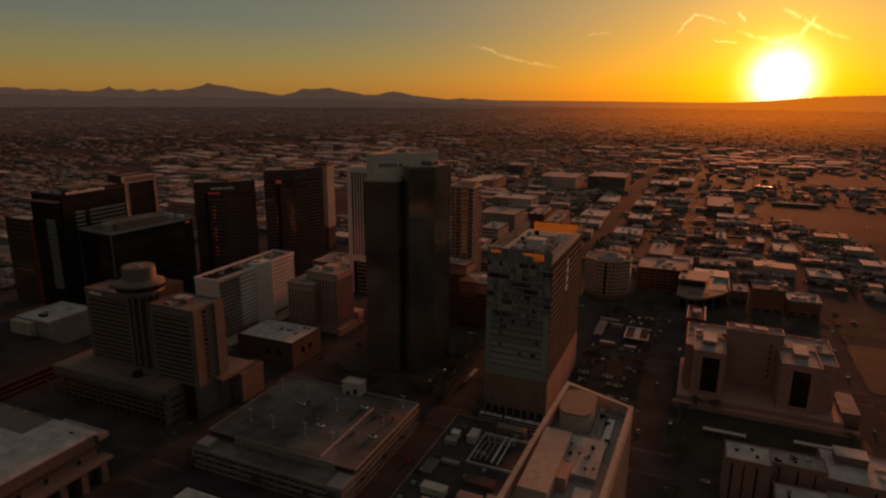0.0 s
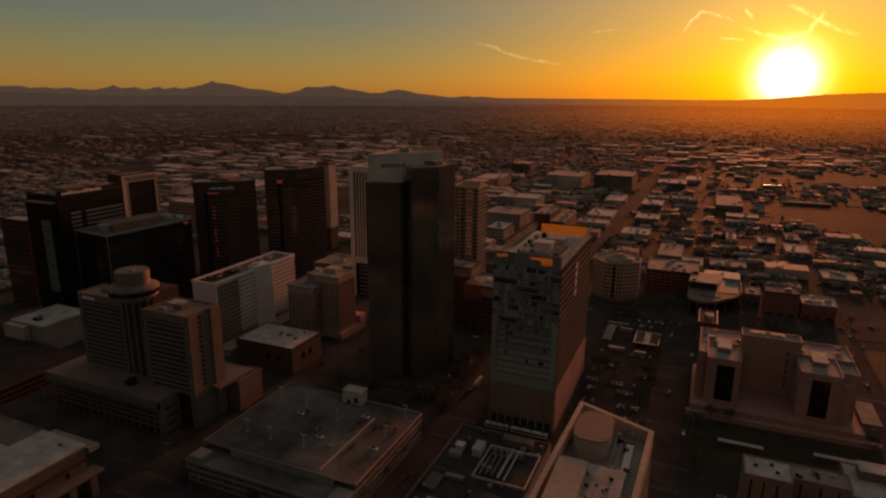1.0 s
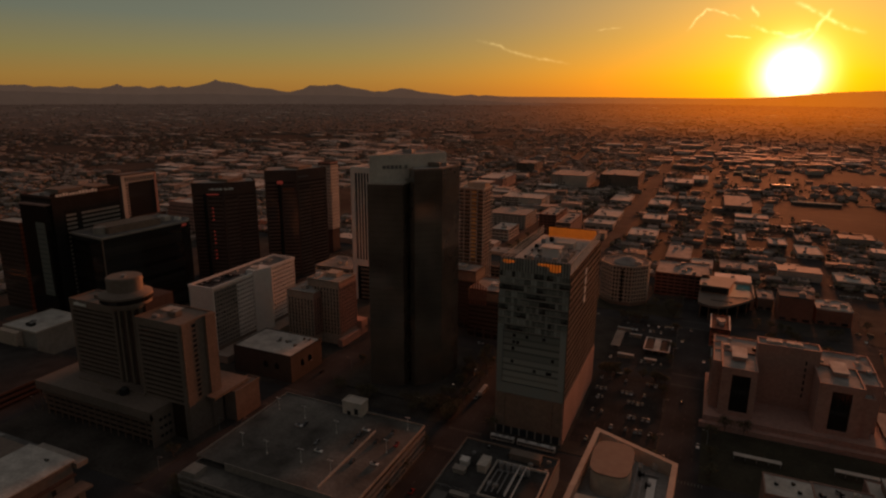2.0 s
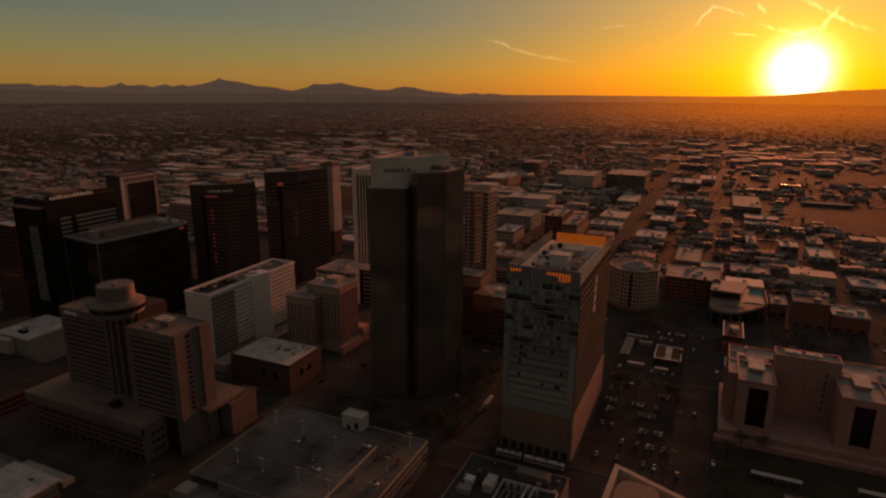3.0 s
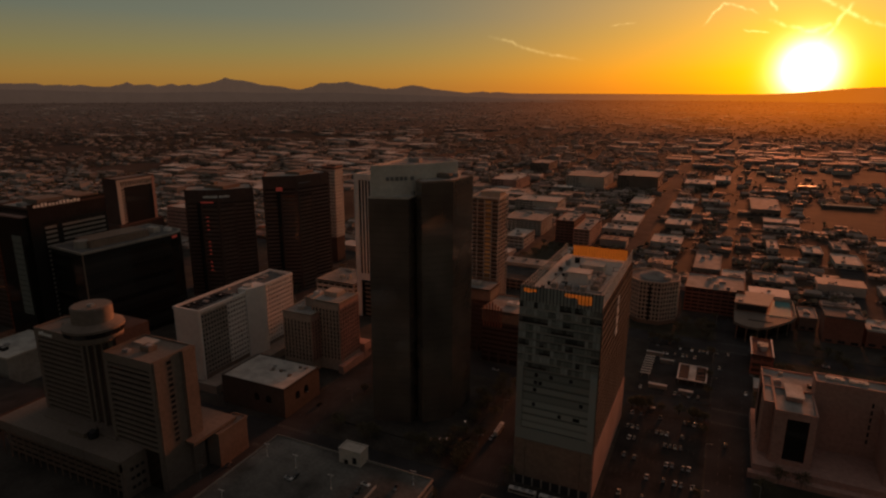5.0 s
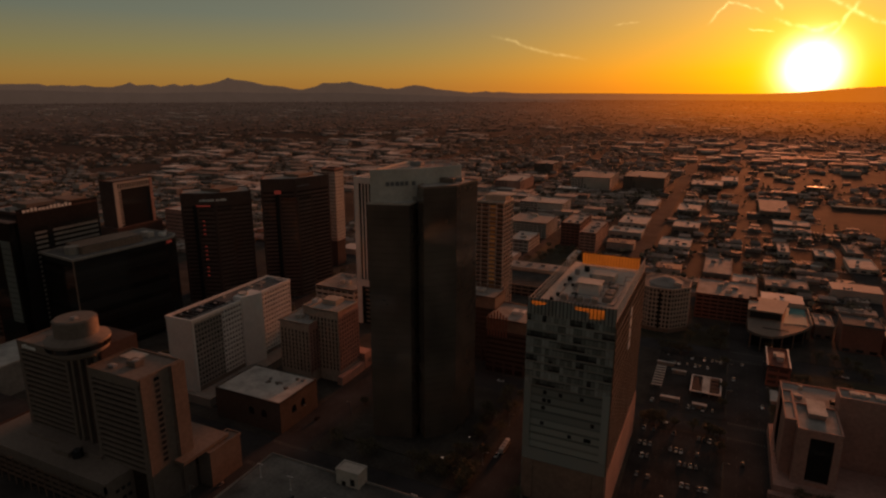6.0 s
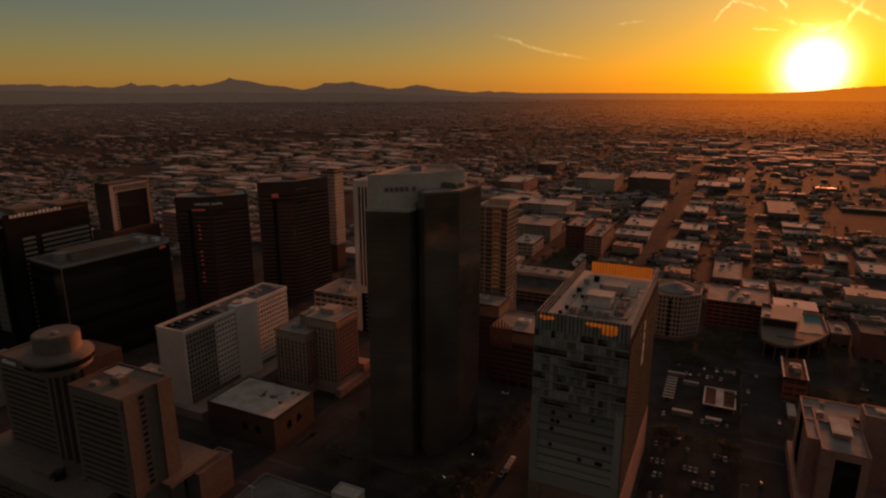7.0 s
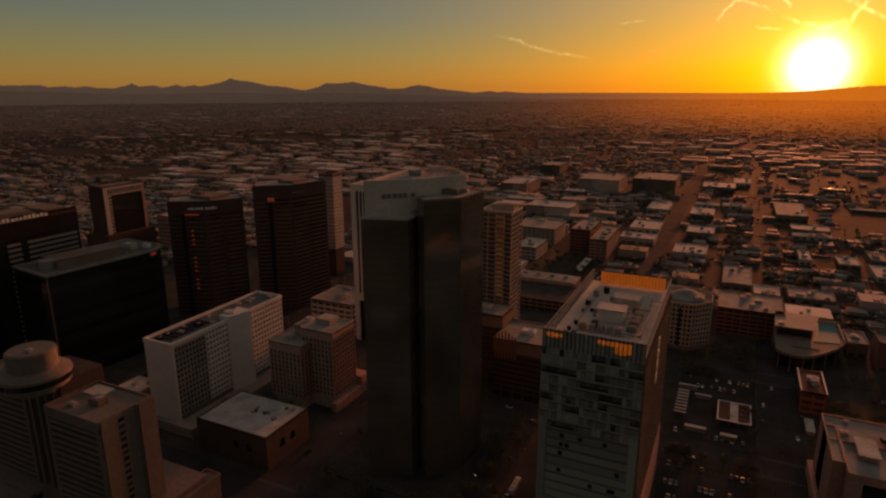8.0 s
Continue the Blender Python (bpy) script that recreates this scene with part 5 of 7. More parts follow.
# ---------------------------------------------------------------- near stone tower
def near_tower():
    h = 104.0
    plan = [(-36.2, 72.0), (-14.6, 72.0), (-12.3, 170.4), (-32.7, 179.1), (-33.9, 150.0), (-34.9, 115.0)]
    ob = thing("stone_office_tower", -21, 125, 0, "tan stone office tower with a walled roof", "tower")
    bm = bmesh.new()
    prism(bm, shrunk(plan, 0.4), 0.1, h - 0.5)
    part("body", bm, GLASS_BRONZE, ob)
    for i in range(len(plan)):
        a, b = plan[i], plan[(i + 1) % len(plan)]
        length = math.hypot(b[0] - a[0], b[1] - a[1])
        k = max(5, int(length / 2.1))
        for q in range(k + 1):
            u = min(max(0.35, q * length / k), length - 0.35)
            bm = bmesh.new()
            slab(bm, a, b, u - 0.35, u + 0.35, -0.4, 0.3, 0.1, h + 1.5)
            part("pier", bm, BUFF, ob)
        bm = bmesh.new()
        for j in range(26):
            slab(bm, a, b, 0, length, -0.3, 0.1, 1 + j * 4, 2.2 + j * 4)
        part("spandrels", bm, BUFF, ob)
    bm = bmesh.new()
    ring(bm, shrunk(plan, -0.4), shrunk(plan, 0.9), h - 1.0, h + 3.2)
    part("parapet", bm, BUFF, ob)
    bm = bmesh.new()
    prism(bm, shrunk(plan, 0.8), h - 0.8, h - 0.4)
    part("roof", bm, GREY_ROOF, ob)
    # rounded plant room
    oval = [(-26.4 + 4.5 * math.copysign(abs(math.cos(q)) ** 0.55, math.cos(q)), 163 + 7.2 * math.copysign(abs(math.sin(q)) ** 0.55, math.sin(q))) for q in (2 * math.pi * k / 40 + 0.03 for k in range(40))]
    bm = bmesh.new()
    prism(bm, oval, h - 0.4, h + 5.0)
    room = part("penthouse", bm, BUFF, ob, "tan plant room with rounded corners")
    bm = bmesh.new()
    prism(bm, [(-26.4 + (x + 26.4) * 1.05, 163 + (y - 163) * 1.04) for x, y in oval], h + 5.0, h + 5.4)
    part("penthouse_roof", bm, TAN, room)
    box_part("plant_roof", (-26.5, -16.5, 134, 152, h - 0.4, h + 1.2), WHITE_ROOF, ob, "white flat plant roof")
    box_part("penthouse", (-32.0, -25.0, 120, 148, h - 0.4, h + 4.2), BUFF, ob)
    box_part("stair_box", (-25.5, -22.5, 128, 135, h - 0.4, h + 3.4), PINK, ob)
    box_part("skylight", (-18.0, -16.2, 150, 166, h - 0.4, h + 0.5), WHITE, ob)
    box_part("skylight", (-20.5, -16.6, 116, 130, h - 0.4, h + 0.6), PALE, ob)
    rng = random.Random(2)
    for k in range(16):
        roof_unit(ob, rng.uniform(-21, -16.4), rng.choice((154, 158, 162, 167, 171, 112, 106, 100)) + rng.uniform(-1, 1), h - 0.4, rng.uniform(0.8, 2), rng.uniform(0.8, 2), rng.uniform(0.6, 1.8), rng.choice((STEEL, BLACK, PALE)))
    for k in range(9):
        roof_unit(ob, rng.uniform(-25, -17.5), rng.uniform(135, 151), h + 1.2, rng.uniform(0.5, 1), rng.uniform(0.5, 1), rng.uniform(0.4, 0.9), BLACK)
    pipe_run(ob, [(-21, 154, h), (-21, 172, h)], 0.2, STEEL)
    pipe_run(ob, [(-19.5, 153, h), (-19.5, 168, h), (-16, 168, h)], 0.2, STEEL)
    return ob


near_tower()


# ---------------------------------------------------------------- court complex of pink stone
def court_complex():
    ob = thing("court_complex", 43, 425, 0, "pink sandstone public building with tall dark window bays", "public building")
    box_part("plinth", (-2, 92, 398, 462, 0.1, 6.5), PINK, ob)
    box_part("plinth_step", (-4, 100, 394, 398, 0.1, 3.2), PINK, ob)
    box_part("side_block", (92.2, 102, 410, 440, 0.1, 8.0), DUN, ob)
    box_part("side_block_roof", (91.9, 102.3, 409.7, 440.3, 8.0, 8.4), GREY_ROOF, ob)

    def wing(x0, x1, y0, y1, h, slot0, slot1):
        box_part("wing_core", (x0 + 0.5, x1 - 0.5, y0 + 1.2, y1 - 0.5, 6.5, h - 0.4), GLASS_DEEP, ob)
        bm = bmesh.new()
        box(bm, x0, slot0, y0, y0 + 1.4, 6.5, h)
        box(bm, slot1, x1, y0, y0 + 1.4, 6.5, h)
        box(bm, slot0, slot1, y0, y0 + 1.4, h - 3.2, h)
        box(bm, slot0, slot1, y0, y0 + 1.4, 6.5, 9.0)
        part("front_wall", bm, PINK, ob)
        for k in range(5):
            bm = bmesh.new()
            x = slot0 + (k + 0.5) * (slot1 - slot0) / 5
            box(bm, x - 0.08, x + 0.08, y0 + 0.9, y0 + 1.2, 9, h - 3.2)
            part("mullion", bm, BLACK, ob)
        for a, b in (((x1, y0), (x1, y1)), ((x1, y1), (x0, y1)), ((x0, y1), (x0, y0))):
            bm = bmesh.new()
            long = math.hypot(b[0] - a[0], b[1] - a[1])
            slab(bm, a, b, 1.42 if a == (x1, y0) else 0, long - (1.42 if b == (x0, y0) else 0), -0.5, 0.0, 6.5, h)
            part("side_wall", bm, PINK, ob)
        roofed(ob, rect(x0 - 0.1, x1 + 0.1, y0 - 0.1, y1 + 0.1), h, GREY_ROOF, PINK, 1.0, 0.7)
    wing(5.5, 24.7, 403.5, 432, 36, 11.3, 21.5)
    wing(56, 78, 403.5, 432, 36, 62.6, 72.4)
    # lower shoulders
    for x0, x1, y0, y1, h in ((0.4, 5.4, 412, 446, 36.0), (78.2, 88, 414, 446, 35.0), (78.2, 84, 406, 414, 30.0)):
        box_part("shoulder", (x0, x1, y0, y1, 6.5, h - 0.5), PINK, ob)
        roofed(ob, rect(x0 - 0.1, x1 + 0.1, y0 - 0.1, y1 + 0.1), h, GREY_ROOF, PINK, 0.8, 0.6)
    box_part("rear_body", (0.4, 88, 432.2, 458, 6.5, 35.5), PINK, ob)
    roofed(ob, rect(0.3, 88.1, 432.1, 458.1), 35.6, GREY_ROOF, PINK, 0.9, 0.7)
    box_part("centre_block", (24.8, 58.5, 428, 440, 6.5, 45.0), PINK, ob, "tall windowless central block")
    roofed(ob, rect(24.6, 58.7, 427.8, 440.2), 45.1, GREY_ROOF, PINK, 1.0, 0.8)
    panes(ob, [(24.0, 15 + k * 4.2, 0.0) for k in range(6)], 1.0, 2.6, (27.6, 428), (55.8, 428), GLASS, 0.05, "slit_window")
    for x in (11.3, 64.3):
        bm = bmesh.new()
        box(bm, x, x + 7.4, 418, 433, 36.2, 38.6)
        part("roof_house", bm, PINK, ob)
        bm = bmesh.new()
        prism(bm, rect(x - 0.6, x + 8.0, 417, 434.5), 38.6, 39.1)
        part("roof_house_top", bm, WHITE_ROOF, ob)
    rng = random.Random(6)
    for x, y in ((8, 440), (10, 452), (24, 440), (60, 438), (80, 442), (84, 430), (82, 452)):
        roof_unit(ob, x, y, 36.0, rng.uniform(2, 4), rng.uniform(2, 4), rng.uniform(1, 2), rng.choice((BLACK, STEEL, PALE)))
    roof_unit(ob, 34, 435, 45.1, 8.5, 4.5, 1.4, PALE)
    roof_unit(ob, 45, 435, 45.1, 8.5, 4.5, 1.4, PALE)
    return ob


court_complex()


def school_block():
    ob = thing("school_block", 62, 300, 0, "brick school block with flat white roofs", "school")

    def brick_part(x0, x1, y0, y1, h, roof, slots):
        box_part("body", (x0, x1, y0 + 0.5, y1, 0.1, h - 0.2), GLASS_DEEP, ob)
        s, e, n, w = faces(x0, x1, y0 + 0.5, y1)
        last = 0.0
        for u0, u1 in slots + [(x1 - x0, x1 - x0)]:
            bm = bmesh.new()
            slab(bm, *s, last, u0, 0, 0.5, 0.1, h)
            part("wall", bm, MAUVE_BRICK, ob)
            last = u1
        if slots:
            bm = bmesh.new()
            slab(bm, *s, 0, x1 - x0, 0, 0.45, h - 2.2, h - 0.02)
            part("wall", bm, MAUVE_BRICK, ob)
        for a, b in (e, n, w):
            bm = bmesh.new()
            slab(bm, a, b, 0, math.hypot(b[0] - a[0], b[1] - a[1]), 0, 0.1, 0.1, h)
            part("wall", bm, MAUVE_BRICK, ob)
        roofed(ob, rect(x0 - 0.2, x1 + 0.2, y0 - 0.2, y1 + 0.2), h, roof, MAUVE_BRICK, 0.5, 0.6)
    brick_part(24, 44, 300, 317, 24.0, WHITE_ROOF, [(2.6, 3.6), (8.0, 8.8), (13.5, 14.5)])
    brick_part(44.3, 69, 310, 323, 21.0, GREY_ROOF, [(4.0, 4.8), (12.0, 13.0), (19.5, 20.3)])
    brick_part(69.3, 130, 312, 342, 17.0, WHITE_ROOF, [(8, 9), (20, 21), (34, 35)])
    brick_part(46, 69, 262, 304, 14.0, WHITE_ROOF, [(4, 5.5), (10, 11.5), (16, 17.5)])
    brick_part(69.3, 130, 268, 311, 12.0, GREY_ROOF, [])
    box_part("roof_house", (75, 89, 329, 338, 17.2, 21.6), DUN, ob)
    box_part("roof_house_top", (74.6, 89.4, 328.6, 338.4, 21.6, 22.0), WHITE_ROOF, ob)
    rng = random.Random(9)
    for _ in range(6):
        roof_unit(ob, rng.uniform(47, 66), rng.uniform(312, 320), 21.0, rng.uniform(1.2, 3), rng.uniform(1.2, 2.4), rng.uniform(0.8, 1.8), rng.choice((STEEL, PALE, BLACK)))
    for x, y in ((29, 309), (38, 306), (36, 312)):
        roof_unit(ob, x, y, 24.0, 1.6, 1.4, 1.1, BLACK)
    for _ in range(6):
        roof_unit(ob, rng.uniform(90, 126), rng.uniform(316, 338), 17.2, rng.uniform(1.5, 5), rng.uniform(1.5, 4), rng.uniform(1, 2.0), rng.choice((STEEL, PALE)))
        roof_unit(ob, rng.uniform(50, 66), rng.uniform(268, 300), 14.0, rng.uniform(1, 3), rng.uniform(1, 3), rng.uniform(0.8, 1.6), rng.choice((STEEL, BLACK)))
    return ob


school_block()


def shelters():
    """Long low canopies in the yard between the school and the public building."""
    for x0, x1, y, z in ((14.6, 38, 365, 3.4), (63, 83, 370, 3.4)):
        ob = thing("yard_canopy", (x0 + x1) / 2, y, 0.16, "long pale canopy over a walkway in the yard", "canopy", "yard canopies")
        box_part("roof", (x0, x1, y - 1.6, y + 1.6, z, z + 0.25), PALE, ob)
        n = int((x1 - x0) / 5)
        for i in range(n + 1):
            x = x0 + 0.4 + i * (x1 - x0 - 0.8) / n
            box_part("post", (x - 0.12, x + 0.12, y - 0.12, y + 0.12, 0.16, z), STEEL, ob)


shelters()


# ---------------------------------------------------------------- brown twin towers, notched corners
def brown_tower(x, y, pts, bay, h, bay_h, rows, label):
    """A granite tower: banded faces under a plain crown, and a lower bay between two dark grooves."""
    ob = thing("brown_granite_tower", x, y, 0, label, "tower", "twin brown towers")
    for line, top, n in ((pts, h, rows), (bay, bay_h, rows - 2)):
        bm = bmesh.new()
        prism(bm, shrunk(line, 0.4), 0.1, top - 0.4)
        part("body", bm, GLASS_BRONZE, ob)
        crown = 12.0 if line is pts else 1.6
        rh = (top - crown) / n
        for i in range(len(line)):
            a, b = line[i], line[(i + 1) % len(line)]
            length = math.hypot(b[0] - a[0], b[1] - a[1])
            if length < 4 or (line is bay and i == len(line) - 1):
                continue
            for j in range(n):
                bm = bmesh.new()
                slab(bm, a, b, 0.7, length - 0.7, -0.3, 0.14, 0.5 + j * rh, 0.5 + j * rh + rh * 0.5)
                part("spandrel", bm, GRANITE_BAND, ob)
            for u0, u1 in ((0, 1.5), (length - 1.5, length)):
                bm = bmesh.new()
                slab(bm, a, b, u0, u1, -0.4, 0.3, 0.1, top - crown + 1)
                part("corner_pier", bm, BROWN, ob)
            if line is pts:
                bm = bmesh.new()
                slab(bm, a, b, 0, length, -0.4, 0.25, top - crown + 0.6, top + 0.8)
                part("crown", bm, BROWN, ob)
        bm = bmesh.new()
        prism(bm, shrunk(line, 0.6), top - 0.6, top - 0.1)
        part("roof", bm, GREY_ROOF, ob)
        bm = bmesh.new()
        ring(bm, shrunk(line, 0.1), shrunk(line, 0.7), top - 0.5, top + 0.85)
        part("parapet", bm, BROWN, ob)
    # Solid black posts put the grooves' darkness in by colour.
    for k, m in ((0, 1), (-1, -2)):
        p, q = Vector(bay[k]), Vector(bay[m])
        c = p + (p - q).normalized() * 1.6
        bm = bmesh.new()
        prism(bm, circle(c.x, c.y, 1.7, 4, 0.5), 0.1, bay_h + 3)
        part("groove", bm, BLACK, ob, "black upright post standing in for a dark groove beside the bay")
    return ob


def brown_towers():
    pts = [(-491, 488), (-464, 503), (-446, 530), (-470, 552), (-512, 510)]
    bay = [(-477, 492.8), (-460.6, 499.3), (-453.5, 513.5), (-458, 518), (-481, 497)]
    ob = brown_tower(-474, 515, pts, bay, 103.0, 90.0, 24, "brown granite office tower with a lower bay and a pale sign")
    sign(ob, pts[0], pts[1], 17, 30.3, 96.4, 98.6, 9, SIGN_WHITE, 0.28, "pale sign lettering as plain blocks", 2)
    sign(ob, pts[1], pts[2], 0.8, 10.5, 96.4, 98.6, 6, SIGN_WHITE, 0.28, "pale sign lettering as plain blocks", 6)
    bm = bmesh.new()
    slab(bm, pts[0], pts[1], 11, 26.0, 0.32, 0.5, 91.4, 92.8)
    part("lit_band", bm, RED_LIGHT, ob, "dim red light strip")
    bm = bmesh.new()
    box(bm, -490, -466, 512, 535, 103, 106.0)
    box(bm, -486, -481, 516, 521, 106.0, 108.4)
    part("roof_house", bm, DUN, ob)
    # Emissive dashes stand in for a column of red reflections.
    for k in range(14):
        if k in (3, 8, 9):
            continue
        bm = bmesh.new()
        slab(bm, bay[0], bay[1], 4.6, 6.8, 0.15, 0.3, 26 + k * 4.0, 27.2 + k * 4.0)
        part("red_glow_pane", bm, RED_LIGHT, ob)
    pts = [(-434, 531), (-409, 550), (-398.5, 589), (-425, 602), (-456, 562)]
    bay = [(-419.5, 538.5), (-405.5, 547.5), (-401.5, 565.5), (-406, 569), (-424, 543)]
    ob = brown_tower(-424, 566, pts, bay, 114.0, 97.0, 27, "tall brown granite office tower with notched corners")
    bm = bmesh.new()
    slab(bm, pts[0], pts[1], 12, 18, 0.26, 0.5, 100.5, 104)
    part("lit_sign", bm, RED_LIGHT, ob, "small dim red sign")
    bm = bmesh.new()
    slab(bm, pts[1], pts[2], 2, 16, 0.26, 0.5, 107.0, 107.8)
    part("sign_bar", bm, SIGN_DARK, ob, "thin grey sign bar")
    box_part("roof_house", (-432, -414, 562, 585, 114, 116.5), DUN, ob)
    # pale perforated slab right behind
    ob = thing("perforated_slab_tower", -432, 640, 0, "pale slab tower with a grid of square openings", "tower")
    x0, x1, y0, y1, h = -450, -432.5, 648, 664, 111
    box_part("body", (x0, x1, y0, y1, 0.1, h), BROWN, ob)
    gridwall(ob, (x0, y0), (x1, y0), 30, h - 3, 7, 20, 1.5, 2.0, PALE, GLASS, 0.6)
    gridwall(ob, (x1, y0), (x1, y1), 30, h - 3, 4, 20, 1.5, 2.0, PALE, GLASS, 0.6)
    roofed(ob, rect(x0 - 0.6, x1 + 0.6, y0 - 0.6, y1 + 0.6), h, GREY_ROOF, PINK, 0.6, 0.6)


RED_LIGHT = glowing("dim_red_light", (0.35, 0.05, 0.035), 0.1)
brown_towers()


# ---------------------------------------------------------------- office tower with ribbon windows and a roof sign
def ribbon_tower():
    x0, x1, y0, y1, h = -541.0, -503.0, 351.0, 415.0, 108.4
    ob = thing("ribbon_window_tower", (x0 + x1) / 2, (y0 + y1) / 2, 0, "dark office tower with pale ribbon bands and a roof sign", "tower")
    box_part("body", (x0, x1, y0, y1, 0.1, h), GLASS_DEEP, ob)
    s, e, n, w = faces(x0, x1, y0, y1)
    for j in range(24):
        z = 6 + j * 3.7
        for u0, u1 in ((11, 20), (25, 62)):
            bm = bmesh.new()
            slab(bm, *e, u0, u1, 0, 0.5, z, z + 1.75)
            part("spandrel", bm, CONCRETE, ob)
    bm = bmesh.new()
    slab(bm, *e, 0, 64, 0, 0.4, h - 12, h + 3.2)
    part("sign_band", bm, BLACK, ob)
    bm = bmesh.new()
    slab(bm, *e, 0, 9, 0, 0.6, 0.1, h + 1)
    part("pier", bm, BLACK, ob)
    bm = bmesh.new()
    slab(bm, *e, 20.5, 24.5, 0, 0.3, 0.1, h - 11.9)
    part("pier", bm, BLACK, ob)
    sign(ob, *e, 4.5, 42.5, h + 0.2, h + 2.9, 13, SIGN_WHITE, 0.42, "white roof sign lettering as plain blocks", 3)
    for j in range(25):
        bm = bmesh.new()
        slab(bm, *s, 1.0, 36.5, 0, 0.15, 6 + j * 3.95, 9.4 + j * 3.95)
        part("glass_band", bm, GLASS if j % 5 else GLASS_BRONZE, ob)
    # lower glass wing with a pale upright bay
    box_part("wing", (-536, -504.5, 346, 350.9, 0.1, h - 6), GLASS_DEEP, ob)
    # Pink roof: the red light on it is painted in as colour.
    box_part("wing_roof", (-536.3, -504.2, 345.7, 350.95, h - 6, h - 5.2), PINK, ob)
    bm = bmesh.new()
    box(bm, -518, -507, 345.4, 345.9, 26, h - 20)
    part("glass_bay", bm, GLASS_GREY, ob, "pale upright glass bay")
    for k in range(14):
        box_part("transom", (-518.1, -506.9, 345.2, 345.38, 28 + k * 4.2, 28.35 + k * 4.2), BLACK, ob)
    roofed(ob, rect(x0 - 0.2, x1 + 0.5, y0 - 0.2, y1 + 0.2), h + 0.2, GREY_ROOF, BROWN, 1.0, 0.8)
    box_part("roof_house", (-532, -514, 366, 388, h + 0.2, h + 4.0), TAN, ob)
    box_part("roof_house", (-534, -510, 396, 412, h + 0.2, h + 3.0), DUN, ob)
    roof_unit(ob, -520, 358, h + 0.2, 6, 5, 2.5, STEEL)
    ob = thing("slim_office_tower", -579, 367, 0, "slim dark office tower beside the ribbon tower", "tower")
    box_part("body", (-596, -562, 359, 376, 0.1, 80), GLASS_BRONZE, ob)
    for j in range(18):
        bm = bmesh.new()
        slab(bm, (-562, 359), (-562, 376), 0, 17, 0, 0.4, 4 + j * 4.2, 5.6 + j * 4.2)
        part("spandrel", bm, BROWN, ob)
        bm = bmesh.new()
        slab(bm, (-596, 359), (-562, 359), 0, 34, 0, 0.4, 4 + j * 4.2, 5.6 + j * 4.2)
        part("spandrel", bm, BROWN, ob)
    roofed(ob, rect(-596.4, -561.6, 358.6, 376.4), 80.2, PALE, BROWN, 1.0, 0.8)


ribbon_tower()


# ---------------------------------------------------------------- black mirror-glass block
def black_block():
    h = 77.5
    pts = [(-457, 357), (-450, 432), (-451, 440), (-454, 446), (-460, 450), (-500, 452), (-500, 362)]
    ob = thing("black_glass_block", -478, 405, 0, "black mirror-glass office block with a pale roof edge", "building")
    bm = bmesh.new()
    prism(bm, shrunk(pts, 0.2), 0.1, h - 0.5)
    part("body", bm, BLACK, ob)
    for i in range(len(pts)):
        a, b = pts[i], pts[(i + 1) % len(pts)]
        length = math.hypot(b[0] - a[0], b[1] - a[1])
        for j in range(18):
            bm = bmesh.new()
            slab(bm, a, b, 0.05, length - 0.05, -0.2, 0.0, 1 + j * 4.0, 4.75 + j * 4.0)
            part("glass_band", bm, GLASS_DEEP, ob)
    bm = bmesh.new()
    ring(bm, shrunk(pts, -0.3), shrunk(pts, 1.2), h - 0.8, h + 0.8)
    part("roof_edge", bm, CONCRETE, ob)
    bm = bmesh.new()
    prism(bm, shrunk(pts, 1.0), h - 0.6, h + 0.1)
    part("roof", bm, DARK_ROOF, ob)
    bm = bmesh.new()
    prism(bm, [(-470, 372), (-466, 372), (-461, 420), (-484, 424), (-490, 376)], h + 0.1, h + 5.5)
    part("roof_house", bm, DUN, ob)
    bm = bmesh.new()
    prism(bm, [(-469, 372.4), (-466.4, 372.4), (-461.6, 419), (-464, 419)], h + 1.5, h + 5.51)
    part("louvre", bm, BLACK, ob)
    bm = bmesh.new()
    prism(bm, circle(-475, 370, 5, 20), h + 0.1, h + 6.0)
    part("cooling_tower", bm, CONCRETE, ob)
    roof_unit(ob, -470, 432, h + 0.1, 9, 6, 4.5, PALE)
    roof_unit(ob, -462, 440, h + 0.1, 5, 4, 3.0, WHITE)
    bm = bmesh.new()
    slab(bm, pts[0], pts[1], 0, 0.8, 0, 0.4, 0.1, h)
    part("corner_edge", bm, DUN, ob)
    bm = bmesh.new()
    slab(bm, pts[1], pts[2], 1, 7, 0.05, 0.2, h - 3.6, h - 1.6)
    part("red_glow_pane", bm, RED_LIGHT, ob)
    return ob


black_block()


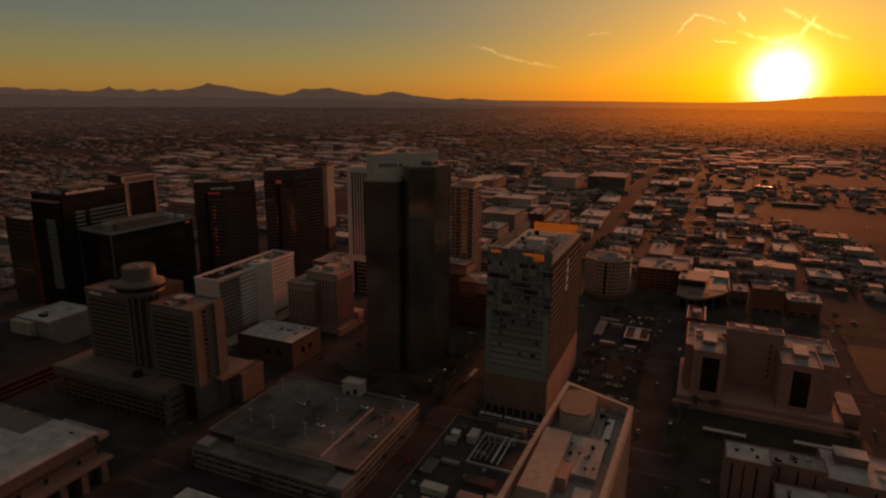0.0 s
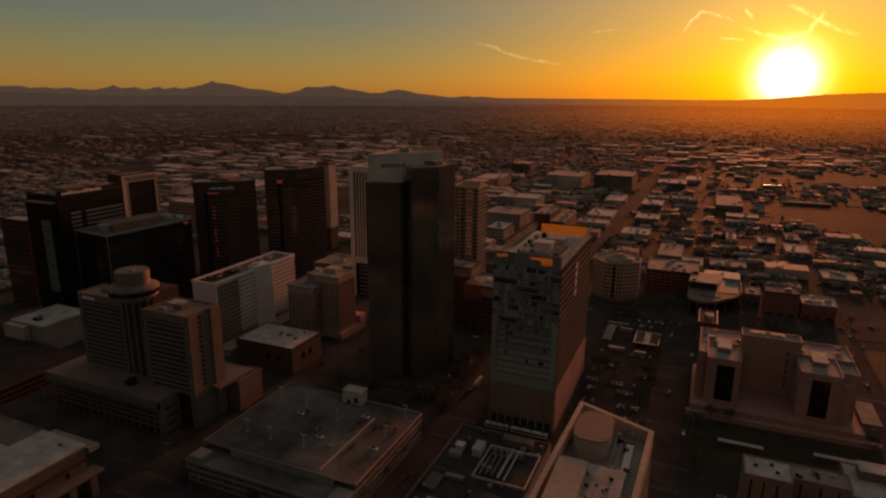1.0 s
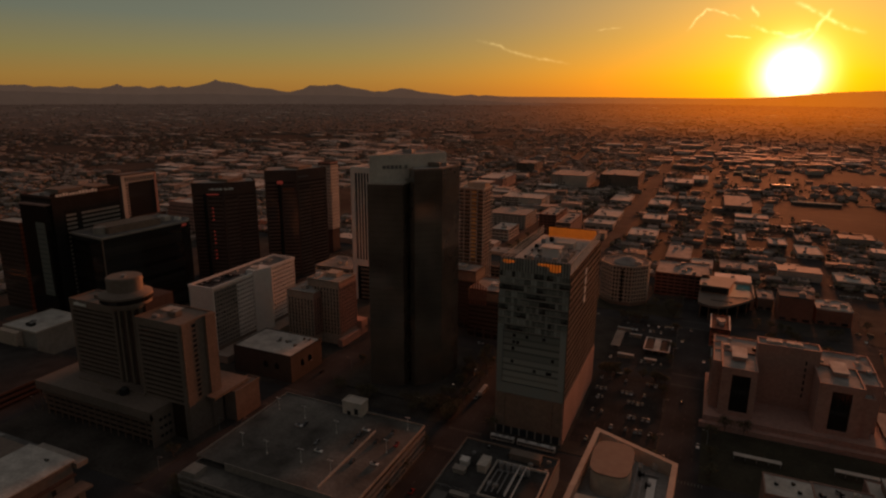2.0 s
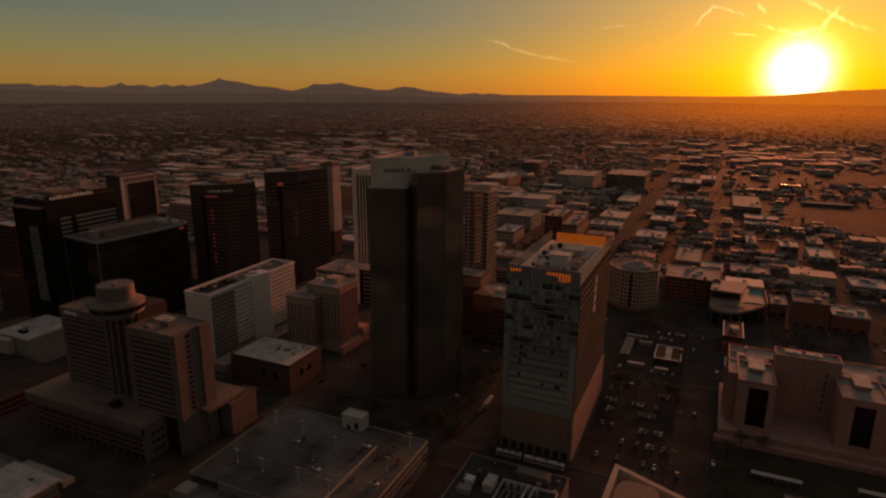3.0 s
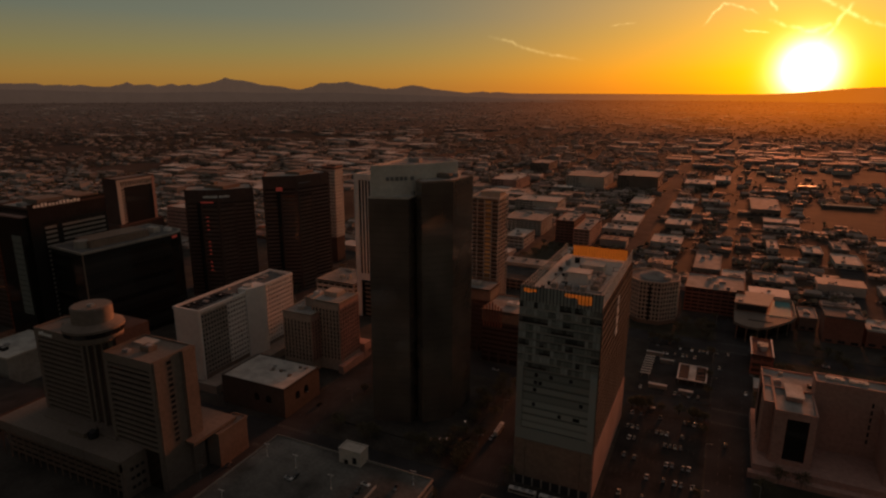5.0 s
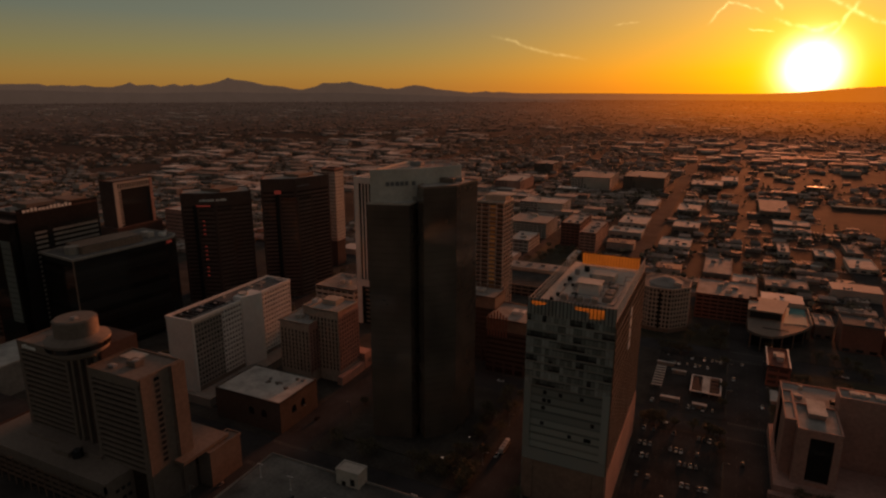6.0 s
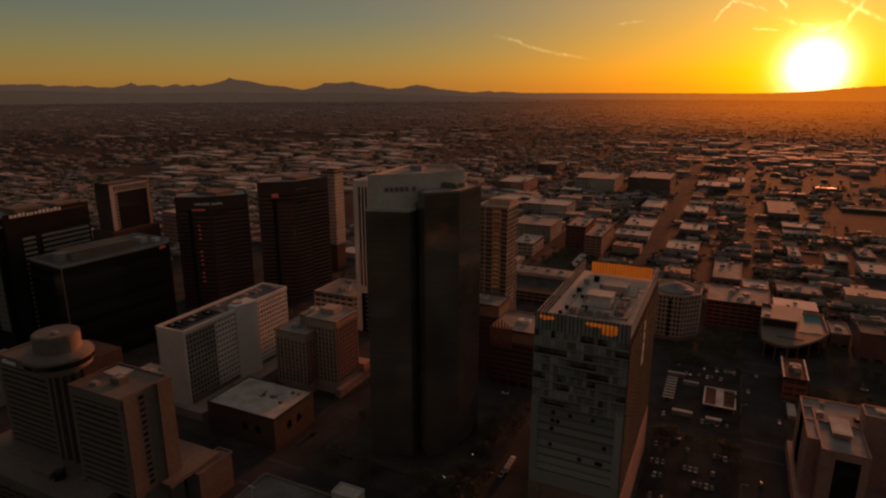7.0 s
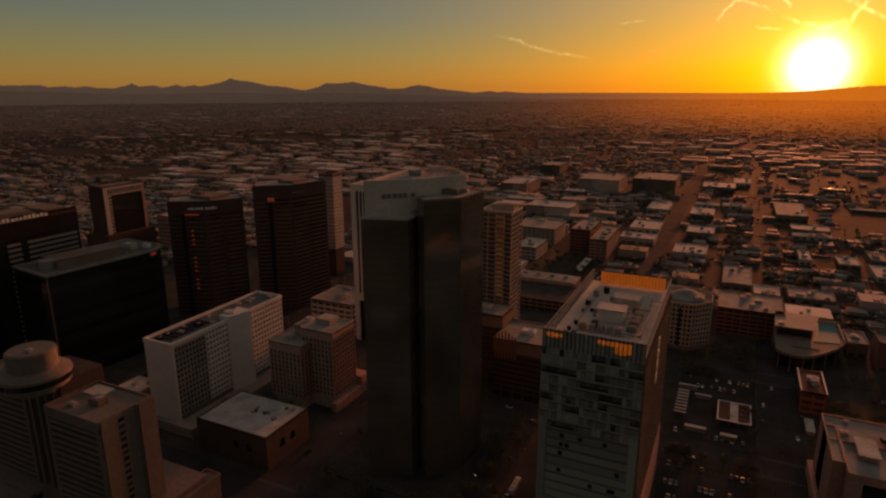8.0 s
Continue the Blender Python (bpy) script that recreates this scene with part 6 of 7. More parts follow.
# ---------------------------------------------------------------- framed tower at the back
def framed_tower():
    x0, x1, y0, y1, h = -773.0, -747.0, 612.0, 670.0, 81.0
    ob = thing("framed_dark_tower", (x0 + x1) / 2, (y0 + y1) / 2, 0, "dark tower framed by pale stone with a colonnaded top", "tower")
    box_part("body", (x0, x1, y0, y1, 0.1, h - 1), GLASS_DEEP, ob)
    box_part("front_wall", (x0, x1, y0 - 0.5, y0 - 0.01, 0.1, h), BROWN, ob)
    s, e, n, w = faces(x0, x1, y0, y1)
    bm = bmesh.new()
    slab(bm, *e, 0, 5.5, 0, 0.8, 0.1, h)
    part("frame", bm, PALE, ob)
    bm = bmesh.new()
    slab(bm, *e, 54, 58, 0, 0.8, 0.1, h)
    part("frame", bm, PINK, ob)
    bm = bmesh.new()
    slab(bm, *e, 5.5, 54, 0, 0.8, h - 3, h)
    slab(bm, *e, 5.5, 54, 0, 0.7, h - 10.5, h - 9.3)
    part("frame", bm, PALE, ob)
    for i in range(13):
        bm = bmesh.new()
        slab(bm, *e, 8 + i * 3.6, 9.3 + i * 3.6, 0, 0.65, h - 9.3, h - 3)
        part("column", bm, PALE, ob)
    for j in range(17):
        bm = bmesh.new()
        slab(bm, *e, 5.5, 10, 0, 0.4, 4 + j * 4, 5.6 + j * 4)
        part("spandrel", bm, PALE, ob)
    roofed(ob, rect(x0 - 0.3, x1 + 0.9, y0 - 0.3, y1 + 0.3), h, DARK_ROOF, BROWN, 1.0, 0.8)
    bm = bmesh.new()
    prism(bm, rect(x0 - 8, x1 + 6, y0 - 6, y1 + 5), 0.1, 22)
    part("podium", bm, BROWN, ob)
    # pale block beside it
    ob = thing("flat_roofed_hotel", -640, 640, 0, "pale flat-roofed block with a raised end", "building")
    box_part("body", (-710, -600, 655, 690, 0.1, 42), PINK, ob)
    roofed(ob, rect(-710.4, -599.6, 654.6, 690.4), 42.2, WHITE_ROOF, PINK, 1.0, 0.8)
    box_part("raised_end", (-636, -602, 660, 688, 42.2, 47), PINK, ob)
    panes(ob, [(3 + i * 4.2, 5 + j * 5, 0.0) for i in range(26) for j in range(7)], 2.2, 2.6, (-710, 655), (-600, 655), GLASS, 0.06)
    return ob


framed_tower()


# ---------------------------------------------------------------- white tower with dark upright slots
def fin_tower():
    x0, x1, y0, y1, h = -317.0, -296.0, 511.0, 548.0, 126.0
    ob = thing("white_fin_tower", (x0 + x1) / 2, (y0 + y1) / 2, 0, "white stone tower with dark upright window slots", "tower")
    box_part("body", (x0, x1, y0, y1, 0.1, h - 0.4), GLASS_DEEP, ob)
    s, e, n, w = faces(x0, x1, y0, y1)
    bm = bmesh.new()
    slab(bm, *s, 0, 4.2, 0, 1.0, 0.1, h + 1)
    part("corner_pier", bm, WHITE, ob)
    for i in range(5):
        bm = bmesh.new()
        slab(bm, *s, 6.4 + i * 3.1, 7.5 + i * 3.1, 0, 0.9, 40, h - 4)
        part("fin", bm, WHITE, ob)
    bm = bmesh.new()
    slab(bm, *s, 4.2, 21, 0, 1.0, h - 4, h + 1)
    slab(bm, *s, 4.2, 21, 0, 1.0, 34, 40)
    part("fascia", bm, WHITE, ob)
    for a, b in (e, n, w):
        bm = bmesh.new()
        slab(bm, a, b, 0, math.hypot(b[0] - a[0], b[1] - a[1]), 0, 0.8, 0.1, h + 1)
        part("wall", bm, WHITE, ob)
    roofed(ob, rect(x0, x1, y0, y1), h + 0.2, GREY_ROOF, WHITE, 1.0, 0.8)
    for j in range(8):
        bm = bmesh.new()
        slab(bm, *s, 8, 21, 0, 0.7, 2 + j * 4, 3.7 + j * 4)
        part("spandrel", bm, TAN, ob)
    return ob


fin_tower()


# ---------------------------------------------------------------- balconied apartment tower
def apartment_tower():
    x0, x1, y0, y1, h = -211.0, -187.0, 512.0, 534.0, 114.0
    ob = thing("balcony_apartment_tower", (x0 + x1) / 2, (y0 + y1) / 2, 0, "slender apartment tower ringed with glazed balconies", "tower")
    box_part("body", (x0 + 2, x1 - 2, y0 + 2, y1 - 2, 0.1, h), DUN, ob)
    rows = 30
    rh = (h - 14) / rows
    for j in range(rows + 1):
        z = 14 + j * rh
        bm = bmesh.new()
        ring(bm, rect(x0, x1, y0, y1), rect(x0 + 2.4, x1 - 2.4, y0 + 2.4, y1 - 2.4), z, z + 0.34)
        part("balcony_slab", bm, PALE, ob)
    s, e, n, w = faces(x0, x1, y0, y1)
    for a, b in (s, e):
        length = math.hypot(b[0] - a[0], b[1] - a[1])
        for k in range(5):
            u = min(max(0.4, k * length / 4), length - 0.4)
            bm = bmesh.new()
            slab(bm, a, b, u - 0.2, u + 0.2, -0.5, 0.1, 0.1, h)
            part("pier", bm, PALE, ob)
        # One amber column: sun shining through the glass, painted as colour.
        amber = 2 if a == s[0] else 9
        panes(ob, [((amber + 0.5) * length / 4, 14 + j * rh + 0.42, -0.3) for j in range(rows) if amber < 4], length / 4 - 1.6, 1.7, a, b, GLASS_SUN_GLOW, 0.06, "balcony_glass")
        panes(ob, [((i + 0.5) * length / 4, 14 + j * rh + 0.42, -0.3) for i in range(4) if i != amber for j in range(rows)], length / 4 - 0.9, 1.2, a, b, GLASS, 0.06, "balcony_glass")
    box_part("podium", (x0 - 10, x1 + 4, y0 - 3, y1 + 16, 0.1, 13.5), BROWN, ob)
    roofed(ob, rect(x0, x1, y0, y1), h + 0.6, GREY_ROOF, PALE, 1.2, 0.7)
    box_part("roof_house", (x0 + 6, x1 - 2, y0 + 8, y1 - 2, h + 0.6, h + 5), BUFF, ob)
    box_part("roof_canopy", (x0 + 10, x1 + 1.5, y0 + 10, y1 + 1, h + 5, h + 5.5), PALE, ob)
    return ob


# Balcony glass with the sun's gold put into its base colour.
GLASS_SUN_GLOW = glazing("sun_glow_painted_glass", (0.55, 0.34, 0.14), 0.15)
apartment_tower()


# ---------------------------------------------------------------- stone office block with a stepped crown, red sunlight painted on
def crown_block():
    ob = thing("stepped_stone_block", -186, 492, 0, "dark stone office block with a stepped crown, red sunlight painted on", "building")
    for x0, x1, y0, y1, h in ((-224, -183, 484, 506, 50.0), (-183, -148, 470, 506, 40.0)):
        box_part("body", (x0, x1, y0, y1, 0.1, h - 0.5), GLASS_BRONZE, ob)
        for a, b in faces(x0, x1, y0, y1)[:2]:
            length = math.hypot(b[0] - a[0], b[1] - a[1])
            rows = int((h - 8) / 3.7)
            for j in range(rows):
                bm = bmesh.new()
                slab(bm, a, b, 0, length, 0, 0.4, 4 + j * 3.7, 5.9 + j * 3.7)
                part("spandrel", bm, BROWN, ob)
            bm = bmesh.new()
            slab(bm, a, b, 0, length, 0, 0.7, h - 8, h + 0.6)
            part("crown", bm, DUN, ob)
        roofed(ob, rect(x0 - 0.3, x1 + 0.7, y0 - 0.7, y1 + 0.3), h, GREY_ROOF, DUN, 0.9, 0.7)
    # Red piers: low red sunlight is put into their colour.
    for i in range(7):
        bm = bmesh.new()
        x = -182 + i * 2.2
        box(bm, x, x + 1.1, 468.6, 470, 28, 47 - 1.3 * abs(i - 3))
        part("crown_pier", bm, RED_BRICK, ob)
    roof_unit(ob, -200, 496, 50, 10, 7, 2, PALE)
    roof_unit(ob, -165, 488, 40, 9, 6, 2.2, WHITE)
    # arcade at street level
    for i in range(10):
        bm = bmesh.new()
        box(bm, -222 + i * 7.4, -220.6 + i * 7.4, 468.8 if i > 5 else 482.6, 470 if i > 5 else 484, 0.1, 9)
        part("arcade_pier", bm, BROWN, ob)
    return ob


crown_block()


# ---------------------------------------------------------------- long podium garage behind the towers, with a dark park
def podium_garage():
    ob = thing("podium_garage", -212, 676, 0.1, "long low garage with a pale upper wall", "parking garage")
    # Black body: shade of the garage openings put in by colour.
    box_part("body", (-240, -176, 640, 688, 0.1, 9.4), BLACK, ob)
    roof = box_part("roof", (-240.4, -175.6, 639.6, 688, 9.4, 10.0), ROOF_FELT, ob)
    bm = bmesh.new()
    ring(bm, rect(-240.6, -175.4, 639.4, 688), rect(-240.0, -176.0, 640.0, 687.4), 9.6, 10.9)
    part("parapet", bm, DUN, roof)
    for j in range(2):
        bm = bmesh.new()
        slab(bm, (-240.4, 639.6), (-175.6, 639.6), 0, 64.8, -0.3, 0.1, 2.4 + j * 3.6, 4.0 + j * 3.6)
        part("spandrel", bm, DUN, ob)
    for k in range(10):
        box_part("column", (-240 + k * 7.0, -239.2 + k * 7.0, 639.3, 640.0, 0.1, 9.4), DUN, ob)
    box_part("upper_storey", (-244, -182, 688.2, 712, 0.1, 13.4), TAN, ob)
    box_part("upper_wall", (-244.3, -181.7, 687.6, 688.15, 10.2, 14.2), BUFF, ob, "pale stretch of upper wall")
    box_part("upper_roof", (-244.3, -181.7, 688.2, 712.3, 13.4, 13.9), GREY_ROOF, ob)
    for k in range(4):
        roof_unit(ob, -236 + k * 14, 702, 13.9, 4, 3, 1.6, STEEL if k % 2 else CONCRETE)
    park = bmesh.new()
    box(park, -246, -176, 716, 846, 0.0, 0.18)
    whole("lawn", park, LAWN, "dark park lawn behind the garage", "lawn", "lawns", "structure")
    ob = thing("park_canopy", -197, 790, 0.18, "long pale canopy roof at the edge of a park", "canopy")
    box_part("roof", (-201, -193, 764, 818, 4.6, 5.0), PALE, ob)
    for k in range(6):
        for x in (-200, -194):
            box_part("post", (x - 0.15, x + 0.15, 766 + k * 10, 766.3 + k * 10, 0.18, 4.6), STEEL, ob)


podium_garage()


# ---------------------------------------------------------------- metal-roofed sheds in the yards towards the sun
SHEDS = [(34, 54, 1728, 1737, 5), (52, 84, 1640, 1650, 6), (105, 141, 1512, 1523, 6), (125, 203, 1302, 1308, 4)]   # x0, x1, y0, y1, eaves


def metal_sheds():
    for x0, x1, y0, y1, h in SHEDS:
        ob = thing("metal_roofed_shed", (x0 + x1) / 2, (y0 + y1) / 2, 0.0, "long shed with a bright sheet-metal roof", "shed", "metal-roofed sheds")
        box_part("body", (x0, x1, y0, y1, -0.2, h), TAN, ob)
        bm = bmesh.new()
        mid = (y0 + y1) / 2
        for ya, yb, za, zb in ((y0 - 0.8, mid, h, h + 0.7), (mid, y1 + 0.8, h + 0.7, h)):
            v = [bm.verts.new(p) for p in ((x0 - 0.8, ya, za), (x1 + 0.8, ya, za), (x1 + 0.8, yb, zb), (x0 - 0.8, yb, zb))]
            w = [bm.verts.new((q.co.x, q.co.y, q.co.z + 0.15)) for q in v]
            bm.faces.new(v[::-1])
            bm.faces.new(w)
            for i in range(4):
                bm.faces.new((v[i], v[(i + 1) % 4], w[(i + 1) % 4], w[i]))
        part("roof", bm, SHEET_METAL, ob, "worn sheet-metal roof that mirrors the low sun")
        n = max(2, int((x1 - x0) / 8))
        panes(ob, [((i + 0.5) * (x1 - x0) / n, 1.2, 0.05) for i in range(n)], 3.0, 1.6, (x0, y0), (x1, y0), GLASS, 0.08)


SHEET_METAL = surface("worn_sheet_metal", (0.55, 0.5, 0.45), 0.33, metal=0.9, grain=0.15, stain=0.3, stain_scale=0.08, bump=0.05)
metal_sheds()


# ---------------------------------------------------------------- round pale office building
def round_office():
    cx, cy, r, h = -79.6, 620.0, 23.0, 37.0
    ob = thing("round_office_building", cx, cy, 0, "round pale office building with a grid of windows", "building")
    bm = bmesh.new()
    prism(bm, circle(cx, cy, r - 0.1, 8, math.pi / 8), 0.1, h)
    part("body", bm, DUN, ob)
    pts = circle(cx, cy, r, 8, math.pi / 8)
    for i in range(8):
        a, b = pts[i], pts[(i + 1) % 8]
        if (a[1] + b[1]) / 2 > cy + 12:
            continue
        gridwall(ob, a, b, 4, h + 0.8, 6, 9, 1.75, 2.45, BUFF, GLASS_DEEP, 0.6)
    front = cy - r * math.cos(math.pi / 8)
    # No recess is cut: its shade is put in as a dark strip.
    box_part("glass_slot", (cx - 0.75, cx + 0.75, front - 0.64, front - 0.4, 3.5, h - 1.5), GLASS_DEEP, ob, "dark strip painted in for the recess between the window bays")
    bm = bmesh.new()
    prism(bm, circle(cx, cy, r, 8, math.pi / 8), h, h + 0.4)
    part("roof", bm, DARK_ROOF, ob)
    bm = bmesh.new()
    lo = [bm.verts.new((x, y, h + 0.42)) for x, y in circle(cx + 2, cy + 3, 15, 8, math.pi / 8)]
    hi = [bm.verts.new((x, y, h + 5.2)) for x, y in circle(cx + 2, cy + 3, 3, 8, math.pi / 8)]
    for i in range(8):
        bm.faces.new((lo[i], lo[(i + 1) % 8], hi[(i + 1) % 8], hi[i]))
    bm.faces.new(hi)
    part("peaked_roof", bm, GREY_ROOF, ob)
    bm = bmesh.new()
    ring(bm, circle(cx, cy, r + 0.7, 8, math.pi / 8), circle(cx, cy, r - 0.2, 8, math.pi / 8), h + 0.81, h + 1.5)
    part("roof_edge", bm, BUFF, ob)
    roof_unit(ob, cx + 12, cy - 6, h + 0.4, 6, 4, 2.5, PALE)
    return ob


round_office()


# ---------------------------------------------------------------- low building with a curved white canopy roof and a blue-green court
def canopy_building():
    ob = thing("canopy_building", 12, 616, 0, "low pale building with a wide curved canopy roof", "building")
    bm = bmesh.new()
    prism(bm, [(-12.5, 596), (-8, 591), (-3, 588), (4, 587.5), (11, 592), (20, 603), (29, 616), (35, 629), (35, 634), (-12.5, 634)], 12.6, 14.6)
    part("canopy", bm, TAN, ob, "wide curved tan canopy")
    # Raised black strip; the slit's darkness is put in by colour.
    box_part("canopy_slit", (-2, 16, 604, 605.4, 14.6, 14.9), BLACK, ob)
    bm = bmesh.new()
    prism(bm, [(-10, 602), (7, 601), (27, 626), (32, 633.9), (-10, 633.9)], 0.1, 12.6)
    part("body", bm, GLASS_DEEP, ob, "dark glazed ground floors under the canopy")
    box_part("rear_body", (-12, 34.8, 634.1, 667, 0.1, 14.6), DUN, ob)
    box_part("upper_floor", (-12, 12.4, 625.4, 660, 14.61, 21.5), DUN, ob)
    box_part("upper_window", (-11, 11.6, 625.2, 625.39, 15.4, 20.6), GLASS_DEEP, ob)
    bm = bmesh.new()
    prism(bm, [(-12.9, 624.8), (12.8, 624.6), (19.5, 660.4), (-11.5, 660.6)], 21.5, 22)
    part("upper_roof", bm, BUFF, ob)
    bm = bmesh.new()
    prism(bm, [(13.4, 621.5), (30.6, 624.0), (31.5, 664), (18.5, 664)], 14.62, 15.0)
    part("pool_court", bm, TEAL, ob, "blue-green pool court on the roof")
    bm = bmesh.new()
    box(bm, 33.4, 34.2, 628.5, 665.2, 14.62, 16.4)
    box(bm, 20.0, 33.39, 664.6, 665.2, 14.62, 17.4)
    part("court_wall", bm, BUFF, ob, "pale low wall round the court")
    railing(ob, (13.0, 615.2), (30.4, 621.6), 14.6, 1.1)
    for x, y in ((-10, 597), (-3, 591.5), (5, 590.5), (12, 596.5), (20.5, 607.5), (28.5, 620)):
        bm = bmesh.new()
        box(bm, x - 0.4, x + 0.4, y - 0.4, y + 0.4, 0.1, 12.6)
        part("column", bm, DUN, ob)
    roof_unit(ob, -8.5, 630, 22, 4, 4, 1.4, STEEL)
    return ob


TEAL = surface("blue_green_tiles", (0.1, 0.25, 0.26), 0.7, stain=0.2, spec=0.1)
canopy_building()


def edge_walls():
    """White parapet caps of the small dark building by the pool court."""
    for x in (-1.2, 12.6):
        bm = bmesh.new()
        box(bm, x, x + 0.8, 529.4, 564.6, 14.92, 15.5)
        whole("parapet_cap", bm, WHITE, "white cap on the side parapet of a dark roof", "parapet", "parapet caps")


edge_walls()


# ---------------------------------------------------------------- low plant building with crowded roof
def plant_building():
    x0, x1, y0, y1, h = -119.0, -68.0, 215.0, 306.0, 12.0
    ob = thing("plant_building", (x0 + x1) / 2, (y0 + y1) / 2, 0.16, "low building with a dark roof crowded with machinery", "building")
    box_part("body", (x0, x1, y0, y1, 0.1, h - 0.4), CONCRETE, ob)
    roofed(ob, rect(x0, x1, y0, y1), h, ROOF_FELT, DUN, 0.9, 0.6)
    bm = bmesh.new()
    ring(bm, rect(-97, -70, 262, 292), rect(-96.4, -70.6, 262.6, 291.4), h, h + 1.2)
    part("plant_wall", bm, PALE, ob, "pale-edged plant enclosure")
    for k in range(5):
        bm = bmesh.new()
        prism(bm, circle(-93 + k * 3.4, 287, 1.2, 10), h, h + 3.0)
        prism(bm, circle(-93 + k * 3.4, 287, 0.8, 10), h + 3.0, h + 3.8)
        part("cooling_fan", bm, STEEL, ob)
    for k in range(4):
        pipe_run(ob, [(-94 + k * 3, 266, h + 1.0 + 0.2 * k), (-94 + k * 3, 284, h + 1.0 + 0.2 * k), (-80, 284, h + 1.0 + 0.2 * k)], 0.22, STEEL)
    pipe_run(ob, [(-84, 264, h + 2.4), (-84, 290, h + 2.4)], 0.3, WHITE)
    pipe_run(ob, [(-81, 264, h + 2.0), (-81, 290, h + 2.0)], 0.25, WHITE)
    for x, y, w, d, hh, m in ((-111, 283, 4, 4, 3, WHITE), (-111, 276, 6, 4, 2.4, CONCRETE), (-101, 284, 4.5, 9, 4, PALE), (-84, 299, 16, 5, 3.2, TAN), (-104, 258, 9, 2.4, 1.4, CONCRETE), (-84, 247, 14, 6, 2.4, BROWN), (-102, 233, 12, 5, 3.4, PALE), (-74, 236, 6, 5, 2.6, CONCRETE), (-112, 250, 6, 12, 1.6, DARK_ROOF), (-84, 232, 11, 5.5, 3.6, PINK), (-98, 222, 12, 5, 3, PALE)):
        bm = bmesh.new()
        box(bm, x - w / 2, x + w / 2, y - d / 2, y + d / 2, h, h + hh)
        box(bm, x - w / 2 - 0.25, x + w / 2 + 0.25, y - d / 2 - 0.25, y + d / 2 + 0.25, h + hh, h + hh + 0.3)
        part("roof_house", bm, m, ob)
    rng = random.Random(12)
    for _ in range(26):
        roof_unit(ob, rng.uniform(x0 + 3, x1 - 3), rng.uniform(y0 + 3, y1 - 3), h, rng.uniform(0.9, 2.6), rng.uniform(0.9, 2.6), rng.uniform(0.7, 2.2), rng.choice((STEEL, BLACK, PALE, CONCRETE)))
    railing(ob, (-118, 262), (-97, 262), h, 1.4)
    railing(ob, (-118, 296), (-118, 262), h, 1.4)
    return ob


plant_building()


def white_roof_hall():
    ob = thing("white_roof_hall", -325, 150, 0.16, "large hall with an L-shaped white roof and ledge", "hall")
    box_part("body", (-400, -274, 60, 191, 0.1, 24.4), TAN, ob)
    bm = bmesh.new()
    prism(bm, [(-400, 60), (-272.8, 60), (-272.8, 192), (-305.4, 192), (-305.4, 175), (-400, 175)], 24.4, 25.2)
    part("roof", bm, WHITE_ROOF, ob)
    bm = bmesh.new()
    prism(bm, [(-400, 175.2), (-305.8, 175.2), (-305.8, 197), (-400, 197)], 20.5, 21.3)
    part("rear_roof", bm, DARK_ROOF, ob)
    box_part("rear_ledge", (-305, -272.5, 192.3, 198, 20.0, 22.6), CONCRETE, ob)
    box_part("wall_band", (-274, -272.6, 60, 191.5, 17.0, 18.2), BROWN, ob)
    box_part("ledge", (-274, -265.5, 60, 194, 11.5, 12.6), TAN, ob)
    for k in range(12):
        bm = bmesh.new()
        box(bm, -273.8, -266.5, 66 + k * 11, 69.5 + k * 11, 0.1, 11.5)
        part("buttress", bm, TAN, ob)
    for y in (120, 132, 150, 163, 180):
        box_part("door", (-274, -273.7, y, y + 1.8, 12.6, 15.2), BLACK, ob)
    rng = random.Random(5)
    for _ in range(12):
        roof_unit(ob, rng.uniform(-396, -312), rng.uniform(179, 194), 21.3, rng.uniform(2, 7), rng.uniform(2, 5), rng.uniform(1, 3), rng.choice((STEEL, DARK_ROOF, CONCRETE)))
    roof_unit(ob, -284, 186, 25.2, 2, 1.4, 0.6, BLACK)
    return ob


white_roof_hall()


def corner_hall():
    ob = thing("white_roofed_store", -197, 168, 0.16, "low store with a bright white roof", "building")
    box_part("body", (-208, -186, 150, 186, 0.1, 14), CONCRETE, ob)
    roofed(ob, rect(-208.3, -185.7, 149.7, 186.6), 14.2, WHITE_ROOF, WHITE, 0.4, 0.5)
    roof_unit(ob, -198, 180, 14.2, 1.5, 1.2, 0.8, BLACK)


corner_hall()


def side_hall():
    ob = thing("white_roofed_annex", -471, 311, 0.16, "pale annex with a white roof and rooftop plant", "building")
    box_part("body", (-490, -453, 292, 330, 0.1, 21.6), CONCRETE, ob)
    roofed(ob, rect(-490.3, -452.7, 291.7, 330.3), 21.8, WHITE_ROOF, PALE, 0.5, 0.6)
    roof_unit(ob, -470, 300, 21.8, 6, 4, 2, BLACK)
    roof_unit(ob, -476, 306, 21.8, 3, 3, 1.5, STEEL)
    box_part("stair_block", (-490.5, -468, 286.5, 291.6, 0.1, 20.5), BUFF, ob)
    ob = thing("dark_garage", -440, 262, 0.16, "dark concrete garage with open decks", "parking garage")
    # Black body stands in for the shade between the decks.
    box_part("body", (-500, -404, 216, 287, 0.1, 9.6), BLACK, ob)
    box_part("roof", (-501, -403, 215, 288, 9.6, 10.2), ASPHALT, ob)
    for j in range(3):
        for a, b in faces(-501, -403, 215, 288)[:2]:
            bm = bmesh.new()
            slab(bm, a, b, 0, math.hypot(b[0] - a[0], b[1] - a[1]), -0.4, 0.1, 1.6 + j * 3.6, 3.1 + j * 3.6)
            part("spandrel", bm, BROWN, ob)
    for k in range(10):
        bm = bmesh.new()
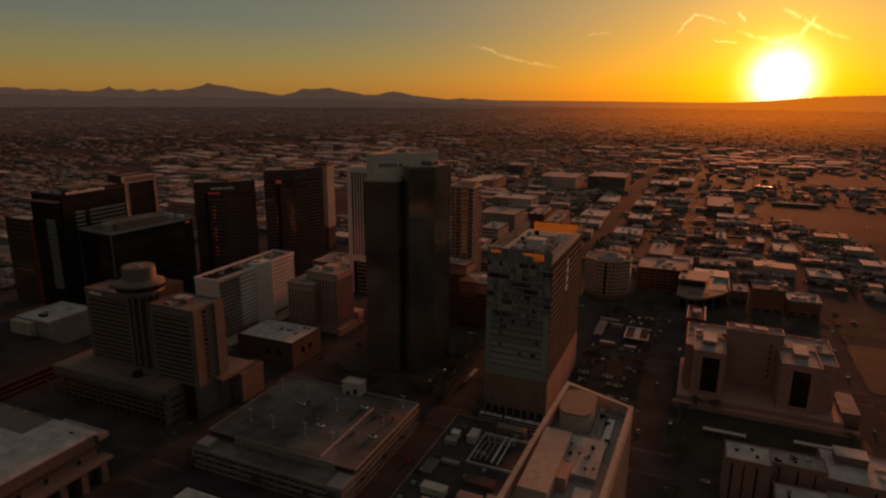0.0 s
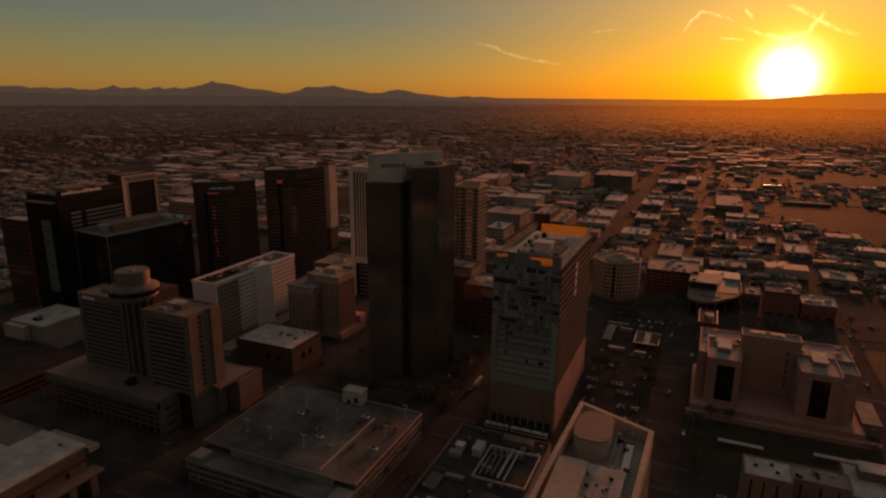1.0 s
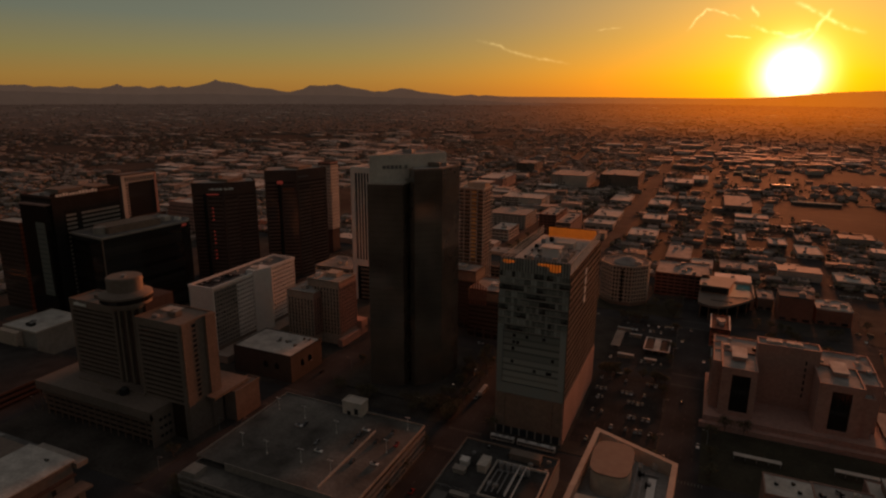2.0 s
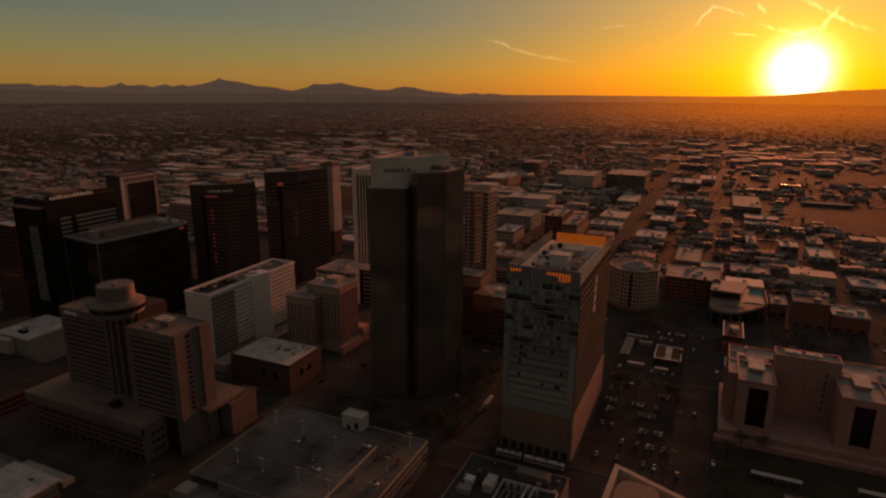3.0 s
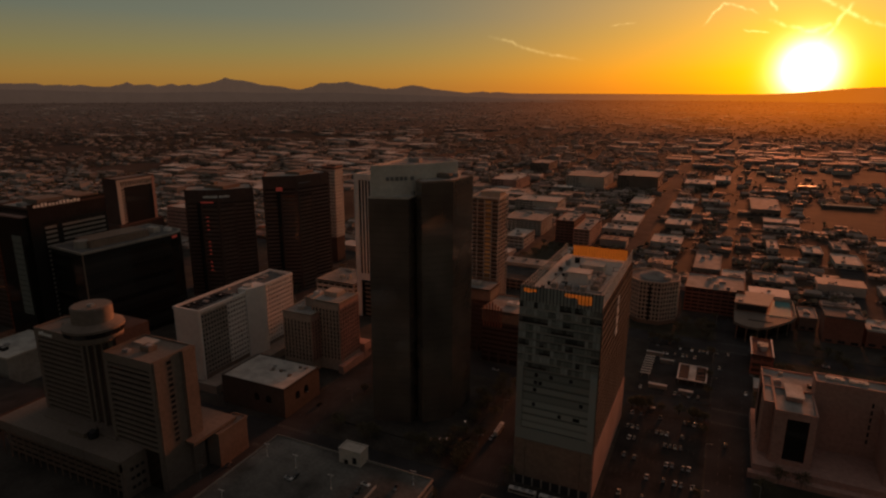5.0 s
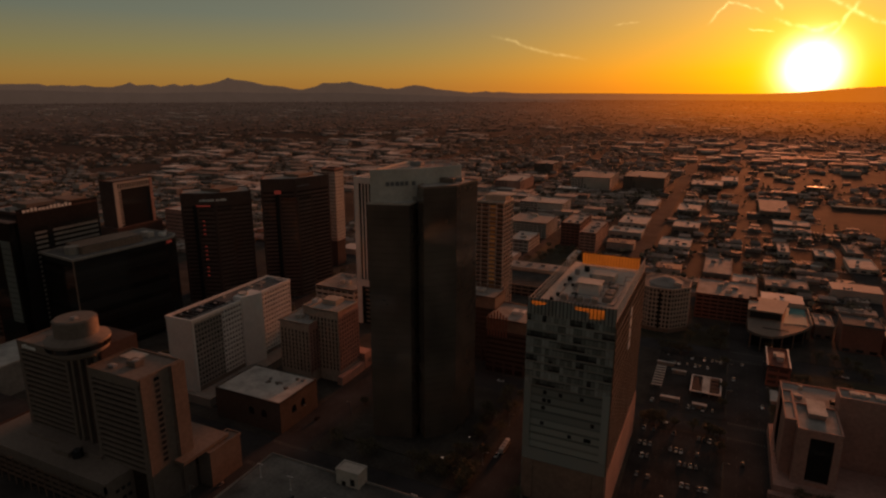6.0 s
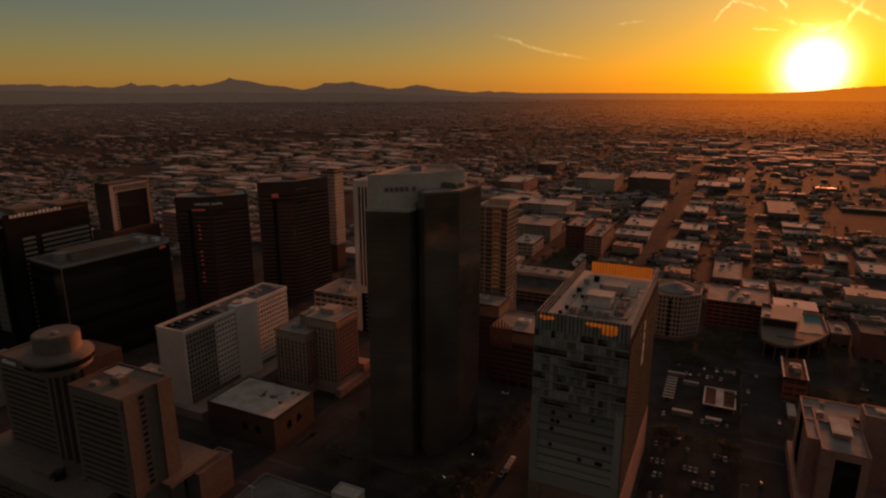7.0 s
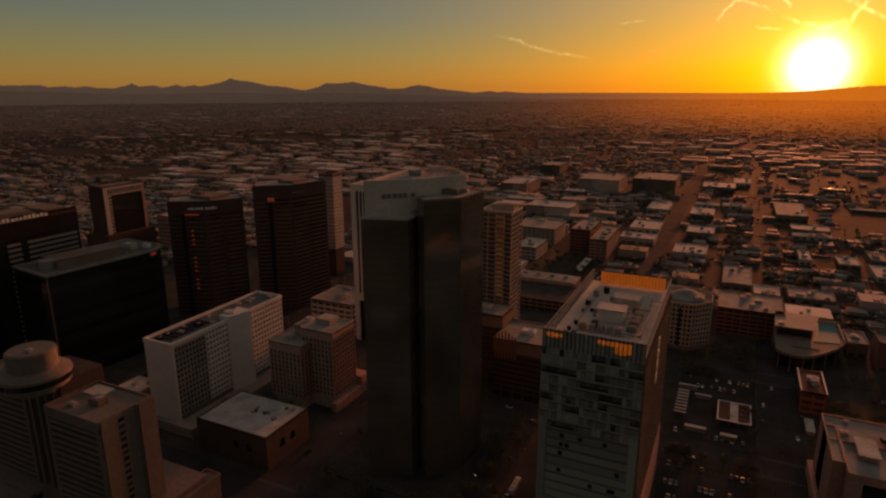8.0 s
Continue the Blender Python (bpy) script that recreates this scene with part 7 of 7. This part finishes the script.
        box(bm, -500 + k * 10.5, -499.2 + k * 10.5, 215.2, 216, 0.1, 9.6)
        part("column", bm, BROWN, ob)


side_hall()


# ---------------------------------------------------------------- parking lots and yards
def lot(x0, x1, y0, y1, rows, label):
    bm = bmesh.new()
    box(bm, x0, x1, y0, y1, 0.0, 0.18)
    whole("parking_lot", bm, ASPHALT, label, "parking lot", kind="structure")
    bm = bmesh.new()
    for r in rows:
        for k in range(int((x1 - x0 - 4) / 2.8)):
            x = x0 + 2 + k * 2.8
            box(bm, x, x + 0.12, r - 2.5, r + 2.5, 0.18, 0.19)
    whole("bay_lines", bm, PAINT, "white painted parking bay lines", "road marking", kind="structure")


lot(-72, -25, 346, 442, (352, 371, 387, 406, 419, 437), "dark asphalt parking lot with painted bays")
lot(-72, -25, 467, 560, (474, 540, 554), "asphalt lot with shade canopies")
for x0, x1, y0, y1 in ((-2, 104, 334, 393), (1, 94, 467, 560), (-72, -26, 584, 616), (-118, -74, 584, 614), (120, 212, 334, 440), (120, 212, 467, 560)):
    yard = bmesh.new()
    box(yard, x0, x1, y0, y1, 0.0, 0.18)
    whole("lawn", yard, LAWN, "dark dry lawn of a city block", "lawn", "lawns", "structure")


def shade_canopies():
    ob = thing("solar_canopy", -37, 504, 0.18, "steel-framed carport with dark panels and pale edges", "carport")
    for x0, x1, m in ((-46.4, -40.2, SOLAR), (-39.8, -35.2, WHITE_ROOF)):
        box_part("roof_panel", (x0, x1, 492, 516, 4.0, 4.25), m, ob)
    for y0, y1 in ((492, 498), (499.5, 504.5), (506, 510), (511.5, 516)):
        box_part("roof_panel", (-34.8, -28.4, y0, y1, 4.0, 4.25), SOLAR, ob)
    bm = bmesh.new()
    ring(bm, rect(-47, -28, 491, 517), rect(-46.2, -28.8, 491.8, 516.2), 3.9, 4.4)
    part("frame", bm, WHITE, ob)
    for x in (-46, -40, -35, -29):
        for y in (493, 504, 515):
            box_part("post", (x - 0.12, x + 0.12, y - 0.12, y + 0.12, 0.18, 4.0), STEEL, ob)
    for k in range(8):
        y = 493 + k * 4.4
        row = thing("shade_sail", -68, y, 0.18, "narrow pale carport roof on posts", "carport", "carport rows")
        box_part("roof", (-71.5, -64.5, y - 0.9, y + 0.9, 3.0, 3.2), PALE, row)
        for x in (-70.5, -65.5):
            box_part("post", (x - 0.1, x + 0.1, y - 0.1, y + 0.1, 0.18, 3.0), STEEL, row)
    for x, y, w, d in ((-56, 522, 10, 2.2), (-58, 478, 12, 3), (-40, 476, 9, 3), (-66, 533, 12, 2)):
        ob = thing("kiosk", x, y, 0.18, "small flat white-roofed kiosk in the lot", "kiosk", "kiosks")
        box_part("body", (x - w / 2 + 0.3, x + w / 2 - 0.3, y - d / 2 + 0.3, y + d / 2 - 0.3, 0.18, 2.9), CONCRETE, ob)
        box_part("roof", (x - w / 2, x + w / 2, y - d / 2, y + d / 2, 2.9, 3.2), WHITE_ROOF, ob)
    ob = thing("white_shed", 3.5, 509, 0.16, "small shed with a white roof", "shed")
    box_part("body", (1.4, 5.6, 501, 517, 0.16, 2.6), CONCRETE, ob)
    box_part("roof", (1.1, 5.9, 500.7, 517.3, 2.6, 2.9), WHITE_ROOF, ob)


shade_canopies()


# ---------------------------------------------------------------- vehicles
def car_model(name, paint, label, x, y, z, turn):
    """A saloon: body, glasshouse, four wheels, lamps; nose to local -y."""
    ob = thing(name, 0, 0, 0, label, "car", "cars")
    side = [(-2.2, 0.35), (-2.25, 0.75), (-2.0, 0.92), (-1.0, 1.0), (1.5, 1.02), (2.15, 0.98), (2.25, 0.6), (2.2, 0.35)]

    def hull(line, w0, w1):
        bm = bmesh.new()
        zs = [p[1] for p in line]
        a = [bm.verts.new((-(w0 + (w1 - w0) * (z - min(zs)) / (max(zs) - min(zs))), yy, z)) for yy, z in line]
        b = [bm.verts.new((w0 + (w1 - w0) * (z - min(zs)) / (max(zs) - min(zs)), yy, z)) for yy, z in line]
        bm.faces.new(a)
        bm.faces.new(b[::-1])
        for i in range(len(line)):
            j = (i + 1) % len(line)
            bm.faces.new((a[i], b[i], b[j], a[j]))
        bmesh.ops.recalc_face_normals(bm, faces=bm.faces)
        return bm
    part("body", hull(side, 0.92, 0.84), paint, ob)
    part("glasshouse", hull([(-1.0, 1.0), (-0.35, 1.42), (1.1, 1.42), (1.75, 1.02)], 0.82, 0.6), GLASS, ob)
    for wx in (-0.85, 0.85):
        for wy in (-1.4, 1.4):
            bm = bmesh.new()
            n = 12
            p = [[bm.verts.new((wx + d, wy + 0.33 * math.cos(2 * math.pi * i / n), 0.33 + 0.33 * math.sin(2 * math.pi * i / n))) for i in range(n)] for d in (-0.1, 0.1)]
            bm.faces.new(p[0])
            bm.faces.new(p[1][::-1])
            for i in range(n):
                bm.faces.new((p[0][i], p[1][i], p[1][(i + 1) % n], p[0][(i + 1) % n]))
            part("wheel", bm, BLACK, ob)
    ob.matrix_basis = pose(x, y, z, 0, 0, turn)
    return ob


def vehicles():
    coats = [("white", (0.75, 0.75, 0.75)), ("silver", (0.5, 0.5, 0.52)), ("black", (0.02, 0.02, 0.022)), ("grey", (0.15, 0.15, 0.16)), ("red", (0.3, 0.03, 0.03)), ("beige", (0.45, 0.4, 0.32))]
    spots = []
    deck = 14.61
    for x, y, c in ((-206.4, 274.6, 1), (-204.5, 277.5, 2), (-182.3, 258.4, 0), (-170.3, 286.2, 0), (-171.5, 281, 2), (-150.3, 260.3, 0), (-148.6, 280.1, 4), (-161.9, 257.7, 2), (-159.8, 277.9, 2), (-170.8, 273.7, 2), (-188, 265, 3), (-156, 290, 3)):
        spots.append((x, y, deck, 85 if c in (0, 1) else 10, c))
    rng = random.Random(21)
    for r, n in ((352, 4), (371, 5), (387, 6), (406, 6), (419, 7), (437, 7)):
        for k in rng.sample(range(15), n):
            spots.append((-72 + 2 + k * 2.8 + 1.4, r + rng.uniform(-0.3, 0.3), 0.18, rng.choice((0, 180)) + rng.uniform(-3, 3), rng.choice((0, 1, 2, 2, 3, 3, 3, 5))))
    for r, n in ((474, 5), (540, 7), (554, 6)):
        for k in rng.sample(range(15), n):
            spots.append((-72 + 2 + k * 2.8 + 1.4, r, 0.18, rng.choice((0, 180)), rng.choice((0, 1, 2, 3))))
    # kerbside and moving traffic on the avenues
    for x, dirs in ((-130, (0, 180)), (-249, (0, 180)), (-12, (0, 180)), (-395, (0, 180)), (107, (0, 180))):
        y = 215
        while y < 720:
            y += rng.uniform(14, 46)
            if any(abs(y - cy) < cw / 2 + 3 for cy, cw in YS) or 376 < y < 402:
                continue
            lane = rng.choice((-8.5, -3.0, 3.0, 8.5))
            spots.append((x + lane, y, 0.03, 180 if lane < 0 else 0, rng.choice((0, 0, 1, 2, 3, 3, 4, 5))))
    for cy in (204, 320, 455, 572):
        x = -470
        while x < 90:
            x += rng.uniform(24, 80)
            if any(abs(x - sx) < sw / 2 + 3 for sx, sw in XS):
                continue
            lane = rng.choice((-7.0, -2.5, 2.5)) if cy == 320 else rng.choice((-7.0, -2.5, 2.5, 7.0))
            spots.append((x, cy + lane, 0.03, 90 if lane < 0 else -90, rng.choice((0, 1, 1, 2, 3, 5))))
    first = {}
    for x, y, z, turn, c in spots:
        if c not in first:
            m = surface(coats[c][0] + "_car_paint", coats[c][1], 0.25, grain=0.03, stain=0.05, bump=0.0, spec=0.6)
            first[c] = car_model("car", m, f"parked {coats[c][0]} saloon car with dark windows", x, y, z, turn)
        else:
            copy_thing(first[c], pose(x, y, z, 0, 0, turn))


vehicles()


def bus(x, y, length, turn, label):
    ob = thing("bus", 0, 0, 0, label, "bus", "buses")
    h = length / 2
    bm = bmesh.new()
    box(bm, -1.28, 1.28, -h, h, 0.4, 3.0)
    bmesh.ops.bevel(bm, geom=list(bm.edges), offset=0.12, segments=2, affect="EDGES")
    part("body", bm, PALE, ob)
    bm = bmesh.new()
    box(bm, -1.2, 1.2, -h + 0.15, h - 0.15, 3.0, 3.18)
    part("roof", bm, WHITE, ob)
    for k in range(3):
        bm = bmesh.new()
        box(bm, -0.8, 0.8, -h + 1.5 + k * (length - 4) / 2.6, -h + 3.6 + k * (length - 4) / 2.6, 3.18, 3.42)
        part("roof_unit", bm, STEEL, ob)
    n = int(length / 1.8)
    for s in (-1, 1):
        for k in range(n):
            bm = bmesh.new()
            yy = -h + 0.6 + k * (length - 1.2) / n
            box(bm, s * 1.29 - 0.02, s * 1.29 + 0.02, yy + 0.1, yy + (length - 1.2) / n - 0.1, 1.5, 2.6)
            part("window", bm, GLASS, ob)
    for wy in (-h + 2.2, h - 2.8):
        for s in (-1, 1):
            bm = bmesh.new()
            n12 = 12
            p = [[bm.verts.new((s * 1.15 + d, wy + 0.5 * math.cos(2 * math.pi * i / n12), 0.5 + 0.5 * math.sin(2 * math.pi * i / n12))) for i in range(n12)] for d in (-0.14, 0.14)]
            bm.faces.new(p[0])
            bm.faces.new(p[1][::-1])
            for i in range(n12):
                bm.faces.new((p[0][i], p[1][i], p[1][(i + 1) % n12], p[0][(i + 1) % n12]))
            part("wheel", bm, BLACK, ob)
    ob.matrix_basis = pose(x, y, 0.03, 0, 0, turn)
    return ob


bus(-136.9, 380.5, 12.5, 0, "white city bus on the avenue")
bus(-106.5, 330, 14.0, 91, "long white-roofed bus at the kerb")
bus(-86.7, 330, 22.0, 90, "long articulated white-roofed bus at the kerb")


def lit_cars():
    """Cars on the far cross street with their lamps on."""
    paint = surface("dark_grey_car_paint", (0.08, 0.08, 0.085), 0.25, grain=0.03, stain=0.05, bump=0.0, spec=0.6)
    head = glowing("head_lamp_glow", (1.0, 0.6, 0.38), 5.0)
    tail = glowing("tail_lamp_glow", (1.0, 0.12, 0.04), 4.0)
    for x, y, turn, lamp in ((98.6, 608, 60, tail), (112.4, 606, 90, tail), (122, 609, 90, tail), (136.7, 620, 60, tail), (94.7, 586.6, 0, head), (120.8, 563.7, 180, tail), (-138, 505, 0, head), (-135, 437, 0, head), (-256, 430, 0, head), (-123, 470, 180, tail), (-16, 640, 0, head)):
        ob = car_model("lit_car", paint, "dark saloon car with its lamps on", x, y, 0.03, turn)
        for side in (-0.6, 0.6):
            bm = bmesh.new()
            if lamp is head:
                box(bm, side - 0.2, side + 0.2, -2.32, -2.2, 0.6, 0.8)
            else:
                box(bm, side - 0.2, side + 0.2, 2.2, 2.32, 0.7, 0.9)
            part("head_lamp" if lamp is head else "tail_lamp", bm, lamp, ob, "lit warm lamp")


lit_cars()


def path_lights():
    """Lit bollards on the plaza of the tall tower."""
    glow = glowing("bollard_glow", (1.0, 0.72, 0.55), 0.5)
    base = None
    for x, y in ((-172.3, 353.8), (-168.2, 353.4), (-164.2, 355.3), (-155.6, 371.4), (-158.5, 380.2), (-157.2, 388.0), (-153, 408.5), (-160.8, 358.3)):
        if base is None:
            base = thing("bollard_light", 0, 0, 0, "short steel bollard with a lit head", "bollard", "plaza bollards")
            bm = bmesh.new()
            prism(bm, circle(0, 0, 0.12, 8), 0, 0.8)
            part("post", bm, STEEL, base)
            bm = bmesh.new()
            prism(bm, circle(0, 0, 0.2, 8), 0.8, 1.1)
            part("lamp", bm, glow, base, "small lit warm lamp")
            base.matrix_basis = pose(x, y, 0.9)
        else:
            copy_thing(base, pose(x, y, 0.9))


path_lights()


# ---------------------------------------------------------------- street lamps and trees
def street_lamps():
    base = None
    spots = []
    for x, w in XS[1:]:
        for y in range(228, 700, 44):
            if any(abs(y - cy) < cw / 2 + 2 for cy, cw in YS):
                continue
            spots.append((x - w / 2 - 1.2, y, 90))
            spots.append((x + w / 2 + 1.2, y + 15, -90))
    for x, y, turn in spots:
        if base is None:
            base = thing("street_lamp", 0, 0, 0, "tall grey steel street lamp with a curved arm", "street lamp", "street lamps")
            bm = bmesh.new()
            prism(bm, circle(0, 0, 0.2, 8), 0, 0.5)
            prism(bm, circle(0, 0, 0.11, 8), 0.5, 8.0)
            part("pole", bm, STEEL, base)
            bm = bmesh.new()
            for k in range(5):
                y0, z0 = -0.5 * k, 8.0 + 0.5 * math.sin(k * 0.4)
                box(bm, -0.06, 0.06, y0 - 0.52, y0, z0 - 0.06, z0 + 0.1)
            arm = part("arm", bm, STEEL, base)
            bm = bmesh.new()
            box(bm, -0.18, 0.18, -3.2, -2.4, 8.4, 8.58)
            part("lamp_head", bm, PALE, arm)
            base.matrix_basis = pose(x, y, 0.16, 0, 0, turn)
        else:
            copy_thing(base, pose(x, y, 0.16, 0, 0, turn))


street_lamps()


def tree_model(seed, height, spread):
    rng = random.Random(seed)
    ob = thing("street_tree", 0, 0, 0, "dusty dark green street tree with a loose crown", "tree", "street trees")
    bm = bmesh.new()

    def limb(p, q, r0, r1, n=6):
        p, q = Vector(p), Vector(q)
        u = (q - p).normalized()
        s = u.orthogonal().normalized()
        t = u.cross(s)
        a = [bm.verts.new(p + (s * math.cos(2 * math.pi * i / n) + t * math.sin(2 * math.pi * i / n)) * r0) for i in range(n)]
        b = [bm.verts.new(q + (s * math.cos(2 * math.pi * i / n) + t * math.sin(2 * math.pi * i / n)) * r1) for i in range(n)]
        for i in range(n):
            bm.faces.new((a[i], a[(i + 1) % n], b[(i + 1) % n], b[i]))
    limb((0, 0, -0.1), (0.1, 0.05, height * 0.4), 0.22, 0.15)
    tips = []
    for k in range(7):
        a = 2 * math.pi * k / 7 + rng.uniform(-0.3, 0.3)
        tip = (spread * 0.6 * math.cos(a), spread * 0.6 * math.sin(a), height * rng.uniform(0.6, 0.85))
        limb((0.1, 0.05, height * rng.uniform(0.3, 0.4)), tip, 0.1, 0.04, 5)
        tips.append(tip)
    tips.append((0, 0, height * 0.85))
    part("trunk", bm, BARK, ob)
    verts, tris = [], []
    for k in range(420):
        c = Vector(rng.choice(tips)) + Vector((rng.gauss(0, spread * 0.26), rng.gauss(0, spread * 0.26), rng.gauss(0, height * 0.1)))
        u = Vector((rng.uniform(-1, 1), rng.uniform(-1, 1), rng.uniform(-0.5, 0.5))).normalized() * rng.uniform(0.25, 0.5)
        w = Vector((rng.uniform(-1, 1), rng.uniform(-1, 1), rng.uniform(-0.3, 0.9))).normalized() * rng.uniform(0.2, 0.4)
        n = len(verts)
        verts.extend((tuple(c - u), tuple(c + w), tuple(c + u), tuple(c - w)))
        tris.append((n, n + 1, n + 2, n + 3))
    me = bpy.data.meshes.new("crown")
    me.from_pydata(verts, [], tris)
    me.materials.append(LEAF)
    cr = new("crown", me)
    cr.parent = ob
    return ob


def plant_trees():
    models = [tree_model(1, 7.5, 3.6), tree_model(2, 9.0, 4.2), tree_model(3, 6.0, 3.0)]
    rng = random.Random(33)
    spots = []
    for x, w in XS[1:]:
        y = 214.0
        while y < 690:
            y += rng.uniform(15, 30)
            if any(abs(y - cy) < cw / 2 + 4 for cy, cw in YS):
                continue
            for side in (-1, 1):
                if rng.random() < 0.62:
                    spots.append((x + side * (w / 2 + 3.0), y + rng.uniform(-2, 2)))
    # plaza round the bank tower, park strip beside the lots, yards
    for k in range(24):
        spots.append((rng.choice((rng.uniform(-228, -152), rng.uniform(-148, -143))), rng.uniform(336, 348)))
    for k in range(18):
        spots.append((rng.uniform(-160, -143), rng.uniform(350, 440)))
    for k in range(30):
        spots.append((rng.uniform(-72, -24), rng.choice((rng.uniform(442, 446), rng.uniform(560, 562), rng.uniform(584, 612)))))
    for k in range(18):
        spots.append((rng.uniform(0, 100), rng.choice((332.8, 394, 466, 475, 520, 540, 585))))
    for k in range(24):
        spots.append((rng.uniform(18, 100), rng.uniform(466, 590)))
    for k in range(14):
        spots.append((rng.uniform(-236, -28), rng.choice((192.5, 215.5)) + rng.uniform(-1, 1)))
    for k in range(10):
        spots.append((-239 + rng.uniform(-1, 1), 218 + k * 8.5))
    for k in range(16):
        spots.append((rng.uniform(-258, -238) - 12, rng.uniform(446, 560)))
    for k in range(18):
        spots.append((rng.uniform(-330, -268), rng.uniform(376, 396)))
    for k in range(34):
        spots.append((rng.uniform(-244, -178), rng.uniform(720, 842)))
    used = [False, False, False]
    for x, y in spots:
        k = rng.randrange(3)
        m = pose(x, y, 0.15, 0, 0, rng.uniform(0, 360))
        if used[k]:
            copy_thing(models[k], m)
        else:
            models[k].matrix_basis = m
            used[k] = True


plant_trees()


# ---------------------------------------------------------------- thin vapour trails, sunlight painted in as emission
def vapour(power):
    m = bpy.data.materials.new("glowing_vapour")
    m.use_nodes = True
    t = m.node_tree
    t.nodes.clear()
    out = t.nodes.new("ShaderNodeOutputMaterial")
    both = t.nodes.new("ShaderNodeAddShader")
    clear = t.nodes.new("ShaderNodeBsdfTransparent")
    em = t.nodes.new("ShaderNodeEmission")
    em.inputs[0].default_value = (1.0, 0.72, 0.3, 1.0)
    uv = t.nodes.new("ShaderNodeTexCoord").outputs["UV"]
    sep = t.nodes.new("ShaderNodeSeparateXYZ")
    put(t, sep.inputs[0], uv)
    edge = maths(t, "SUBTRACT", 1.0, maths(t, "ABSOLUTE", maths(t, "MULTIPLY_ADD", sep.outputs[1], 2.0, -1.0)))
    ends = maths(t, "MINIMUM", maths(t, "MULTIPLY", sep.outputs[0], 5.0), maths(t, "MULTIPLY", maths(t, "SUBTRACT", 1.0, sep.outputs[0]), 5.0))
    n = t.nodes.new("ShaderNodeTexNoise")
    put(t, n.inputs["Vector"], t.nodes.new("ShaderNodeNewGeometry").outputs["Position"])
    n.inputs["Scale"].default_value, n.inputs["Detail"].default_value = 0.02, 6.0
    k = maths(t, "MULTIPLY", maths(t, "POWER", edge, 1.5), maths(t, "MAXIMUM", maths(t, "MULTIPLY_ADD", n.outputs[0], 3.0, -0.8), 0.0))
    k = maths(t, "MULTIPLY", k, maths(t, "MINIMUM", maths(t, "MAXIMUM", ends, 0.0), 1.0))
    put(t, em.inputs[1], maths(t, "MULTIPLY", k, power))
    t.links.new(clear.outputs[0], both.inputs[0])
    t.links.new(em.outputs[0], both.inputs[1])
    t.links.new(both.outputs[0], out.inputs[0])
    return m


def vapour_trails():
    # Trails near the sun glow more: their sunlight is painted in.
    faint, bright = vapour(0.13), vapour(0.42)
    eye = Vector((-24, 56, 196))
    # degrees left of the avenues and above the eye, and width in degrees
    trails = [([(21.0, 4.4), (19.3, 4.14), (17.8, 3.5), (16.1, 3.04), (14.4, 2.75), (12.4, 2.4)], 0.42), ([(3.2, 4.9), (2.45, 5.92), (1.76, 6.66), (0.83, 6.45), (-1.0, 5.75)], 0.3), ([(-1.5, 5.3), (-3.0, 4.79), (-4.2, 4.41), (-5.2, 4.2)], 0.45), ([(-3.6, 4.3), (-5.3, 4.49), (-6.1, 4.85)], 0.6), ([(-4.8, 2.8), (-5.9, 4.26), (-6.5, 5.44), (-7.1, 6.3)], 0.5), ([(-4.4, 6.9), (-6.2, 6.05), (-7.4, 5.2), (-9.6, 4.4)], 0.5), ([(10.6, 5.2), (8.3, 5.4)], 0.25), ([(0.2, 4.6), (-1.8, 4.3)], 0.25), ([(-1.4, 6.8), (-2.2, 5.9)], 0.4)]
    for pts, w in trails:
        bm = bmesh.new()
        layer = bm.loops.layers.uv.new("across")
        fine = []
        for (a0, e0), (a1, e1) in zip(pts, pts[1:]):
            for k in range(8):
                fine.append((a0 + (a1 - a0) * k / 8, e0 + (e1 - e0) * k / 8))
        fine.append(pts[-1])
        rows = []
        for i, (a, e) in enumerate(fine):
            q, p = fine[min(i + 1, len(fine) - 1)], fine[max(i - 1, 0)]
            da, de = q[0] - p[0], q[1] - p[1]
            s = math.hypot(da, de)
            na, ne = -de / s, da / s
            wob = 0.12 * noise.noise(Vector((a * 2, e * 2, 4)))
            row = []
            for side in (-0.5, 0.5):
                aa, ee = a + na * (w * side + wob), e + ne * (w * side + wob)
                row.append(bm.verts.new(eye + Vector((-math.sin(radians(aa)) * math.cos(radians(ee)), math.cos(radians(aa)) * math.cos(radians(ee)), math.sin(radians(ee)))) * 4780))
            rows.append(row)
        last = len(rows) - 1
        for i in range(last):
            f = bm.faces.new((rows[i][0], rows[i + 1][0], rows[i + 1][1], rows[i][1]))
            for loop, co in zip(f.loops, ((i / last, 0), ((i + 1) / last, 0), ((i + 1) / last, 1), (i / last, 1))):
                loop[layer].uv = co
        whole("vapour_trail", bm, faint if pts[0][0] > 8 else bright, "thin golden vapour trail in the evening sky", "cloud", "vapour trails", "structure")


vapour_trails()
